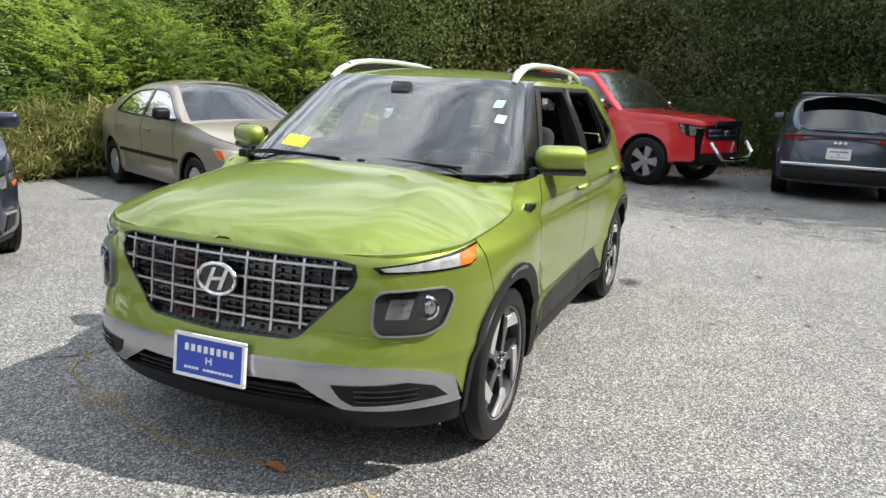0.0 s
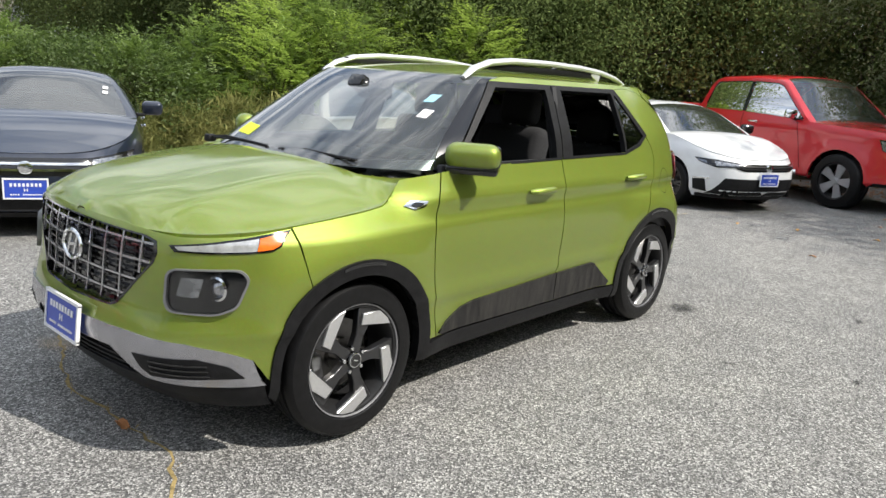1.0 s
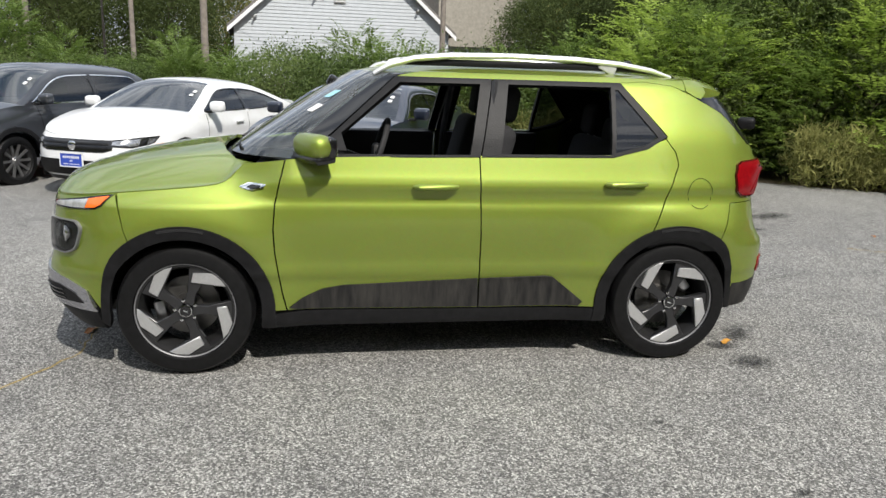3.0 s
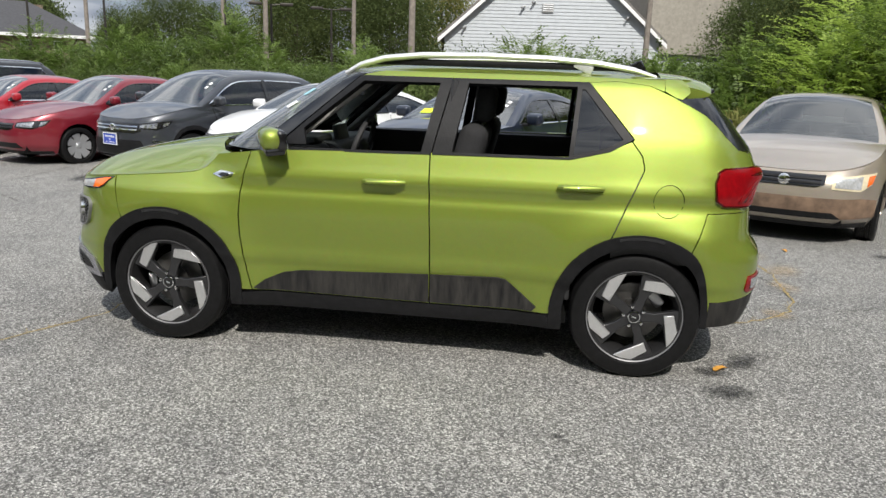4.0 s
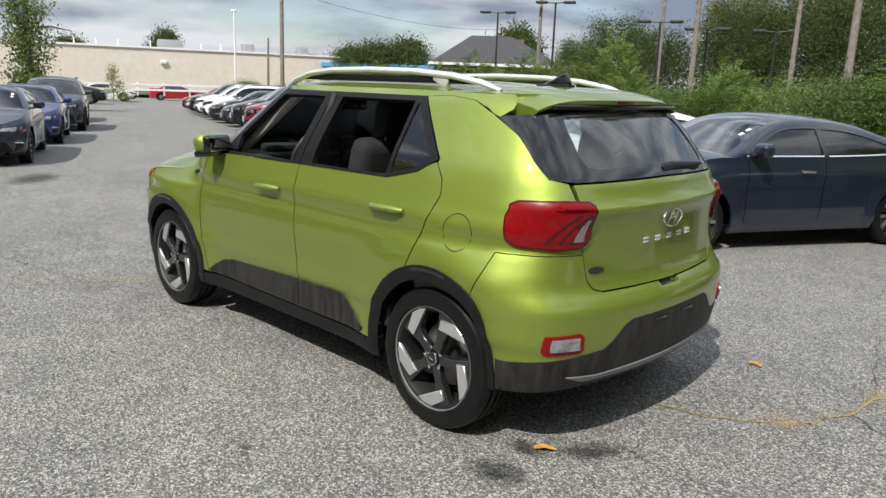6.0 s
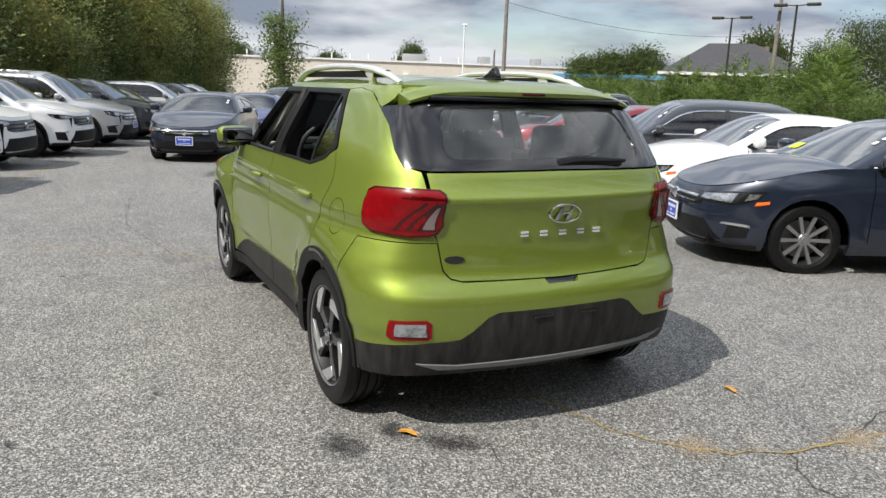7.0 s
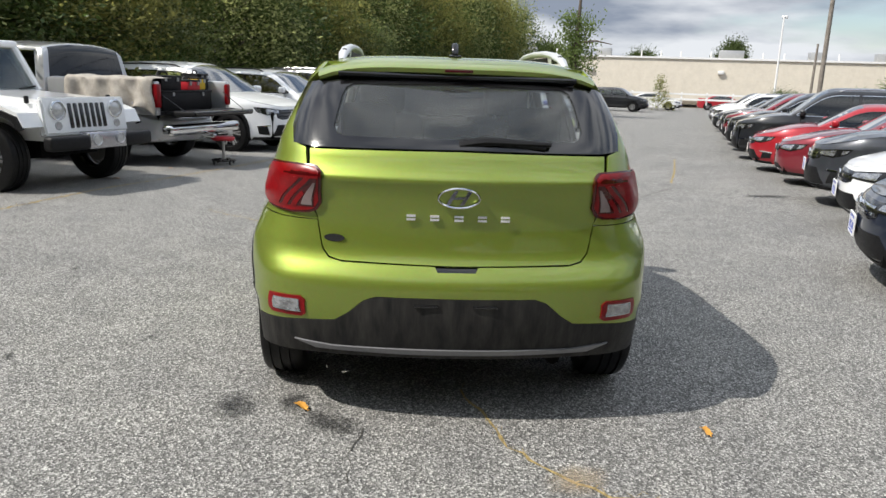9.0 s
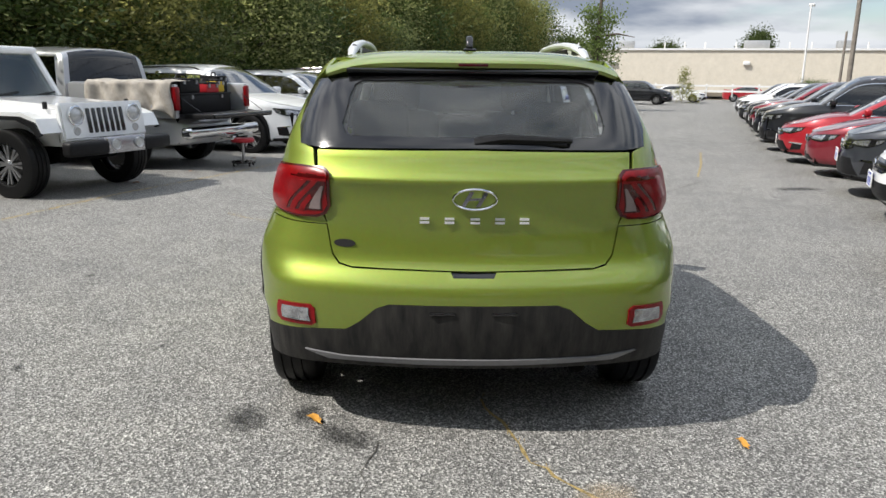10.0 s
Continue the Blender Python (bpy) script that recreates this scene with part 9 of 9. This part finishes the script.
bm = bmesh.new()
box(bm, (0.10, 1.60, 0.06), (3.43, 0, 0.89), bevel=0.02)
part("tailgate_edge", bm, GLOSS_BLACK, tg_)
bm = bmesh.new()
box(bm, (0.20, 1.86, 0.17), (3.02, 0, 0.62), bevel=0.05, seg=3)
box(bm, (0.25, 0.10, 0.06), (3.12, 0, 0.50), bevel=0.01)
part("rear_bumper", bm, CHROME, pk)


def toolbox(name, label, size, at, mat, lid=True):
    c = math.cos(radians(-110 + 180)), math.sin(radians(-110 + 180))
    x, y = -8.64 + c[0] * at[0] - c[1] * at[1], -6.40 + c[1] * at[0] + c[0] * at[1]
    t_ = thing(name, label, "toolbox", pose(x, y, lot_z(-8.64, -6.40) + at[2], 0, 0, 70))
    bm = bmesh.new()
    box(bm, size, (0, 0, size[2] / 2), bevel=0.02)
    part("case", bm, mat, t_)
    if lid:
        bm = bmesh.new()
        box(bm, (size[0] * 1.02, size[1] * 1.02, 0.04), (0, 0, size[2] - 0.01), bevel=0.012)
        part("lid", bm, BLACK_PLASTIC, t_)
        bm = bmesh.new()
        tube(bm, [(0, -size[1] * 0.3, size[2]), (0, -size[1] * 0.2, size[2] + 0.06), (0, size[1] * 0.2, size[2] + 0.06), (0, size[1] * 0.3, size[2])], 0.012, 6)
        part("handle", bm, BLACK_PLASTIC, t_)
        for yy in (-0.3, 0.3):
            bm = bmesh.new()
            box(bm, (0.02, 0.05, 0.06), (size[0] / 2 + 0.005, size[1] * yy, size[2] - 0.05))
            part("latch", bm, STEEL, t_)
    return t_


RED_PLASTIC = plain("red_plastic", (0.45, 0.02, 0.03), rough=0.4)
YELLOW_PLASTIC = plain("yellow_plastic", (0.65, 0.45, 0.03), rough=0.4)
toolbox("tool_chest", "large black tool chest in the pickup bed", (0.55, 1.30, 0.30), (2.45, 0.05, 0.90), BLACK_PLASTIC)
toolbox("toolbox", "black toolbox with steel latches in the pickup bed", (0.35, 0.50, 0.22), (2.50, -0.30, 1.21), BLACK_PLASTIC)
toolbox("toolbox", "red and black tool case in the pickup bed", (0.30, 0.34, 0.16), (2.55, 0.25, 1.21), RED_PLASTIC)
toolbox("toolbox", "small yellow-handled tool case in the pickup bed", (0.22, 0.20, 0.20), (2.50, 0.60, 1.21), YELLOW_PLASTIC)
toolbox("toolbox", "tall black case at the bed's side", (0.40, 0.22, 0.55), (2.35, 0.76, 0.92), BLACK_PLASTIC)
# dust sheet over the bed side
CLOTH = plain("beige_dust_sheet", (0.36, 0.33, 0.29), rough=0.95, grain=0.22, scale=8, bump=0.3)
vs, fs = [], []
nx_, ny_ = 60, 24
for i in range(nx_ + 1):
    for j in range(ny_ + 1):
        u, v = i / nx_, j / ny_
        x = 1.25 + 1.62 * u + 0.03 * math.sin(9 * v)
        if v < 0.35:
            y, z = -0.55 - 0.42 * v / 0.35, 1.395 + 0.016 * math.sin(14 * u + 5 * v) + 0.010 * math.sin(31 * u - 7 * v)
        else:
            k = (v - 0.35) / 0.65
            y, z = -1.00 - 0.035 * (0.35 + k) * math.sin(21 * u + 2.5 * k) - 0.022 * math.sin(37 * u - 4 * k) - 0.03 * k, 1.395 - (0.58 + 0.12 * math.sin(5 * u + 1) + 0.05 * math.sin(13 * u)) * k
        vs.append((x, y, z))
fs = [[i * (ny_ + 1) + j, (i + 1) * (ny_ + 1) + j, (i + 1) * (ny_ + 1) + j + 1, i * (ny_ + 1) + j + 1] for i in range(nx_) for j in range(ny_)]
dust = tagged(part("dust_sheet", (vs, fs), CLOTH, sharp=80), "beige dust sheet draped over the pickup's bed side", "cloth")
dust.matrix_basis = pose(-8.64, -6.40, lot_z(-8.64, -6.40), 0, 0, 70)
sol = dust.modifiers.new("thick", "SOLIDIFY")
sol.thickness = 0.006
# mechanic's stool
st = thing("work_stool", "mechanic's stool with a red seat and black wheeled base", "stool", pose(*spot(-7.75, -3.28)))
bm = bmesh.new()
lathe(bm, [(0.0001, 0.40), (0.17, 0.40), (0.19, 0.42), (0.19, 0.45), (0.17, 0.47), (0.0001, 0.475)], 28, axis="Z")
part("seat", bm, RED_PLASTIC, st)
bm = bmesh.new()
tube(bm, [(0, 0, 0.08), (0, 0, 0.41)], 0.025, 10)
part("post", bm, STEEL, st)
bm = bmesh.new()
lathe(bm, [(0.15, 0.06), (0.20, 0.06), (0.20, 0.085), (0.15, 0.085)], 28, axis="Z", close=True)
for k in range(2):
    box(bm, (0.38, 0.04, 0.025), (0, 0, 0.075), rot=(0, 0, 90 * k))
part("base", bm, GLOSS_BLACK, st)
for k in range(4):
    bm = bmesh.new()
    a = radians(45 + 90 * k)
    lathe(bm, [(0.0001, -0.012), (0.03, -0.012), (0.03, 0.012), (0.0001, 0.012)], 12, at=(0.185 * math.cos(a), 0.185 * math.sin(a), 0.03))
    part("castor", bm, GLOSS_BLACK, st)

# ---------------------------------------------------------------- cracks, stains and fallen leaves
CRACK = plain("dark_crack_filling", (0.045, 0.042, 0.036), rough=0.95, grain=0.4, scale=20)
CRACK_GRASS = plain("dry_grass_in_crack", (0.30, 0.225, 0.09), rough=0.95, grain=0.5, scale=30, bump=0.4)
RUST = plain("rusty_sand", (0.40, 0.30, 0.18), rough=0.95, grain=0.4, scale=12)
cr_rg = random.Random(5)


def crack(pts, width, mat, label, tufts=0.0):
    """A ragged narrow seam along points on the asphalt."""
    path = []
    for (x0, y0), (x1, y1) in zip(pts, pts[1:]):
        n = max(2, int(math.hypot(x1 - x0, y1 - y0) / 0.06))
        for i in range(n):
            u = i / n
            path.append((x0 + (x1 - x0) * u + cr_rg.gauss(0, 0.009), y0 + (y1 - y0) * u + cr_rg.gauss(0, 0.009)))
    path.append(pts[-1])
    vs, fs = [], []
    for i, (x, y) in enumerate(path):
        xa, ya = path[max(0, i - 1)]
        xb, yb = path[min(len(path) - 1, i + 1)]
        d = Vector((xb - xa, yb - ya)).normalized()
        w = width * cr_rg.uniform(0.35, 1.3) / 2
        z = lot_z(x, y) + 0.0035
        vs += [(x - d.y * w, y + d.x * w, z), (x + d.y * w, y - d.x * w, z)]
    fs = [[2 * i, 2 * i + 1, 2 * i + 3, 2 * i + 2] for i in range(len(path) - 1)]
    ob = tagged(part("crack", (vs, fs), mat), label, "crack", kind="structure")
    if tufts:
        V, F = [], []
        rg = np.random.RandomState(int(width * 1e4) + len(path))
        for x, y in path:
            for _ in range(rg.poisson(tufts)):
                p = np.array((x + rg.normal(0, width), y + rg.normal(0, width), lot_z(x, y) + 0.003))
                d = np.array((rg.normal(0, 1), rg.normal(0, 1), 0.35 + 0.5 * rg.rand()))
                d = d / np.linalg.norm(d)
                s = np.cross(d, (0, 0, 1.0))
                add_leaf(V, F, p, d, s / np.linalg.norm(s), 0.02 + 0.03 * rg.rand(), 0.004)
        if V:
            tagged(part("dry_grass", (V, F), CRACK_GRASS), "dry yellow grass tufts growing in an asphalt crack", "grass", kind="stuff")
    return ob


crack([(1.55, 0.08), (1.83, 0.17), (2.10, 0.22), (2.30, 0.38), (2.45, 0.55), (2.56, 0.80), (2.58, 1.15), (2.62, 1.6), (2.55, 2.1), (2.75, 2.8)], 0.015, CRACK_GRASS, "crack in asphalt filled with dry yellow grass", 2.2)
crack([(2.56, 0.80), (2.80, 0.62), (3.4, 0.9)], 0.0070, CRACK, "thin dark crack in the asphalt")
crack([(2.58, 1.15), (2.45, 1.6), (2.30, 2.3)], 0.0070, CRACK, "thin dark crack in the asphalt")
crack([(-1.30, 1.40), (-1.55, 1.30), (-1.71, 1.01), (-1.85, 0.60), (-1.92, 0.34), (-1.90, -0.15), (-1.88, -0.50), (-2.05, -0.85), (-2.20, -1.10), (-2.6, -1.7), (-3.1, -2.3)], 0.015, CRACK_GRASS, "long crack in asphalt with dry grass", 1.6)
crack([(-1.58, 1.57), (-1.31, 1.36), (-0.9, 1.25)], 0.0100, CRACK, "dark crack in the asphalt")
crack([(-2.25, -1.13), (-4.0, -1.4), (-6.2, -1.2)], 0.0090, CRACK, "dark crack across the asphalt")
crack([(1.85, -0.50), (1.95, -0.35), (2.20, -0.42), (2.38, -0.40)], 0.0045, CRACK, "short dark crack behind the SUV")
crack([(-5.31, 3.1), (-6.55, 4.01), (-6.93, 6.34)], 0.02, CRACK, "crack across the parking aisle")
crack([(-7.2, 4.2), (-9.0, 4.9), (-11.95, 5.97)], 0.035, CRACK_GRASS, "grassy crack along the parking aisle")
crack([(-15.6, 5.4), (-15.0, 8.4), (-14.0, 9.6)], 0.10, CRACK, "dark joint across the parking aisle")
crack([(-0.6, -5.0), (-2.64, -4.45), (-4.41, -4.06), (-6.0, -3.5), (-7.97, -2.86), (-11.5, -1.9)], 0.035, CRACK_GRASS, "weedy edge crack beside the shaded row", 1.0)
crack([(4.3, 1.7), (5.2, 1.1), (6.0, 0.9)], 0.02, CRACK_GRASS, "crack in asphalt filled with dry grass")

STAIN, N, L, b = material("oil_stain")
tc = N.new("ShaderNodeTexCoord")
grad = N.new("ShaderNodeTexGradient")
grad.gradient_type = "SPHERICAL"
mp_ = N.new("ShaderNodeMapping")
mp_.inputs["Location"].default_value = (-1.0, -1.0, 0.0)
mp_.inputs["Scale"].default_value = (2.0, 2.0, 0.0)
L.new(tc.outputs["Generated"], mp_.inputs["Vector"])
L.new(mp_.outputs["Vector"], grad.inputs["Vector"])
nz = N.new("ShaderNodeTexNoise")
nz.inputs["Scale"].default_value, nz.inputs["Detail"].default_value = 14, 8
L.new(tc.outputs["Object"], nz.inputs["Vector"])
mu = N.new("ShaderNodeMath")
mu.operation = "MULTIPLY"
L.new(grad.outputs["Fac"], mu.inputs[0])
L.new(nz.outputs["Fac"], mu.inputs[1])
mr = N.new("ShaderNodeMapRange")
mr.inputs["From Min"].default_value, mr.inputs["From Max"].default_value, mr.inputs["To Max"].default_value = 0.11, 0.40, 0.6
L.new(mu.outputs["Value"], mr.inputs["Value"])
b.inputs["Base Color"].default_value, b.inputs["Roughness"].default_value = (0.03, 0.03, 0.03, 1), 0.7
L.new(mr.outputs["Result"], b.inputs["Alpha"])
RUST_STAIN = STAIN.copy()
RUST_STAIN.name = "rusty_stain"
RUST_STAIN.node_tree.nodes["Map Range"].inputs["To Max"].default_value = 0.4
RUST_STAIN.node_tree.nodes["Principled BSDF"].inputs["Base Color"].default_value = (0.40, 0.31, 0.20, 1)


def stain(x, y, w, h, turn, mat, label):
    bm = bmesh.new()
    vs = [bm.verts.new((w * sx, h * sy, 0)) for sx, sy in ((-1, -1), (1, -1), (1, 1), (-1, 1))]
    bm.faces.new(vs)
    ob = tagged(part("stain", bm, mat), label, "stain", kind="structure")
    ob.matrix_basis = pose(x, y, lot_z(x, y) + 0.006 + cr_rg.uniform(0, 0.002), 0, 0, turn)


for x, y, w, h, a in ((1.74, -0.95, 0.20, 0.15, 20), (1.90, -0.52, 0.22, 0.13, 60), (1.70, -0.70, 0.14, 0.10, 0), (-9.1, 0.6, 1.1, 0.5, 150), (-5.9, 5.2, 0.6, 0.25, 100), (2.5, -1.9, 0.10, 0.05, 30), (-0.5, -2.6, 0.07, 0.04, 10), (0.4, -3.0, 0.06, 0.03, 60),
                      (4.6, 3.4, 0.5, 0.25, 30), (3.9, 2.6, 0.22, 0.12, 10), (-3.0, -3.2, 0.09, 0.05, 0), (1.2, -2.2, 0.07, 0.04, 20), (-1.7, -2.0, 0.06, 0.04, 80), (0.9, -1.6, 0.05, 0.03, 0)):
    stain(x, y, w, h, a, STAIN, "dark oil stain on the asphalt")
for x, y, w, h, a in ((2.75, 1.75, 0.35, 0.22, 70), (2.62, 2.4, 0.20, 0.35, 20), (2.60, 1.2, 0.16, 0.26, 10), (-1.75, 0.9, 0.14, 0.25, 20), (2.35, 0.45, 0.14, 0.2, 30)):
    stain(x, y, w, h, a, RUST_STAIN, "rusty sand stain along a crack")

LEAF_FALLEN = plain("fallen_orange_leaf", (0.55, 0.27, 0.04), rough=0.7, grain=0.3, scale=40)
LEAF_BROWN = plain("fallen_brown_leaf", (0.36, 0.15, 0.05), rough=0.8, grain=0.3, scale=40)
lf_rg = random.Random(9)


def fallen_leaf(x, y, s, mat, label):
    n = 12
    bm = bmesh.new()
    c = bm.verts.new((0, 0, 0.012))
    ring = []
    for k in range(n):
        a = 2 * math.pi * k / n
        r = s * (0.5 + 0.18 * math.cos(2 * a) + 0.10 * (k % 2) + lf_rg.uniform(-0.05, 0.05))
        ring.append(bm.verts.new((r * math.cos(a) * 1.15, r * math.sin(a) * 0.8, 0.006 + 0.022 * s / 0.1 * abs(math.sin(a)) + lf_rg.uniform(0, 0.006))))
    for k in range(n):
        bm.faces.new((c, ring[k], ring[(k + 1) % n]))
    r = bmesh.ops.extrude_face_region(bm, geom=list(bm.faces))
    bmesh.ops.translate(bm, vec=(0, 0, 0.0015), verts=[q for q in r["geom"] if isinstance(q, bmesh.types.BMVert)])
    tube(bm, [(0.5 * s, 0, 0.012), (0.95 * s, 0.1 * s, 0.008)], 0.002, 4)
    ob = tagged(part("leaf", bm, mat), label, "leaf", "fallen leaves")
    ob.matrix_basis = pose(x, y, lot_z(x, y), 0, 0, lf_rg.uniform(0, 360))


fallen_leaf(1.755, -0.655, 0.058, LEAF_FALLEN, "fallen orange-yellow leaf lying on asphalt")
fallen_leaf(1.955, 1.10, 0.05, LEAF_FALLEN, "fallen yellow leaf lying on asphalt")
fallen_leaf(-1.92, -0.18, 0.065, LEAF_BROWN, "curled brown-orange leaf lying on asphalt")
fallen_leaf(3.0, 2.6, 0.05, LEAF_FALLEN, "fallen yellow leaf lying on asphalt")
for x, y in ((6.3, -1.2), (7.4, -1.0), (6.9, -2.0), (8.2, -0.9), (5.8, 0.2), (7.8, -1.6), (6.1, -0.4), (8.8, -1.7), (5.5, -1.9), (9.4, -0.8), (4.6, -1.0), (5.0, 2.2), (8.9, 3.9), (8.3, 4.4), (-6.9, -3.9), (-5.5, -4.2), (-9.0, -3.4)):
    fallen_leaf(x, y, lf_rg.uniform(0.045, 0.07), LEAF_BROWN if lf_rg.random() < 0.7 else LEAF_FALLEN, "dry brown leaf lying on asphalt")
# litter along the shaded hedge foot
V, F = [], []
rg = np.random.RandomState(77)
for _ in range(1500):
    t = rg.rand()
    x, y = (13.2 - 3.4 * t + rg.normal(0, 0.5), -2.6 + 6.0 * t + rg.normal(0, 0.4))
    p = np.array((x, y, 0.004 + 0.015 * rg.rand() + lot_z(x, y)))
    d = np.array((rg.normal(), rg.normal(), 0.15 * rg.normal()))
    d = d / np.linalg.norm(d)
    s = np.cross(d, (0, 0, 1.0))
    add_leaf(V, F, p, d, s / np.linalg.norm(s), 0.08, 0.04, 0.06)
tagged(part("leaf_litter", (V, F), LEAF_BROWN), "scattered dry brown leaves along the hedge foot", "leaves", kind="stuff")
